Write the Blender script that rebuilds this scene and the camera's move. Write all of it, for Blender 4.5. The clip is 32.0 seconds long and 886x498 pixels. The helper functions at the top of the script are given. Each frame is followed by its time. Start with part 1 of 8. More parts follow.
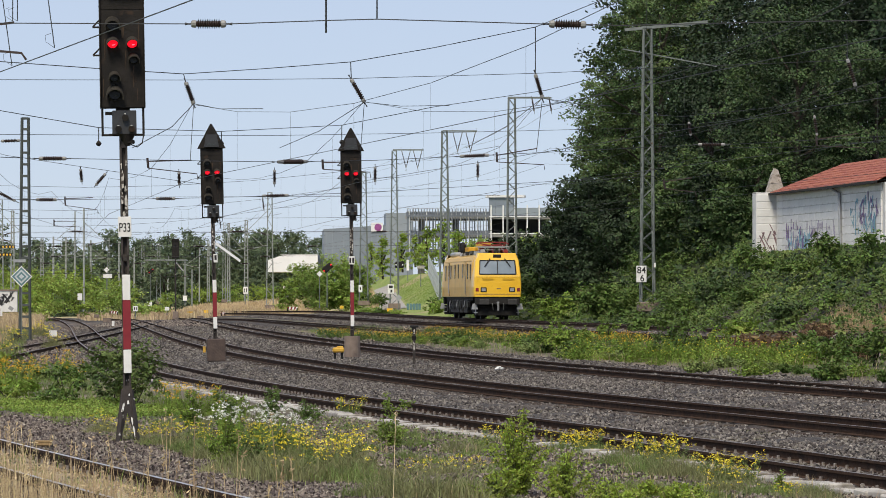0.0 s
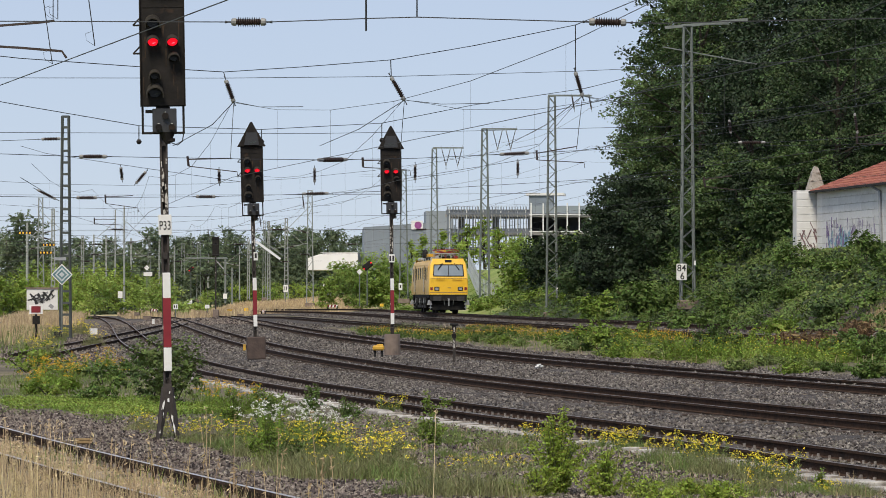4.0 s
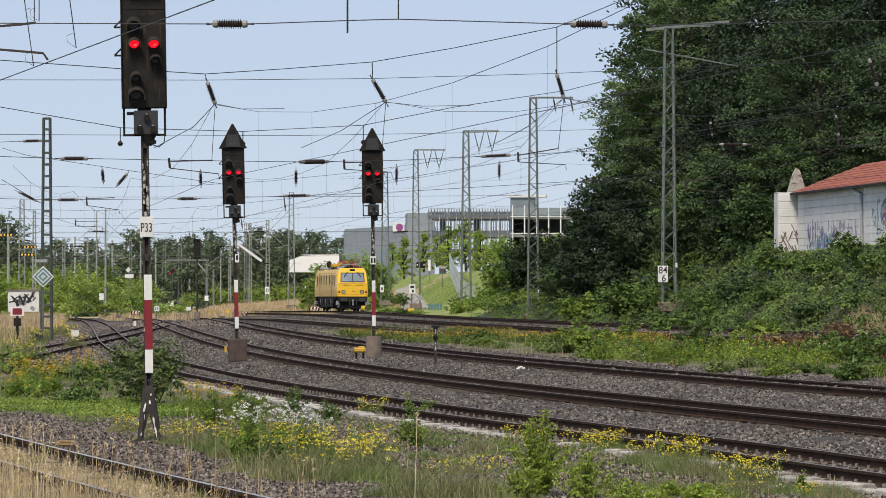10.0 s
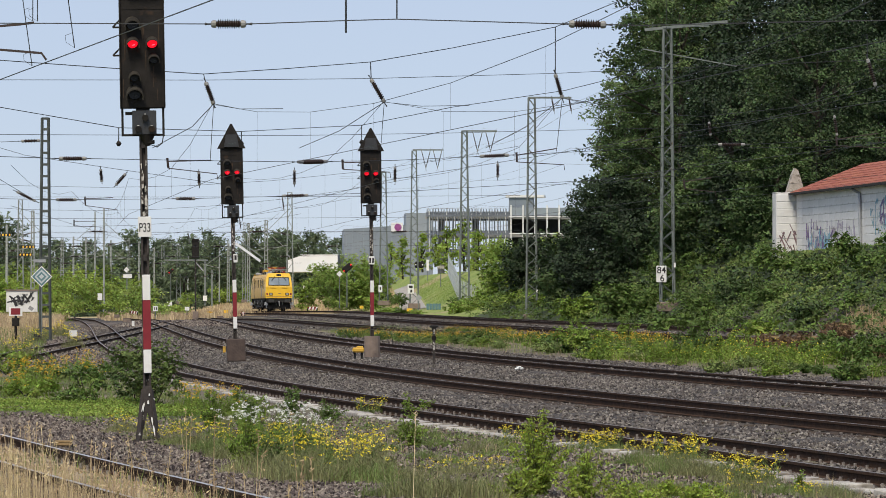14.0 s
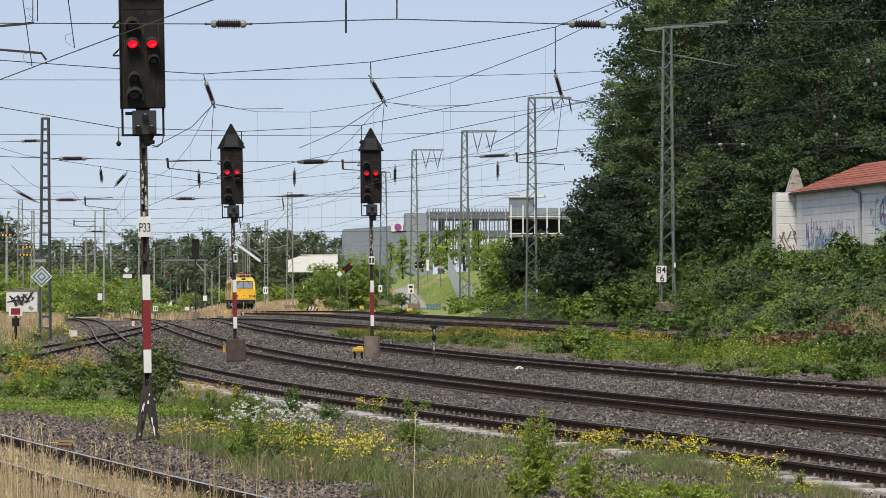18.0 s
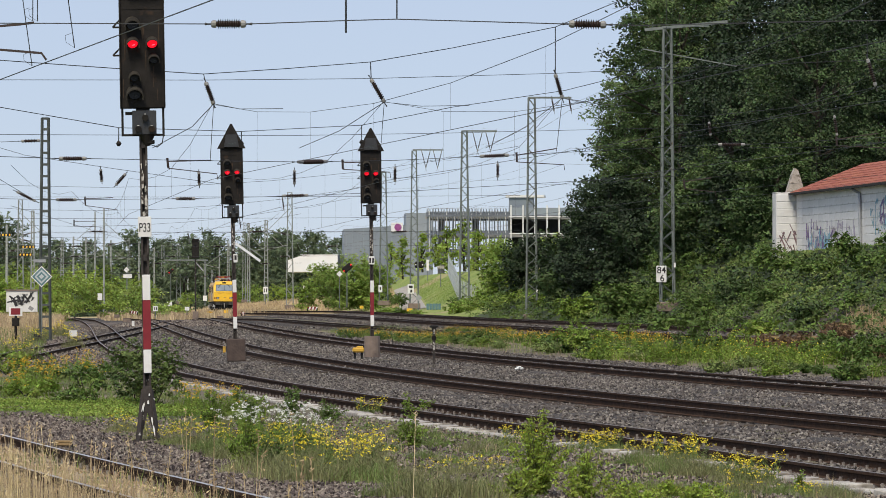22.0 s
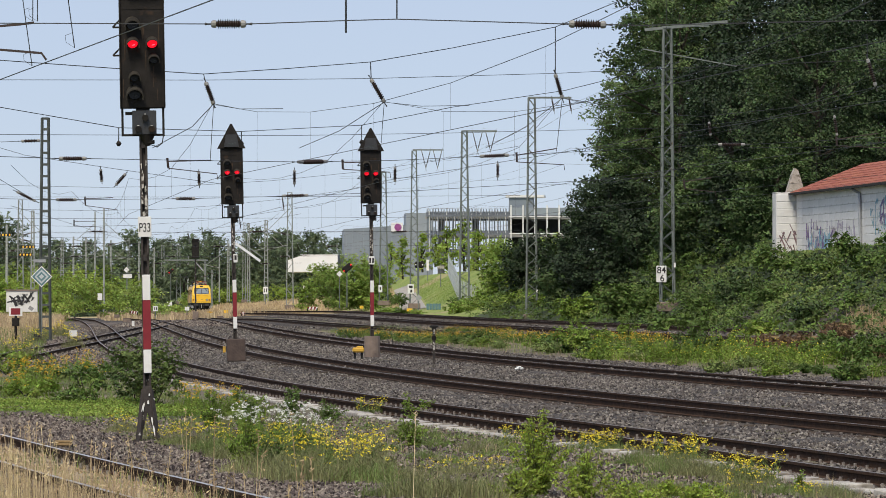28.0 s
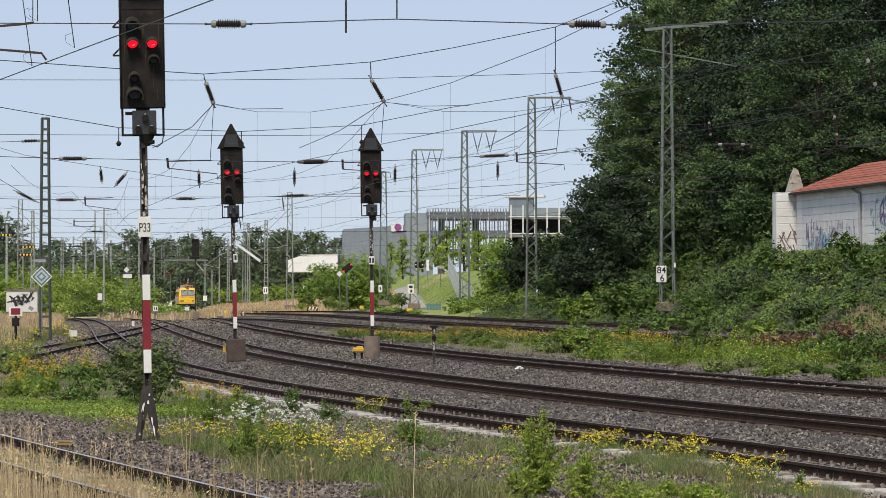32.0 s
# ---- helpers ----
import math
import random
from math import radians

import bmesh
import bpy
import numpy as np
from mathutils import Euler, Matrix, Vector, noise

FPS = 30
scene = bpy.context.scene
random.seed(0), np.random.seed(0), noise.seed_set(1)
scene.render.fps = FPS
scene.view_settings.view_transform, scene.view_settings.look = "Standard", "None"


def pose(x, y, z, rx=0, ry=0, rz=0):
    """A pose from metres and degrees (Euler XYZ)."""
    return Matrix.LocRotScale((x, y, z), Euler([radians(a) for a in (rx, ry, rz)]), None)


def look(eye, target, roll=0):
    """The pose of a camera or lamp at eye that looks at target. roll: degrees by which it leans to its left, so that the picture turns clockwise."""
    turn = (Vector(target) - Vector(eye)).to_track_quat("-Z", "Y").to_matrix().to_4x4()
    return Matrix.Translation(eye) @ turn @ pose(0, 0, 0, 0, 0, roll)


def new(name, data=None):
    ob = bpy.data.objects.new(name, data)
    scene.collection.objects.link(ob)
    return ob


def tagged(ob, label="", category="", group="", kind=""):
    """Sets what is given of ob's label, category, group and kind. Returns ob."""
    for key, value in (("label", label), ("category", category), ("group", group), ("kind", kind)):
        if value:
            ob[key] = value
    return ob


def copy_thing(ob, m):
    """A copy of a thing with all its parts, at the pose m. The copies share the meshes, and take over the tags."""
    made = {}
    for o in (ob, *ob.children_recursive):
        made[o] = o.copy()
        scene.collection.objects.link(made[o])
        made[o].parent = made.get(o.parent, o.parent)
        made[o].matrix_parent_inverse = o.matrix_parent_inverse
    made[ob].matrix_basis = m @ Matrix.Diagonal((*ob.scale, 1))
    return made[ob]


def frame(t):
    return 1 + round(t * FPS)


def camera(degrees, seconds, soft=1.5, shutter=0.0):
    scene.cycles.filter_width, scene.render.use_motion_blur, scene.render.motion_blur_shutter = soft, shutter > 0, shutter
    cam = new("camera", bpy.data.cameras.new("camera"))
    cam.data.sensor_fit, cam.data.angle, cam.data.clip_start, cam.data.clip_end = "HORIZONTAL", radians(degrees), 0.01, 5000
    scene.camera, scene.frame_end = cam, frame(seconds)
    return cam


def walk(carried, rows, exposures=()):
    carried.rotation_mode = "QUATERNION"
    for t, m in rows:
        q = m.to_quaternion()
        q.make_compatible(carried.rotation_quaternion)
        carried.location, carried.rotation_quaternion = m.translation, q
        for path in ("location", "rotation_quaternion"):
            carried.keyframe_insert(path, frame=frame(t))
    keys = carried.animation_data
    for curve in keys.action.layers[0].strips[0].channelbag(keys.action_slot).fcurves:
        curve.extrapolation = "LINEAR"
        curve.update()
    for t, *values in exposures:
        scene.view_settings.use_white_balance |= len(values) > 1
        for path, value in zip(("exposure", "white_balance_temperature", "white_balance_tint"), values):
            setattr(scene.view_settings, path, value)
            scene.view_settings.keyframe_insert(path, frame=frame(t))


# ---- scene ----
cam = camera(12.4, 32.0, soft=0.8)
EYE = 2.35


def aim(dx, dy):
    """The standing camera turned by a small pan and tilt, both in thousandths of a radian."""
    return pose(0, 0, EYE, 90 + math.degrees(dy * 0.001) + 0.659, 0, math.degrees(dx * 0.001))


PANS = ((0.0, -4.88, 0.0), (0.5, -4.86, 0.0), (0.8, -4.82, -0.05), (1.0, -4.7, -0.15), (1.5, -0.72, -0.15), (2.0, 2.9, -0.17), (2.5, 5.06, -0.36),
        (3.0, 5.7, -0.52), (3.5, 5.5, -0.55), (4.5, 4.2, -0.4), (5.5, 2.83, -0.15), (6.0, 2.22, 0.0), (6.5, 1.66, 0.0), (7.0, 1.26, 0.0),
        (7.5, 0.9, 0.0), (8.0, 0.68, 0.0), (9.0, 0.45, 0.0), (10.0, 0.38, 0.0), (11.0, 0.2, 0.0), (12.0, 0.18, 0.0), (13.0, 0.05, 0.0),
        (14.0, 0.0, 0.0), (16.5, 0.05, 0.0), (17.0, 0.03, 0.0), (17.5, 0.0, 0.0), (24.0, 0.0, 0.0), (32.0, 0.0, 0.0))
walk(cam, [(t, aim(a, b)) for t, a, b in PANS], exposures=((0, .07), (.5, .05), (1.0, .01), (6.0, .01), (10.0, .03), (32.0, .03)))

# ---- light: bright hazy day, thin cloud ----
world = bpy.data.worlds.new("world")
scene.world = world
world.use_nodes = True
wn = world.node_tree
sky = wn.nodes.new("ShaderNodeTexSky")
sky.sky_type, sky.sun_disc = "NISHITA", False
sky.sun_elevation, sky.sun_rotation = radians(51), radians(195)
sky.air_density, sky.dust_density, sky.ozone_density = 0.7, 0.2, 3.0
bg = wn.nodes["Background"]
bg.inputs[1].default_value = 0.108
# thin even cloud veils most of the blue
veil = wn.nodes.new("ShaderNodeMix")
veil.data_type = "RGBA"
veil.inputs[0].default_value = 0.72
for s_ in veil.inputs:
    if s_.type == "RGBA" and s_.name == "B":
        s_.default_value = (4.95, 5.55, 7.0, 1)
    if s_.type == "RGBA" and s_.name == "A":
        wn.links.new(sky.outputs[0], s_)
wn.links.new([o for o in veil.outputs if o.type == "RGBA"][0], bg.inputs[0])
sun = new("sun", bpy.data.lights.new("sun", "SUN"))
sun.data.energy, sun.data.angle, sun.data.color = 3.6, radians(20), (1.0, 0.89, 0.73)
sun.matrix_world = look((-15.6, -58, 74), (0, 0, 0))

# ---- helpers for meshes ----


def mesh_of(name, verts, faces, mats, idx=None, smooth=False):
    me = bpy.data.meshes.new(name)
    if isinstance(verts, np.ndarray):
        verts = verts.reshape(-1, 3)
    me.from_pydata(verts, [], faces if not isinstance(faces, np.ndarray) else faces.tolist())
    for m in (mats if isinstance(mats, (list, tuple)) else [mats]):
        me.materials.append(m)
    if idx is not None:
        me.polygons.foreach_set("material_index", np.asarray(idx, dtype=np.int32))
    if smooth:
        me.polygons.foreach_set("use_smooth", np.ones(len(me.polygons), dtype=bool))
    me.update()
    return me


class Soup:
    """Collects verts and faces of one mesh."""

    def __init__(self):
        self.v, self.f, self.m = [], [], []

    def add(self, verts, faces, mi=0):
        n = len(self.v)
        self.v.extend([tuple(p) for p in verts])
        self.f.extend([tuple(i + n for i in f) for f in faces])
        self.m.extend([mi] * len(faces))
        return self

    def box(self, cx, cy, cz, sx, sy, sz, mi=0, m=None, bevel=0.0):
        a, b, c = sx / 2, sy / 2, sz / 2
        if bevel > 0:
            r = min(bevel, a * .9, b * .9, c * .9)
            vs, fs = [], []
            ring = [(a - r, b), (a, b - r), (a, -b + r), (a - r, -b), (-a + r, -b), (-a, -b + r), (-a, b - r), (-a + r, b)]
            ring = ring[::-1]
            inner = [((a - r) * (1 if x > 0 else -1), (b - r) * (1 if y > 0 else -1)) for x, y in ring]
            for z, rg in ((-c, inner), (-c + r, ring), (c - r, ring), (c, inner)):
                vs += [(x, y, z) for x, y in rg]
            for k in range(3):
                for i in range(8):
                    j = (i + 1) % 8
                    fs.append((k * 8 + i, k * 8 + j, k * 8 + 8 + j, k * 8 + 8 + i))
            fs += [tuple(range(7, -1, -1)), tuple(range(24, 32))]
        else:
            vs = [(x, y, z) for z in (-c, c) for x, y in ((-a, -b), (a, -b), (a, b), (-a, b))]
            fs = [(3, 2, 1, 0), (4, 5, 6, 7), (0, 1, 5, 4), (1, 2, 6, 5), (2, 3, 7, 6), (3, 0, 4, 7)]
        vs = [(x + cx, y + cy, z + cz) for x, y, z in vs]
        if m is not None:
            vs = [tuple(m @ Vector(p)) for p in vs]
        return self.add(vs, fs, mi)

    def bar(self, p, q, w, d=None, mi=0, n=4):
        """A straight bar from p to q; n sides."""
        p, q = Vector(p), Vector(q)
        z = (q - p).normalized()
        x = z.orthogonal().normalized() if abs(z.z) > .99 else z.cross(Vector((0, 0, 1))).normalized()
        y = z.cross(x)
        d = d or w
        off = math.pi / 4 if n == 4 else 0
        k = math.sqrt(2) if n == 4 else 1
        vs = []
        for o in (p, q):
            for i in range(n):
                a = 2 * math.pi * i / n + off
                vs.append(o + x * (math.cos(a) * w / 2 * k) + y * (math.sin(a) * d / 2 * k))
        fs = [(i, (i + 1) % n, n + (i + 1) % n, n + i) for i in range(n)]
        fs += [tuple(range(n - 1, -1, -1)), tuple(range(n, 2 * n))]
        return self.add(vs, fs, mi)

    def cone(self, p, q, r0, r1, n=12, mi=0):
        p, q = Vector(p), Vector(q)
        z = (q - p).normalized()
        x = z.orthogonal().normalized()
        y = z.cross(x)
        vs = []
        for o, r in ((p, r0), (q, r1)):
            vs += [o + (x * math.cos(2 * math.pi * i / n) + y * math.sin(2 * math.pi * i / n)) * r for i in range(n)]
        fs = [(i, (i + 1) % n, n + (i + 1) % n, n + i) for i in range(n)]
        fs += [tuple(range(n - 1, -1, -1)), tuple(range(n, 2 * n))]
        return self.add(vs, fs, mi)

    def tube(self, pts, r, n=4, mi=0):
        """A thin tube along points."""
        pts = [Vector(p) for p in pts]
        base = len(self.v)
        for i, p in enumerate(pts):
            t = (pts[min(i + 1, len(pts) - 1)] - pts[max(i - 1, 0)]).normalized()
            x = t.cross(Vector((0, 0, 1)))
            x = x.normalized() if x.length > .05 else t.orthogonal().normalized()
            y = t.cross(x)
            for k in range(n):
                a = 2 * math.pi * k / n + .78
                self.v.append(tuple(p + x * (math.cos(a) * r) + y * (math.sin(a) * r)))
        for i in range(len(pts) - 1):
            for k in range(n):
                j = (k + 1) % n
                self.f.append((base + i * n + k, base + i * n + j, base + (i + 1) * n + j, base + (i + 1) * n + k))
                self.m.append(mi)
        return self

    def prism(self, outline, y0, y1, mi=0):
        """An outline in x, z carried from y0 to y1."""
        n = len(outline)
        vs = [(x, y0, z) for x, z in outline] + [(x, y1, z) for x, z in outline]
        fs = [(i, (i + 1) % n, n + (i + 1) % n, n + i) for i in range(n)]
        fs += [tuple(range(n - 1, -1, -1)), tuple(range(n, 2 * n))]
        return self.add(vs, fs, mi)

    def mesh(self, name, mats, smooth=False):
        return mesh_of(name, self.v, self.f, mats, self.m, smooth)


def part(name, soup, mats, parent, label="", smooth=False, at=None):
    me = soup.mesh(name, mats, smooth) if isinstance(soup, Soup) else soup
    ob = new(name, me)
    ob.parent = parent
    if at is not None:
        ob.matrix_basis = at
    if label:
        ob["label"] = label
    return ob


def thing(name, at, label, category, group="", kind="", soup=None, mats=None, smooth=False):
    ob = new(name, soup.mesh(name, mats, smooth) if isinstance(soup, Soup) else soup)
    ob.matrix_basis = at if isinstance(at, Matrix) else Matrix.Translation(at)
    return tagged(ob, label, category, group, kind)


# ---- lie of the land ----
T1_LINE = ((20, 15.5), (40, 9.9), (56.4, 6.1), (60.8, 4.8), (67.6, 3.58), (78.9, 1.27), (86.5, -0.41), (92.9, -1.73), (106.7, -4.2), (112.7, -5.2),
           (119.4, -6.35), (140, -9.4), (177, -13.8), (269, -22.5), (424, -37.0), (800, -70), (3000, -250))
_ly = np.array([p[0] for p in T1_LINE])
_lx = np.array([p[1] for p in T1_LINE])


def line_x(y):
    return np.interp(y, _ly, _lx)


def land(x, y):
    """Height of the bare ground."""
    x, y = np.asarray(x, float), np.asarray(y, float)
    q = x - line_x(y)
    z = np.interp(q, (-400, -30, 0, 4, 12, 17, 23, 27, 28.3, 32.5, 36, 60, 400), (-.2, -.2, -.2, -.2, -.08, .27, .47, .67, .8, 4.2, 4.6, 6, 9))
    soft = np.interp(q, (-400, -30, 0, 4, 12, 17, 23, 27, 29, 33, 36, 40, 46, 70, 400), (-.2, -.2, -.2, -.2, -.08, .27, .47, .67, .75, 1.4, 3.0, 4.9, 5.4, 5.7, 6))
    k = np.clip((y - 280) / 60, 0, 1)
    z = z * (1 - k) + soft * k
    far = np.clip((y - 520) / 60, 0, 1)
    z = z * (1 - far) + np.minimum(z, .5) * far
    # low dry rise beyond the upper track
    side = x - np.interp(y, (400, 440, 500, 560, 620, 680, 720, 900), (-10.5, -17, -24.6, -30.4, -36.3, -42.3, -46.4, -64))
    z = z + 1.1 * np.clip((y - 465) / 40, 0, 1) * np.clip((side - 3) / 5, 0, 1) * np.clip((18 - side) / 4, 0, 1)
    return z - np.clip((y - 400) * .0043, 0, 1.5) * (q < 40) - np.clip((y - 400) * .0043, 0, 1.5) * (q >= 40) * .3

# ---- materials ----


def material(name, colors, scale=4.0, rough=.7, metal=0.0, bump=0.0, bscale=None, detail=6, spots=None, spread=(.3, .7), random_by=None, vary=0.0, coat=0.0, thin=0.0, spec=None):
    """Two scales of noise between the given colours, relief, and an optional second stain colour.
    spots: (colour, scale, threshold, softness). random_by: 'object' or 'island' for a value shift of vary."""
    m = bpy.data.materials.new(name)
    m.use_nodes = True
    nt = m.node_tree
    b = nt.nodes["Principled BSDF"]
    tc = nt.nodes.new("ShaderNodeTexCoord")
    no = nt.nodes.new("ShaderNodeTexNoise")
    no.inputs["Scale"].default_value, no.inputs["Detail"].default_value = scale, detail
    nt.links.new(tc.outputs["Object"], no.inputs["Vector"])
    cr = nt.nodes.new("ShaderNodeValToRGB")
    el = cr.color_ramp.elements
    el[0].position, el[1].position = spread
    el[0].color, el[1].color = (*colors[0], 1), (*colors[-1], 1)
    for i, c in enumerate(colors[1:-1]):
        e = el.new(spread[0] + (spread[1] - spread[0]) * (i + 1) / (len(colors) - 1))
        e.color = (*c, 1)
    nt.links.new(no.outputs["Fac"], cr.inputs[0])
    out = cr.outputs[0]
    if spots:
        c, s, th, so = spots
        n2 = nt.nodes.new("ShaderNodeTexNoise")
        n2.inputs["Scale"].default_value, n2.inputs["Detail"].default_value = s, 5
        nt.links.new(tc.outputs["Object"], n2.inputs["Vector"])
        mr = nt.nodes.new("ShaderNodeMapRange")
        mr.inputs[1].default_value, mr.inputs[2].default_value = th, th + so
        nt.links.new(n2.outputs["Fac"], mr.inputs[0])
        mx = nt.nodes.new("ShaderNodeMix")
        mx.data_type = "RGBA"
        mx.inputs["B"].default_value = (*c, 1)
        for i in mx.inputs:
            if i.name == "B" and i.type == "RGBA":
                i.default_value = (*c, 1)
            if i.name == "A" and i.type == "RGBA":
                nt.links.new(out, i)
        nt.links.new(mr.outputs[0], mx.inputs[0])
        out = [o for o in mx.outputs if o.type == "RGBA"][0]
    if random_by:
        if random_by == "object":
            r = nt.nodes.new("ShaderNodeObjectInfo").outputs["Random"]
        else:
            r = nt.nodes.new("ShaderNodeNewGeometry").outputs["Random Per Island"]
        hs = nt.nodes.new("ShaderNodeHueSaturation")
        mr = nt.nodes.new("ShaderNodeMapRange")
        mr.inputs[3].default_value, mr.inputs[4].default_value = 1 - vary, 1 + vary
        nt.links.new(r, mr.inputs[0])
        nt.links.new(mr.outputs[0], hs.inputs["Value"])
        mr2 = nt.nodes.new("ShaderNodeMapRange")
        mr2.inputs[3].default_value, mr2.inputs[4].default_value = .5 - vary * .05, .5 + vary * .05
        nt.links.new(r, mr2.inputs[0])
        nt.links.new(mr2.outputs[0], hs.inputs["Hue"])
        nt.links.new(out, hs.inputs["Color"])
        out = hs.outputs[0]
    nt.links.new(out, b.inputs["Base Color"])
    b.inputs["Roughness"].default_value, b.inputs["Metallic"].default_value = rough, metal
    if spec is not None:
        b.inputs["Specular IOR Level"].default_value = spec
    if coat:
        b.inputs["Coat Weight"].default_value = coat
    if bump:
        n3 = nt.nodes.new("ShaderNodeTexNoise")
        n3.inputs["Scale"].default_value, n3.inputs["Detail"].default_value = bscale or scale * 4, 4
        nt.links.new(tc.outputs["Object"], n3.inputs["Vector"])
        bp = nt.nodes.new("ShaderNodeBump")
        bp.inputs["Strength"].default_value, bp.inputs["Distance"].default_value = bump, .05
        nt.links.new(n3.outputs["Fac"], bp.inputs["Height"])
        nt.links.new(bp.outputs[0], b.inputs["Normal"])
    if thin:
        tr = nt.nodes.new("ShaderNodeBsdfTranslucent")
        nt.links.new(out, tr.inputs[0])
        ms = nt.nodes.new("ShaderNodeMixShader")
        ms.inputs[0].default_value = thin
        nt.links.new(b.outputs[0], ms.inputs[1])
        nt.links.new(tr.outputs[0], ms.inputs[2])
        nt.links.new(ms.outputs[0], nt.nodes["Material Output"].inputs[0])
    return m


def glow(name, color, strength):
    m = bpy.data.materials.new(name)
    m.use_nodes = True
    b = m.node_tree.nodes["Principled BSDF"]
    b.inputs["Base Color"].default_value = (*color, 1)
    b.inputs["Emission Color"].default_value = (*color, 1)
    b.inputs["Emission Strength"].default_value = strength
    return m


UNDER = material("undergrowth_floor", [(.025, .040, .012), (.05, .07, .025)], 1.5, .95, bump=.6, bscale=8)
SOIL = material("soil", [(.065, .053, .036), (.115, .094, .063), (.10, .11, .042)], .35, .95, bump=.6, bscale=9, spots=((.21, .17, .115), .12, .52, .12))
MEADOW = material("meadow", [(.12, .18, .03), (.20, .26, .055), (.28, .30, .10)], .5, .95, bump=.6, bscale=12, spots=((.34, .28, .15), .07, .56, .1))
DRY = material("dry_meadow", [(.30, .24, .12), (.42, .34, .19), (.22, .23, .08)], .25, .95, bump=.6, bscale=8)
PATH = material("path_sand", [(.30, .28, .25), (.38, .36, .33)], 1.5, .95, bump=.3)
# Darker than the loose stones: shade in their gaps is put into the bed.
BALLAST_SHADED = material("ballast", [(.016, .013, .012), (.042, .036, .032), (.095, .084, .077)], 11, .95, bump=1.0, bscale=16, detail=3, spots=((.085, .065, .05), .35, .5, .2))
BALLAST_OLD = material("old_gravel", [(.040, .032, .027), (.082, .067, .058), (.14, .118, .103)], 14, .95, bump=1.0, bscale=22, detail=3, spots=((.23, .18, .13), .5, .5, .2))
SANDY = material("sandy_ballast", [(.24, .19, .13), (.33, .27, .19)], 3, .95, bump=.6, bscale=20, spots=((.42, .36, .24), .6, .5, .2))
STONE = material("ballast_stone", [(.060, .051, .046), (.190, .170, .157)], 9, .9, random_by="island", vary=.78)
STONE_BROWN = material("brown_stone", [(.092, .073, .064), (.225, .186, .166)], 9, .9, random_by="island", vary=.9)
RAIL = material("rusty_rail", [(.034, .020, .013), (.064, .038, .026)], 6, .92, bump=.3, spec=.15, spots=((.030, .021, .016), 2.5, .52, .15))
RAILTOP = material("rail_head", [(.12, .095, .08), (.21, .18, .16)], 8, .5, .6)
RAILSHINE = material("bright_rail_head", [(.42, .40, .40), (.55, .53, .52)], 8, .35, .8)
SLEEPER = material("oak_sleeper", [(.035, .025, .018), (.07, .05, .038)], 7, .85, bump=.4, random_by="object", vary=.3)
FADED = material("faded_yellow_paint", [(.50, .29, .03), (.62, .38, .05)], 4, .6, spots=((.25, .16, .06), 5, .56, .15))
CLIP = material("rail_clip", [(.20, .17, .15), (.34, .31, .28)], 20, .6, .3)
CONCRETE = material("concrete", [(.33, .31, .285), (.50, .48, .44)], 3, .9, bump=.3, spots=((.17, .15, .125), 2.2, .5, .15), random_by="object", vary=.2)
FOOTING = material("signal_footing", [(.16, .125, .105), (.23, .18, .15)], 4, .9, bump=.3, spots=((.10, .08, .07), 2, .55, .15))
FOOTING_DARK = material("dark_footing", [(.055, .04, .035), (.09, .065, .055)], 4, .9, bump=.3)
GALV = material("grey_green_mast_paint", [(.12, .14, .132), (.20, .225, .21)], 2.5, .65, .2, bump=.1, spots=((.13, .10, .07), 3, .62, .1))
GALVPALE = material("pale_mast_paint", [(.24, .265, .25), (.36, .385, .36)], 2.5, .65, .2, spots=((.13, .10, .07), 3, .62, .1))
GALVDARK = material("dark_mast_paint", [(.05, .06, .057), (.09, .10, .096)], 2.5, .7, .2)
WIRE = material("wire", [(.028, .030, .033), (.055, .058, .062)], 5, .65, .3)
PORCELAIN = material("brown_porcelain", [(.016, .010, .009), (.036, .020, .016)], 6, .5, spec=.35)
PORCELAIN_END = material("insulator_cap", [(.20, .20, .19), (.30, .30, .29)], 8, .6, .3)
SIGBLACK = material("signal_black", [(.010, .009, .0085), (.021, .018, .016)], 5, .8, bump=.15, spots=((.045, .028, .018), 3.5, .6, .12), spec=.25)
SIGBOX = material("signal_box_paint", [(.018, .020, .024), (.030, .032, .037)], 5, .55, bump=.1)
ARM = material("registration_arm_steel", [(.030, .020, .019), (.055, .038, .034)], 6, .7, .2)
SIGMAST = material("signal_mast", [(.022, .018, .016), (.05, .04, .035)], 6, .7, bump=.2, spots=((.5, .48, .44), 9, .66, .03))
PAINTWHITE = material("white_sheet", [(.70, .71, .71), (.78, .79, .79)], .4, .6)
WHITE = material("white_enamel", [(.66, .66, .64), (.78, .78, .76)], 4, .4, spots=((.5, .48, .42), 3, .6, .2))
RUSTSTREAK = material("rust_streak", [(.030, .022, .017), (.065, .045, .032)], 9, .85, spec=.2)
PEELED = material("peeled_primer", [(.30, .28, .25), (.55, .53, .49)], 14, .8, spots=((.05, .04, .035), 18, .5, .08))
TEAL_DOT = material("dim_green_lamp", [(.05, .09, .07), (.09, .14, .11)], 20, .4)
RED = material("red_enamel", [(.17, .010, .017), (.24, .016, .025)], 4, .5)
LENS_GLINT = glow("lens_glint", (1.0, .16, .22), 1.5)
HOODGREY = material("weathered_visor", [(.020, .018, .015), (.045, .040, .032)], 8, .8, spec=.25)
LAMP_RED = glow("red_lamp", (.92, .004, .02), 1.0)
GLASS_DARK = material("dark_lens", [(.008, .008, .010), (.015, .015, .018)], 5, .25, spec=.25)
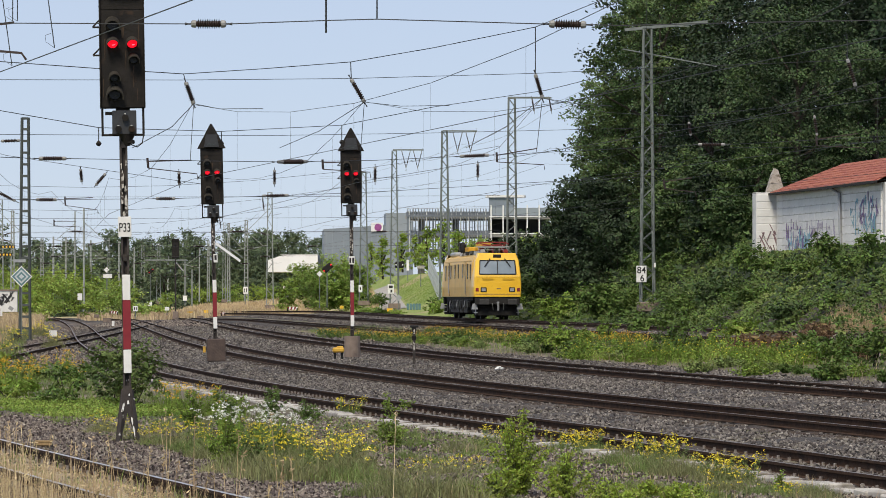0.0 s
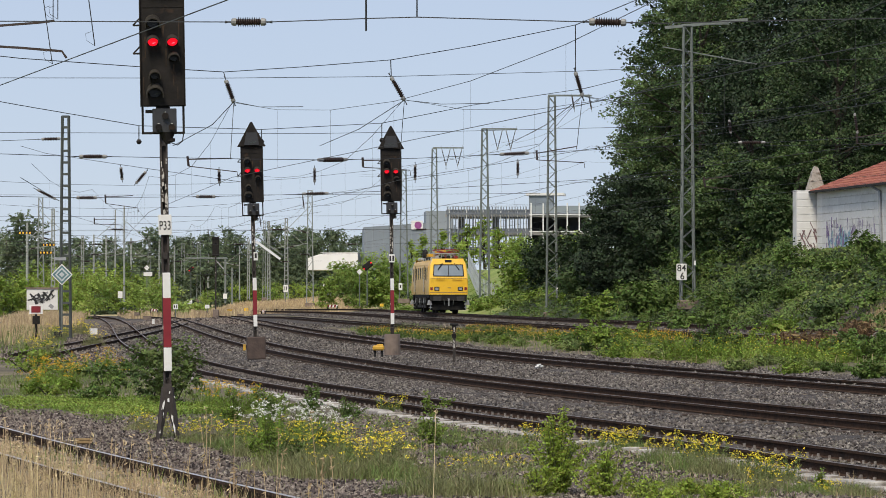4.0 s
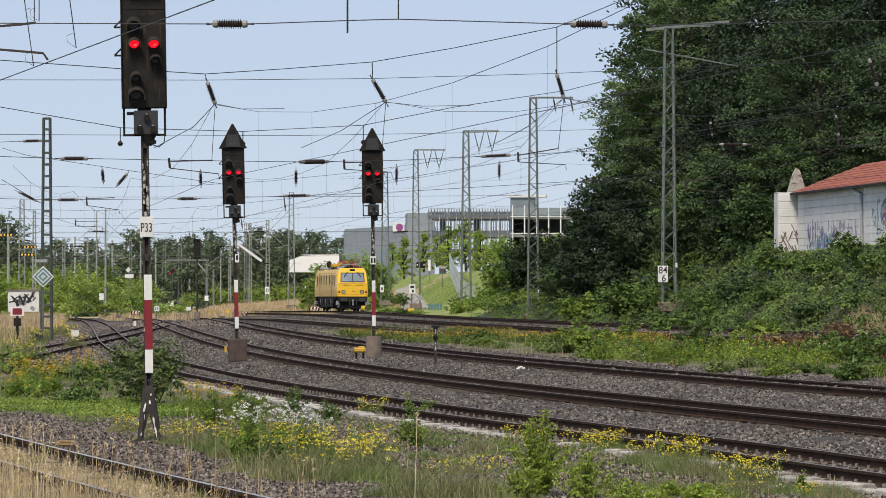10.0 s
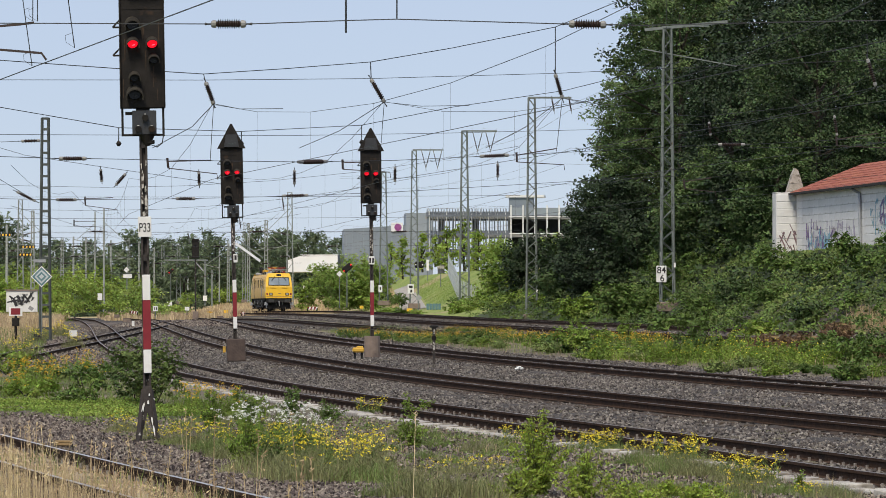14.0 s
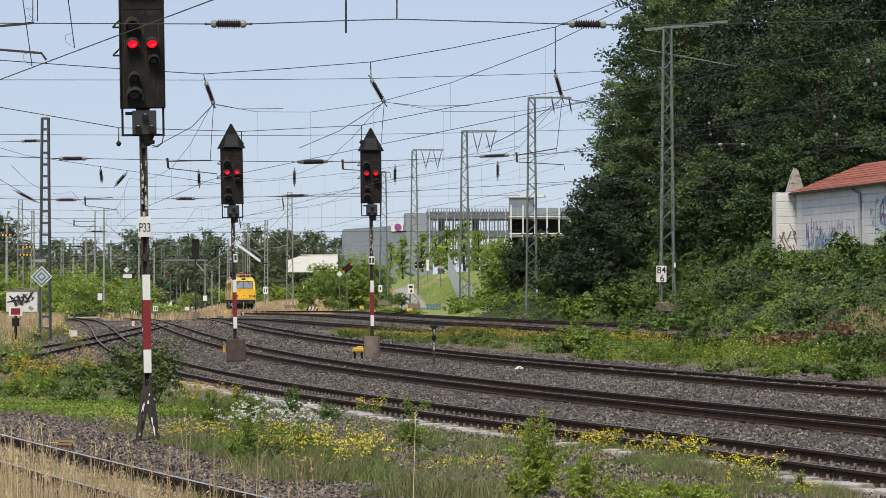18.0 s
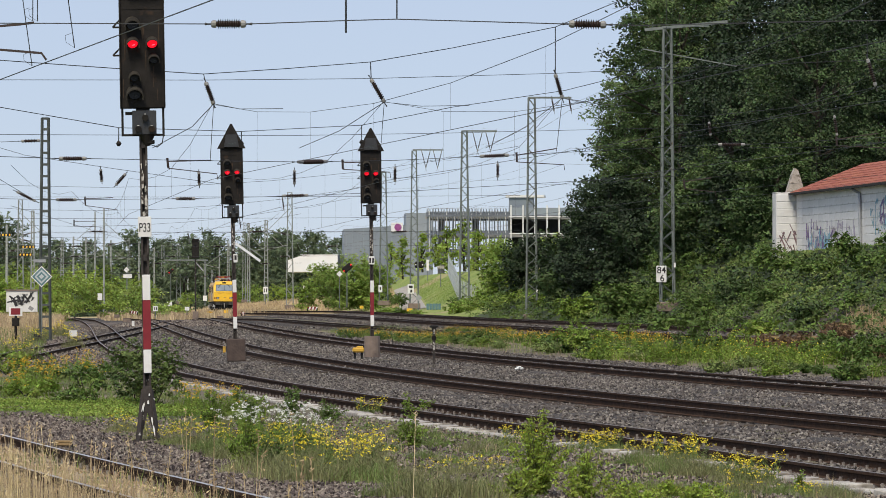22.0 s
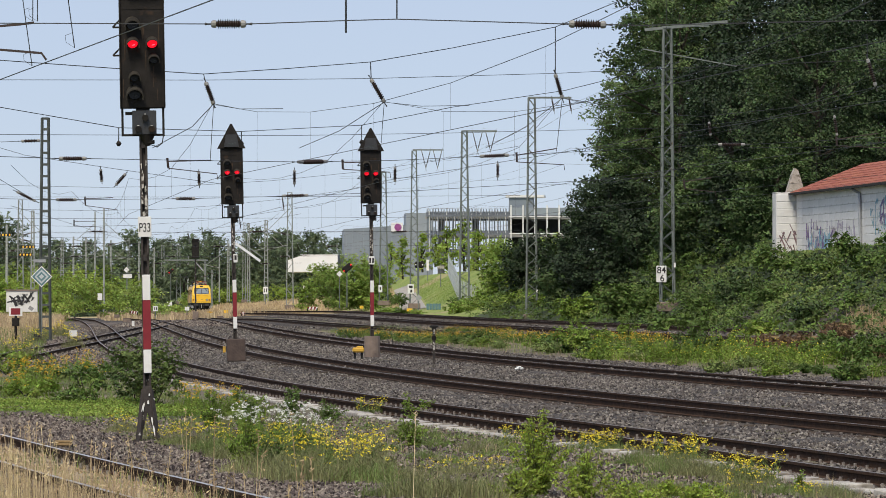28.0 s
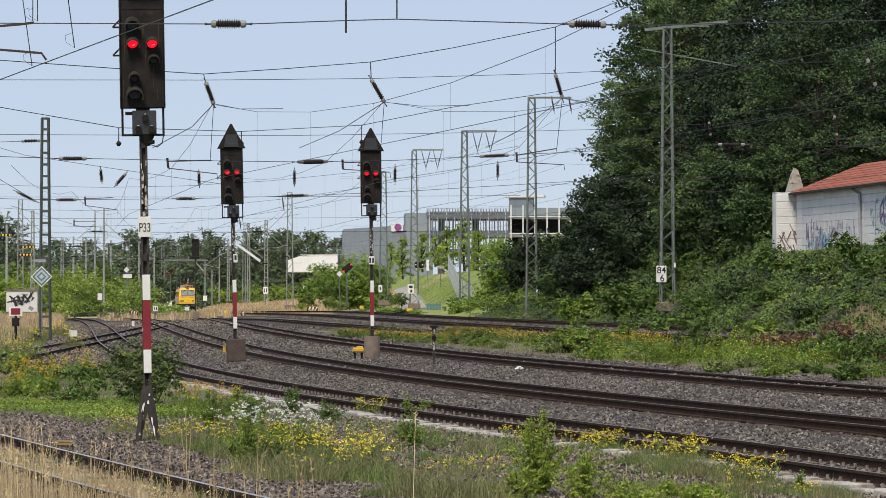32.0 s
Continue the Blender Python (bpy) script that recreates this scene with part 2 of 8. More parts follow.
YELLOW = material("traffic_yellow", [(.83, .49, .032), (.88, .55, .048)], 1.2, .32, coat=.4, spots=((.62, .36, .03), 2.0, .6, .25))
# Duller than the cab yellow; the side's shade is put into the tone.
YELLOW_SIDE = material("shade_toned_yellow", [(.58, .37, .095), (.66, .43, .125)], 1.0, .45, spots=((.36, .25, .11), 1.6, .55, .25))
BLACKSTEEL = material("underframe_black", [(.006, .006, .006), (.018, .017, .016)], 5, .85, bump=.2)
GREYSTEEL = material("grey_metal", [(.30, .31, .32), (.42, .43, .44)], 4, .45, .4)
PANTORED = material("red_oxide", [(.17, .016, .018), (.25, .026, .026)], 5, .5)
WINDOW = material("cab_window", [(.25, .30, .33), (.33, .38, .41)], 1.0, .12, .3)
RUBBER = material("rubber", [(.012, .012, .012), (.02, .02, .02)], 8, .8)
PLASTER_OLD = material("weathered_concrete", [(.26, .24, .20), (.46, .44, .40)], 3.5, .95, bump=.4, spots=((.13, .11, .085), 4.0, .52, .12))
PLASTER = material("white_concrete", [(.58, .58, .565), (.70, .70, .685)], 1.2, .9, bump=.2, spots=((.33, .32, .29), .8, .54, .2))
ROOFTILE = material("red_roof", [(.25, .075, .048), (.35, .11, .068)], 2.0, .85, bump=.3, random_by="object", vary=.15)
CLAD = material("grey_cladding", [(.20, .24, .275), (.25, .29, .325)], .4, .6)
CLADDARK = material("dark_cladding", [(.165, .20, .24), (.205, .245, .285)], .4, .6)
LOUVRE = material("garage_louvre", [(.12, .14, .17), (.18, .20, .235)], .5, .5, .2)
STEELWHITE = material("white_steel", [(.62, .64, .65), (.72, .73, .74)], 1, .5)
SLAB = material("garage_slab", [(.22, .225, .23), (.30, .30, .30)], .6, .9)
DARKIN = material("garage_shade", [(.03, .032, .036), (.06, .062, .066)], .5, .9)
BARK = material("bark", [(.025, .020, .015), (.06, .05, .038)], 6, .95, bump=.6)


def leaf(name, a, b, vary=.45, scale=.35, thin=.08):
    return material(name, [tuple(v * .8 for v in a), a, b, tuple(v * 1.12 for v in b)], scale, .75, random_by="island", vary=vary, thin=thin, spread=(.25, .75))


# The wood's deep shade is put into these two darker leaf colours.
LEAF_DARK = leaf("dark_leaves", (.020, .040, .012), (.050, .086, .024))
LEAF_DEEP_SHADE = leaf("deep_green_shade_leaves", (.012, .026, .010), (.030, .056, .019))
LEAF_WOOD = leaf("wood_leaves", (.042, .078, .019), (.090, .140, .038), thin=.15)
LEAF_BANK = leaf("bank_tree_leaves", (.048, .084, .024), (.100, .150, .046), .55, thin=.2)
# Lighter bramble green; the sun on the bank is put into it.
LEAF_SUN = leaf("sun_toned_bramble_leaves", (.074, .112, .024), (.132, .180, .044), .5, thin=.2)
LEAF_MID = leaf("mid_leaves", (.068, .118, .018), (.125, .19, .035), thin=.15)
LEAF_LIGHT = leaf("light_leaves", (.14, .215, .025), (.24, .32, .055), thin=.25)
LEAF_YEL = leaf("yellow_green_leaves", (.26, .35, .058), (.39, .48, .11), thin=.48)
LEAF_HEDGE = leaf("hedge_leaves", (.23, .32, .065), (.38, .47, .13), .5, thin=.5)
# Distance haze is put into this paler, greyer leaf colour.
LEAF_HAZE = leaf("haze_pale_leaves", (.100, .142, .078), (.165, .215, .115), .35, thin=.4)
BRAMBLE = leaf("bramble_leaves", (.053, .090, .019), (.108, .160, .038), .5, thin=.2)
RUSTY = leaf("rusty_dock", (.11, .065, .035), (.19, .12, .06))
HERB = leaf("herb_leaves", (.11, .155, .038), (.19, .24, .068), thin=.15)
HERB_GREY = leaf("grey_herb_leaves", (.165, .175, .072), (.26, .26, .115), thin=.15)
LEAF_YOUNG = leaf("young_shrub_leaves", (.26, .34, .045), (.42, .50, .10), thin=.5)
BARK_GREEN = material("green_stem", [(.08, .09, .03), (.13, .13, .05)], 8, .8)
BLADE = leaf("grass_blade", (.13, .19, .032), (.25, .30, .075), thin=.2)
STRAW = leaf("dry_grass", (.40, .30, .165), (.59, .46, .29), .28, thin=.2)
HILLGRASS = leaf("mown_grass", (.17, .25, .045), (.24, .33, .07), .15, thin=.2)
BLOOM_Y = leaf("yellow_bloom", (.80, .66, .03), (.88, .78, .10), .12)
BLOOM_O = leaf("orange_bloom", (.60, .36, .016), (.70, .47, .035), .2)
BLOOM_W = leaf("white_bloom", (.70, .72, .66), (.80, .80, .76), .1)

# ---- tracks: control points (distance y, place x), rail-top height ----
TRACKS = {}
TRACKS["siding"] = (((20, 5.2), (30, 2.4), (40, -.75), (48, -2.95), (56, -5.0), (64, -7.0), (75, -9.6), (95, -13.4), (140, -21)), ((0, 0.0), (900, 0.0)))
TRACKS["near"] = (((20, 15.0), (35, 10.9), (48, 7.9), (56, 6.14), (65, 4.34), (75, 2.13), (90, -1.09), (105, -3.95), (120, -6.46), (140, -9.33), (165, -12.36), (200, -15.99), (250, -20.62), (300, -25.15), (360, -30.85), (424, -37.4), (560, -51), (720, -66)), ((0, 0.0), (400, 0.0), (720, -1.3)))
TRACKS["middle"] = (((40, 15.7), (65, 10.01), (74, 8.06), (85, 5.7), (100, 2.71), (115, .05), (130, -2.3), (150, -5.04), (175, -8.0), (200, -10.63), (237, -14.14), (280, -17.99), (320, -21.53), (377, -26.7), (461, -34.8), (560, -44), (720, -58)), ((0, .05), (400, .05), (720, -1.3)))
TRACKS["far"] = (((50, 20.4), (82, 13.38), (96, 10.57), (110, 7.93), (125, 5.35), (143, 2.55), (165, -.47), (190, -3.49), (220, -6.71), (260, -10.55), (300, -14.09), (340, -17.46), (390, -21.58), (450, -26.5), (560, -35.5), (720, -49)), ((0, .15), (400, .15), (720, -1.1)))
TRACKS["weedy"] = (((90, 24.5), (130, 15.5), (150, 11.7), (165, 8.6), (190, 4.5), (220, -.3), (267, -6.2), (311, -11.3), (350, -15.6), (400, -20.6)), ((0, .5), (340, .45), (400, .15)))
TRACKS["through"] = (((100, 24.0), (150, 13.5), (180, 9.0), (212, 5.0), (245, 1.2), (283, -2.9), (320, -6.6), (361, -10.9), (400, -15.6), (440, -20.4), (480, -24.5)), ((0, .7), (380, .7), (480, .4)))
TRACKS["upper"] = (((90, 30.5), (130, 22.2), (172, 14.7), (197, 11.1), (230, 6.9), (251, 4.55), (292, .16), (332, -3.45), (373, -7.1), (387, -8.75), (401, -10.9), (414, -13.2), (428, -15.6), (455, -19.6), (483, -22.9), (510, -25.6), (565, -30.9), (633, -37.5), (688, -43.1), (760, -50.5), (900, -65)), ((0, .9), (400, .9), (440, .72), (510, .45), (565, .15), (633, -.1), (688, -.36), (900, -1.2)))
TRACKS["crossover"] = (((150, -16.6), (185, -17.79), (200, -18.21), (223, -18.94), (260, -20.28), (300, -21.85), (340, -23.47), (400, -26.2)), ((0, 0.0), (900, 0.02)))
TRACKS["yard"] = (((150, -30), (200, -32.5), (260, -36), (330, -41), (424, -50), (600, -68)), ((0, -.05), (400, -.05), (600, -.8)))


def smooth_path(points, step):
    """Points along a cubic through the control points, about step metres apart in y."""
    ys = np.array([p[0] for p in points], float)
    xs = np.array([p[1] for p in points], float)
    d = np.gradient(xs, ys)
    out = []
    for i in range(len(ys) - 1):
        h = ys[i + 1] - ys[i]
        n = max(2, int(h / step))
        for k in range(n):
            t = k / n
            out.append((ys[i] + t * h, (2 * t**3 - 3 * t * t + 1) * xs[i] + (t**3 - 2 * t * t + t) * h * d[i] + (-2 * t**3 + 3 * t * t) * xs[i + 1] + (t**3 - t * t) * h * d[i + 1]))
    out.append((ys[-1], xs[-1]))
    return np.array(out)


class Way:
    """A track's centre line."""

    def __init__(self, key):
        self.pts, heights = TRACKS[key]
        p = smooth_path(self.pts, 1.0)
        self.y, self.x = p[:, 0], p[:, 1]
        self.z = np.interp(self.y, [h[0] for h in heights], [h[1] for h in heights])

    def at(self, y):
        return Vector((float(np.interp(y, self.y, self.x)), float(y), float(np.interp(y, self.y, self.z))))

    def slope(self, y):
        return (self.at(y + 2).x - self.at(y - 2).x) / 4


WAYS = {k: Way(k) for k in TRACKS}

# ---- ground ----
gy = np.concatenate([np.arange(-60, 40, 10), np.arange(40, 200, 2.0), np.arange(200, 480, 5.0), np.geomspace(480, 4500, 30)])
gq = np.concatenate([np.linspace(-1500, -60, 14), np.linspace(-50, -10, 14), np.arange(-8, 46, 1.0), np.linspace(48, 120, 20), np.linspace(140, 1800, 14)])
GY, GQ = np.meshgrid(gy, gq, indexing="ij")
GX = line_x(GY) + GQ
GZ = land(GX, GY)
rough_z = np.random.RandomState(3).normal(0, .018, GZ.shape)
gv = np.stack([GX, GY, GZ + rough_z * (GQ > -40) * (GQ < 60) * (GY < 260)], -1).reshape(-1, 3)
nr, nc = GZ.shape
ii = (np.arange(nr - 1)[:, None] * nc + np.arange(nc - 1)[None]).ravel()
gf = np.stack([ii, ii + 1, ii + nc + 1, ii + nc], -1)
qq, yy = GQ[:-1, :-1].ravel(), GY[:-1, :-1].ravel()
gm = np.where(((qq > 27.5) & (yy > 300)) | (qq < -14), 1, 0)
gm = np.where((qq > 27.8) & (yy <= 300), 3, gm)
gm = np.where(((yy > 430) & (qq < 31)) | (yy > 545), 2, gm)
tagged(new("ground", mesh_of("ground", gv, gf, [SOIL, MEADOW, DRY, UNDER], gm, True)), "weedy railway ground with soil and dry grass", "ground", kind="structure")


def sheet(name, edge0, edge1, ys, lift, mat, label, n=18, rough=.02, seed=1):
    """A strip between two edges (functions of y), lying lift above the ground."""
    rs = np.random.RandomState(seed)
    vs, fs = [], []
    for y in ys:
        a, b = edge0(y), edge1(y)
        for k in range(n + 1):
            x = a + (b - a) * k / n
            edge = min(k, n - k) / 1.5
            vs.append((x, y, float(land(x, y)) + lift * min(1, .1 + edge) + rs.normal(0, rough)))
    for i in range(len(ys) - 1):
        for k in range(n):
            o = i * (n + 1) + k
            fs.append((o, o + 1, o + n + 2, o + n + 1))
    return tagged(new(name, mesh_of(name, vs, fs, mat, None, True)), label, "ballast", kind="structure")


way_x = {k: (lambda y, w=w: float(np.interp(y, w.y, w.x))) for k, w in WAYS.items()}
ys_main = np.concatenate([np.arange(40, 170, 1.0), np.arange(170, 480, 4.0), np.arange(480, 720, 12.0)])
sheet("ballast_bed", lambda y: way_x["near"](y) - 1.5, lambda y: max(way_x["far"](max(y, 50)) + 2.5, way_x["near"](y) + 4), ys_main, .02, BALLAST_SHADED, "grey-brown track ballast, darkened for shade between stones", 26)
sheet("ballast_bed_upper", lambda y: way_x["through"](min(y, 480)) - 2.4, lambda y: way_x["upper"](y) + 2.2, np.arange(104, 480, 3.0), .055, BALLAST_SHADED, "dark ballast of the upper tracks", 12)
sheet("ballast_bed_weedy", lambda y: way_x["weedy"](y) - 1.7, lambda y: way_x["weedy"](y) + 1.7, np.arange(100, 398, 3.0), .03, BALLAST_SHADED, "overgrown ballast", 6)
sheet("ballast_bed_siding", lambda y: way_x["siding"](y) - .95, lambda y: way_x["siding"](y) + .78, np.arange(30, 120, 1.0), .015, SANDY, "sandy siding ballast with dry straw", 8)
sheet("gravel_path", lambda y: way_x["siding"](y) + .8, lambda y: max(way_x["siding"](y) + 3.6 + .5 * math.sin(y * .7), way_x["near"](y) - 1.9 - max(0, y - 78) * .35), np.arange(36, 110, 1.0), .035, BALLAST_OLD, "brown gravel beside the siding", 10)
sheet("gravel_yard", lambda y: way_x["crossover"](y) - 4, lambda y: way_x["near"](y) - 2.2, np.arange(168, 398, 4.0), .04, BALLAST_OLD, "brown gravel between the points", 8)

# ---- rails and sleepers ----
RAIL_SHAPE = ((-.036, 0), (.036, 0), (.036, -.04), (.010, -.052), (.010, -.14), (.072, -.158), (.072, -.172), (-.072, -.172), (-.072, -.158), (-.010, -.14), (-.010, -.052), (-.036, -.04))


def rail_mesh(way, side, y0, y1, top):
    ys = [y0]
    while ys[-1] < y1:
        ys.append(ys[-1] + (1.2 if ys[-1] < 150 else 3.0 if ys[-1] < 300 else 6.0))
    vs, fs, ms = [], [], []
    n = len(RAIL_SHAPE)
    for y in ys:
        c = way.at(y)
        k = way.slope(y)
        nx, ny = 1 / math.hypot(1, k), -k / math.hypot(1, k)
        for a, b in RAIL_SHAPE:
            vs.append((c.x + nx * (side + a), c.y + ny * (side + a), c.z + b))
    for i in range(len(ys) - 1):
        for j in range(n):
            k = (j + 1) % n
            fs.append((i * n + j, i * n + k, (i + 1) * n + k, (i + 1) * n + j))
            ms.append(1 if j == 0 else 0)
    return mesh_of("rail", vs, fs, [RAIL, top], ms)


def sleepers_and_clips(way, owner, y0, y1, single, seed, clipped=170):
    """Timber sleepers, singly up to the distance single, joined beyond, and the steel rail clips."""
    rs = random.Random(seed)
    base = Soup().box(0, 0, 0, 2.5, .26, .14, bevel=.02).mesh("sleeper", SLEEPER)
    joined, clips = Soup(), Soup()
    y = y0
    while y < y1:
        c, k = way.at(y), way.slope(y)
        ang = -math.atan(k) + rs.uniform(-.01, .01)
        m = Matrix.Translation((c.x, c.y, c.z - .257 + rs.uniform(-.012, .008))) @ Matrix.Rotation(-math.atan(k), 4, "Z")
        if y < single:
            ob = new("sleeper", base)
            ob.parent, ob.matrix_basis = owner, m
        else:
            joined.box(0, 0, 0, 2.5, .26, .14, m=m)
        if y < clipped:
            for side in (-.7525, .7525):
                for o in (-.105, .105):
                    clips.box(side + o, 0, .095, .04, .06, .03, m=m)
                    clips.bar(m @ Vector((side + o, 0, .11)), m @ Vector((side + o, 0, .155)), .032)
        y += .6 * math.cos(math.atan(k))
    if joined.v:
        tagged(part("sleepers", joined, SLEEPER, owner), kind="stuff")
    if clips.v:
        tagged(part("rail_clips", clips, CLIP, owner), kind="stuff")


def build_track(key, y0, y1, top, label, single=0, sleepers=True):
    way = WAYS[key]
    ob = thing("railway_track", (0, 0, 0), label, "railway track", "tracks of the yard", "structure")
    part("rail", rail_mesh(way, -.7525, y0, y1, top), None, ob)
    part("rail", rail_mesh(way, .7525, y0, y1, top), None, ob)
    if sleepers:
        sleepers_and_clips(way, ob, y0, y1, single, len(key), 175 if key == "near" else 70 if key == "siding" else 0)
    return ob


build_track("siding", 32, 130, RAILSHINE, "siding with bright rails sunk in dry grass", 75)
build_track("near", 45, 700, RAILTOP, "rusty-brown running track on dark ballast", 140)
build_track("middle", 62, 700, RAILTOP, "rusty-brown running track on dark ballast", 130)
build_track("far", 80, 700, RAILTOP, "rusty-brown running track on dark ballast")
build_track("weedy", 100, 395, RAILTOP, "overgrown track among orange flowers", sleepers=False)
build_track("through", 110, 478, RAILTOP, "dark running track below the bank", sleepers=False)
build_track("upper", 100, 880, RAILTOP, "curving main track below the bank", sleepers=False)
build_track("crossover", 160, 398, RAILTOP, "crossover track through the points", sleepers=False)
build_track("yard", 155, 590, RAILTOP, "outer yard track in dry grass", sleepers=False)

# ---- light signals ----


def hooded_lamp(owner, x, z, r, mat, y=-.115):
    """A round lens in a short ring under a slanting visor."""
    ob = part("lens", Soup().cone((x, y - .03, z), (x, y + .02, z), r * .92, r, 18), [mat], owner, "lit red signal lens" if mat is LAMP_RED else "dark unlit lens")
    part("lens_glint", Soup().prism([(x - r * .1, z - r * .55), (x + r * .45, z - r * .45), (x + r * .5, z - r * .3), (x, z - r * .38)], y - .034, y - .031), [LENS_GLINT if mat is LAMP_RED else SIGBOX], ob)
    vs, fs, n = [], [], 12
    for k in range(n + 1):
        a = math.pi * (k / n * 1.16 - .08)
        c, sn = math.cos(a), math.sin(a)
        drop = .78 * r
        for rr, yy, dz in ((r * 1.06, y, 0), (r * 1.12, y - .2, -drop), (r * 1.3, y - .2, -drop), (r * 1.22, y, 0)):
            vs.append((x + rr * c, yy - (.03 * sn if yy < y else 0), z + rr * sn + dz))
    for k in range(n):
        for j in range(4):
            jj = (j + 1) % 4
            fs.append((k * 4 + j, k * 4 + 4 + j, k * 4 + 4 + jj, k * 4 + jj))
    part("lamp_hood", Soup().add(vs, fs), [HOODGREY], ob)


def mast_board(owner, z0, z1, w=.125):
    h = z1 - z0
    for a, b, m in ((0, .24, WHITE), (.24, .74, RED), (.74, 1, WHITE)):
        part("mast_board_panel", Soup().box(.01, -.085, z0 + h * (a + b) / 2, w, .012, h * (b - a) - .004, bevel=.003), [m], owner, "white panel" if m is WHITE else "red panel")


def text_mesh(words, wide, tall, mat, name):
    """Bold condensed lettering of the given width and height."""
    cu = bpy.data.curves.new(name, "FONT")
    cu.body, cu.size, cu.align_x, cu.align_y, cu.extrude, cu.offset = words, 1.0, "CENTER", "CENTER", .002, .008
    ob = bpy.data.objects.new(name, cu)
    scene.collection.objects.link(ob)
    bpy.context.view_layer.update()
    me = bpy.data.meshes.new_from_object(ob.evaluated_get(bpy.context.evaluated_depsgraph_get()))
    bpy.data.objects.remove(ob)
    xs, ys = [v.co.x for v in me.vertices], [v.co.y for v in me.vertices]
    a, b = (max(xs) + min(xs)) / 2, (max(ys) + min(ys)) / 2
    for v in me.vertices:
        v.co.x = (v.co.x - a) * wide / (max(xs) - min(xs))
        v.co.y = (v.co.y - b) * tall / (max(ys) - min(ys))
    me.materials.clear()
    me.materials.append(mat)
    return me


INK = material("sign_ink", [(.012, .012, .014), (.02, .02, .022)], 9, .6)


def light_signal(at, foot, label, turn=0, lean=0.0, drop=0.0):
    """A red-showing main signal: foot 'legs' or a block of the given height, mast, screen, pointed hood, distant-signal box."""
    ob = thing("light_signal", at @ pose(0, 0, 0, 0, lean, 0) @ pose(0, 0, 0, 0, 0, turn) @ Matrix.Scale(1.077 if foot == 0 else 1.0, 4), label, "railway signal", "main signals")
    legs = foot == 0
    z0 = .66 if legs else foot
    if legs:
        for sx in (-1, 1):
            for sy in (-1, 1):
                part("leg", Soup().bar((sx * .155, sy * .15, -.075), (sx * .05, sy * .05, .8), .075, .055), [SIGMAST], ob)
        part("foot_plate", Soup().box(0, 0, .45, .2, .18, .05), [SIGMAST], ob)
        for sy in (-.1, .1):
            part("gusset_plate", Soup().prism([(-.135, .2), (-.07, .18), (0, .44), (.07, .18), (.135, .2), (.065, .86), (-.065, .86)], sy - .008, sy + .008), [SIGMAST], ob)
        for x, z, w, hh, a in ((-.07, .52, .03, .16, 14), (-.085, .36, .025, .1, 10), (.075, .3, .035, .14, -14), (.1, .14, .028, .2, -12), (.01, .6, .03, .07, 0), (.03, .72, .02, .04, 10)):
            part("peeled_patch", Soup().prism([(-w / 2, -hh / 2), (w / 2, -hh * .4), (w * .4, hh * .3), (-w * .1, hh / 2), (-w * .6, hh * .2)], -.002, .002), [WHITE], ob, "bare white primer patch", at=pose(x, -.128 - .03 * (z < .2), z, 0, a, 0))
    for sx in (-1, 1):
        part("mast_channel", Soup().box(sx * .047, 0, (z0 + 5.2 - drop) / 2, .03, .11, 5.2 - drop - z0), [SIGMAST], ob, "dark steel channel with peeling paint")
    part("mast_web", Soup().box(0, .03, (z0 + 5.2 - drop) / 2, .07, .012, 5.2 - drop - z0), [SIGMAST], ob)
    for k in range(5):
        part("mast_tie", Soup().box(0, -.05, 1.1 + k * .9, .12, .01, .1), [SIGMAST], ob)
    mast_board(ob, 1.06, 2.63)
    d = -drop
    # screen of sheet steel with folded edges
    sc = part("screen", Soup().box(0, 0, 6.18 + d, .70, .20, 1.8, bevel=.012), [SIGBLACK], ob, "black signal screen streaked with rust")
    for sx in (-1, 1):
        part("folded_edge", Soup().box(sx * .352, -.03, 6.18 + d, .012, .24, 1.8), [SIGBLACK], sc)
    part("sheet_seam", Soup().box(0, -.104, 6.86 + d, .66, .008, .014), [SIGBLACK], sc)
    for x, z, w, hh in ((.18, 5.78, .022, .34), (.06, 6.05, .016, .3), (-.27, 6.22, .018, .34), (.27, 6.5, .02, .3), (.02, 6.5, .05, .22), (-.3, 5.6, .016, .3), (.24, 5.5, .014, .2)):
        part("rust_streak", Soup().prism([(x - w / 2, z - hh / 2 + d), (x + w * .1, z - hh * .52 + d), (x + w / 2, z + hh / 2 + d), (x - w * .6, z + hh * .48 + d)], -.106, -.101), [RUSTSTREAK], sc, "dull rust streak")
    hood = part("pointed_hood", Soup().prism([(-.45, 7.08 + d), (.45, 7.08 + d), (.025, 7.86 + d), (-.025, 7.86 + d)], -.16, .3), [SIGBLACK], ob, "pointed black sheet hood")
    part("number_box", Soup().prism([(-.24, 7.12 + d), (.24, 7.12 + d), (.17, 7.52 + d), (-.17, 7.52 + d)], -.22, -.16), [SIGBOX], hood)
    for k in range(8):
        part("lamp_dot", Soup().box(-.11 + .032 * k, -.222, 7.18 + .03 * ((k * 5) % 3) + d, .016, .006, .022), [TEAL_DOT], hood)
    for x, z, r, m in ((-.15, 6.32, .085, LAMP_RED), (.16, 6.32, .085, LAMP_RED), (-.15, 6.62, .10, GLASS_DARK), (.18, 6.06, .075, GLASS_DARK), (-.13, 5.78, .075, GLASS_DARK), (-.13, 5.52, .11, GLASS_DARK)):
        hooded_lamp(ob, x, z + d, r, m)
    for z in (6.13 + d, 6.58 + d):
        part("bracket", Soup().bar((-.35, .05, z), (-.46, .05, z), .028).bar((-.46, .05, z), (-.35, .05, z + .11), .025), [SIGBLACK], ob)
    # holder with the lower box
    fr = Soup()
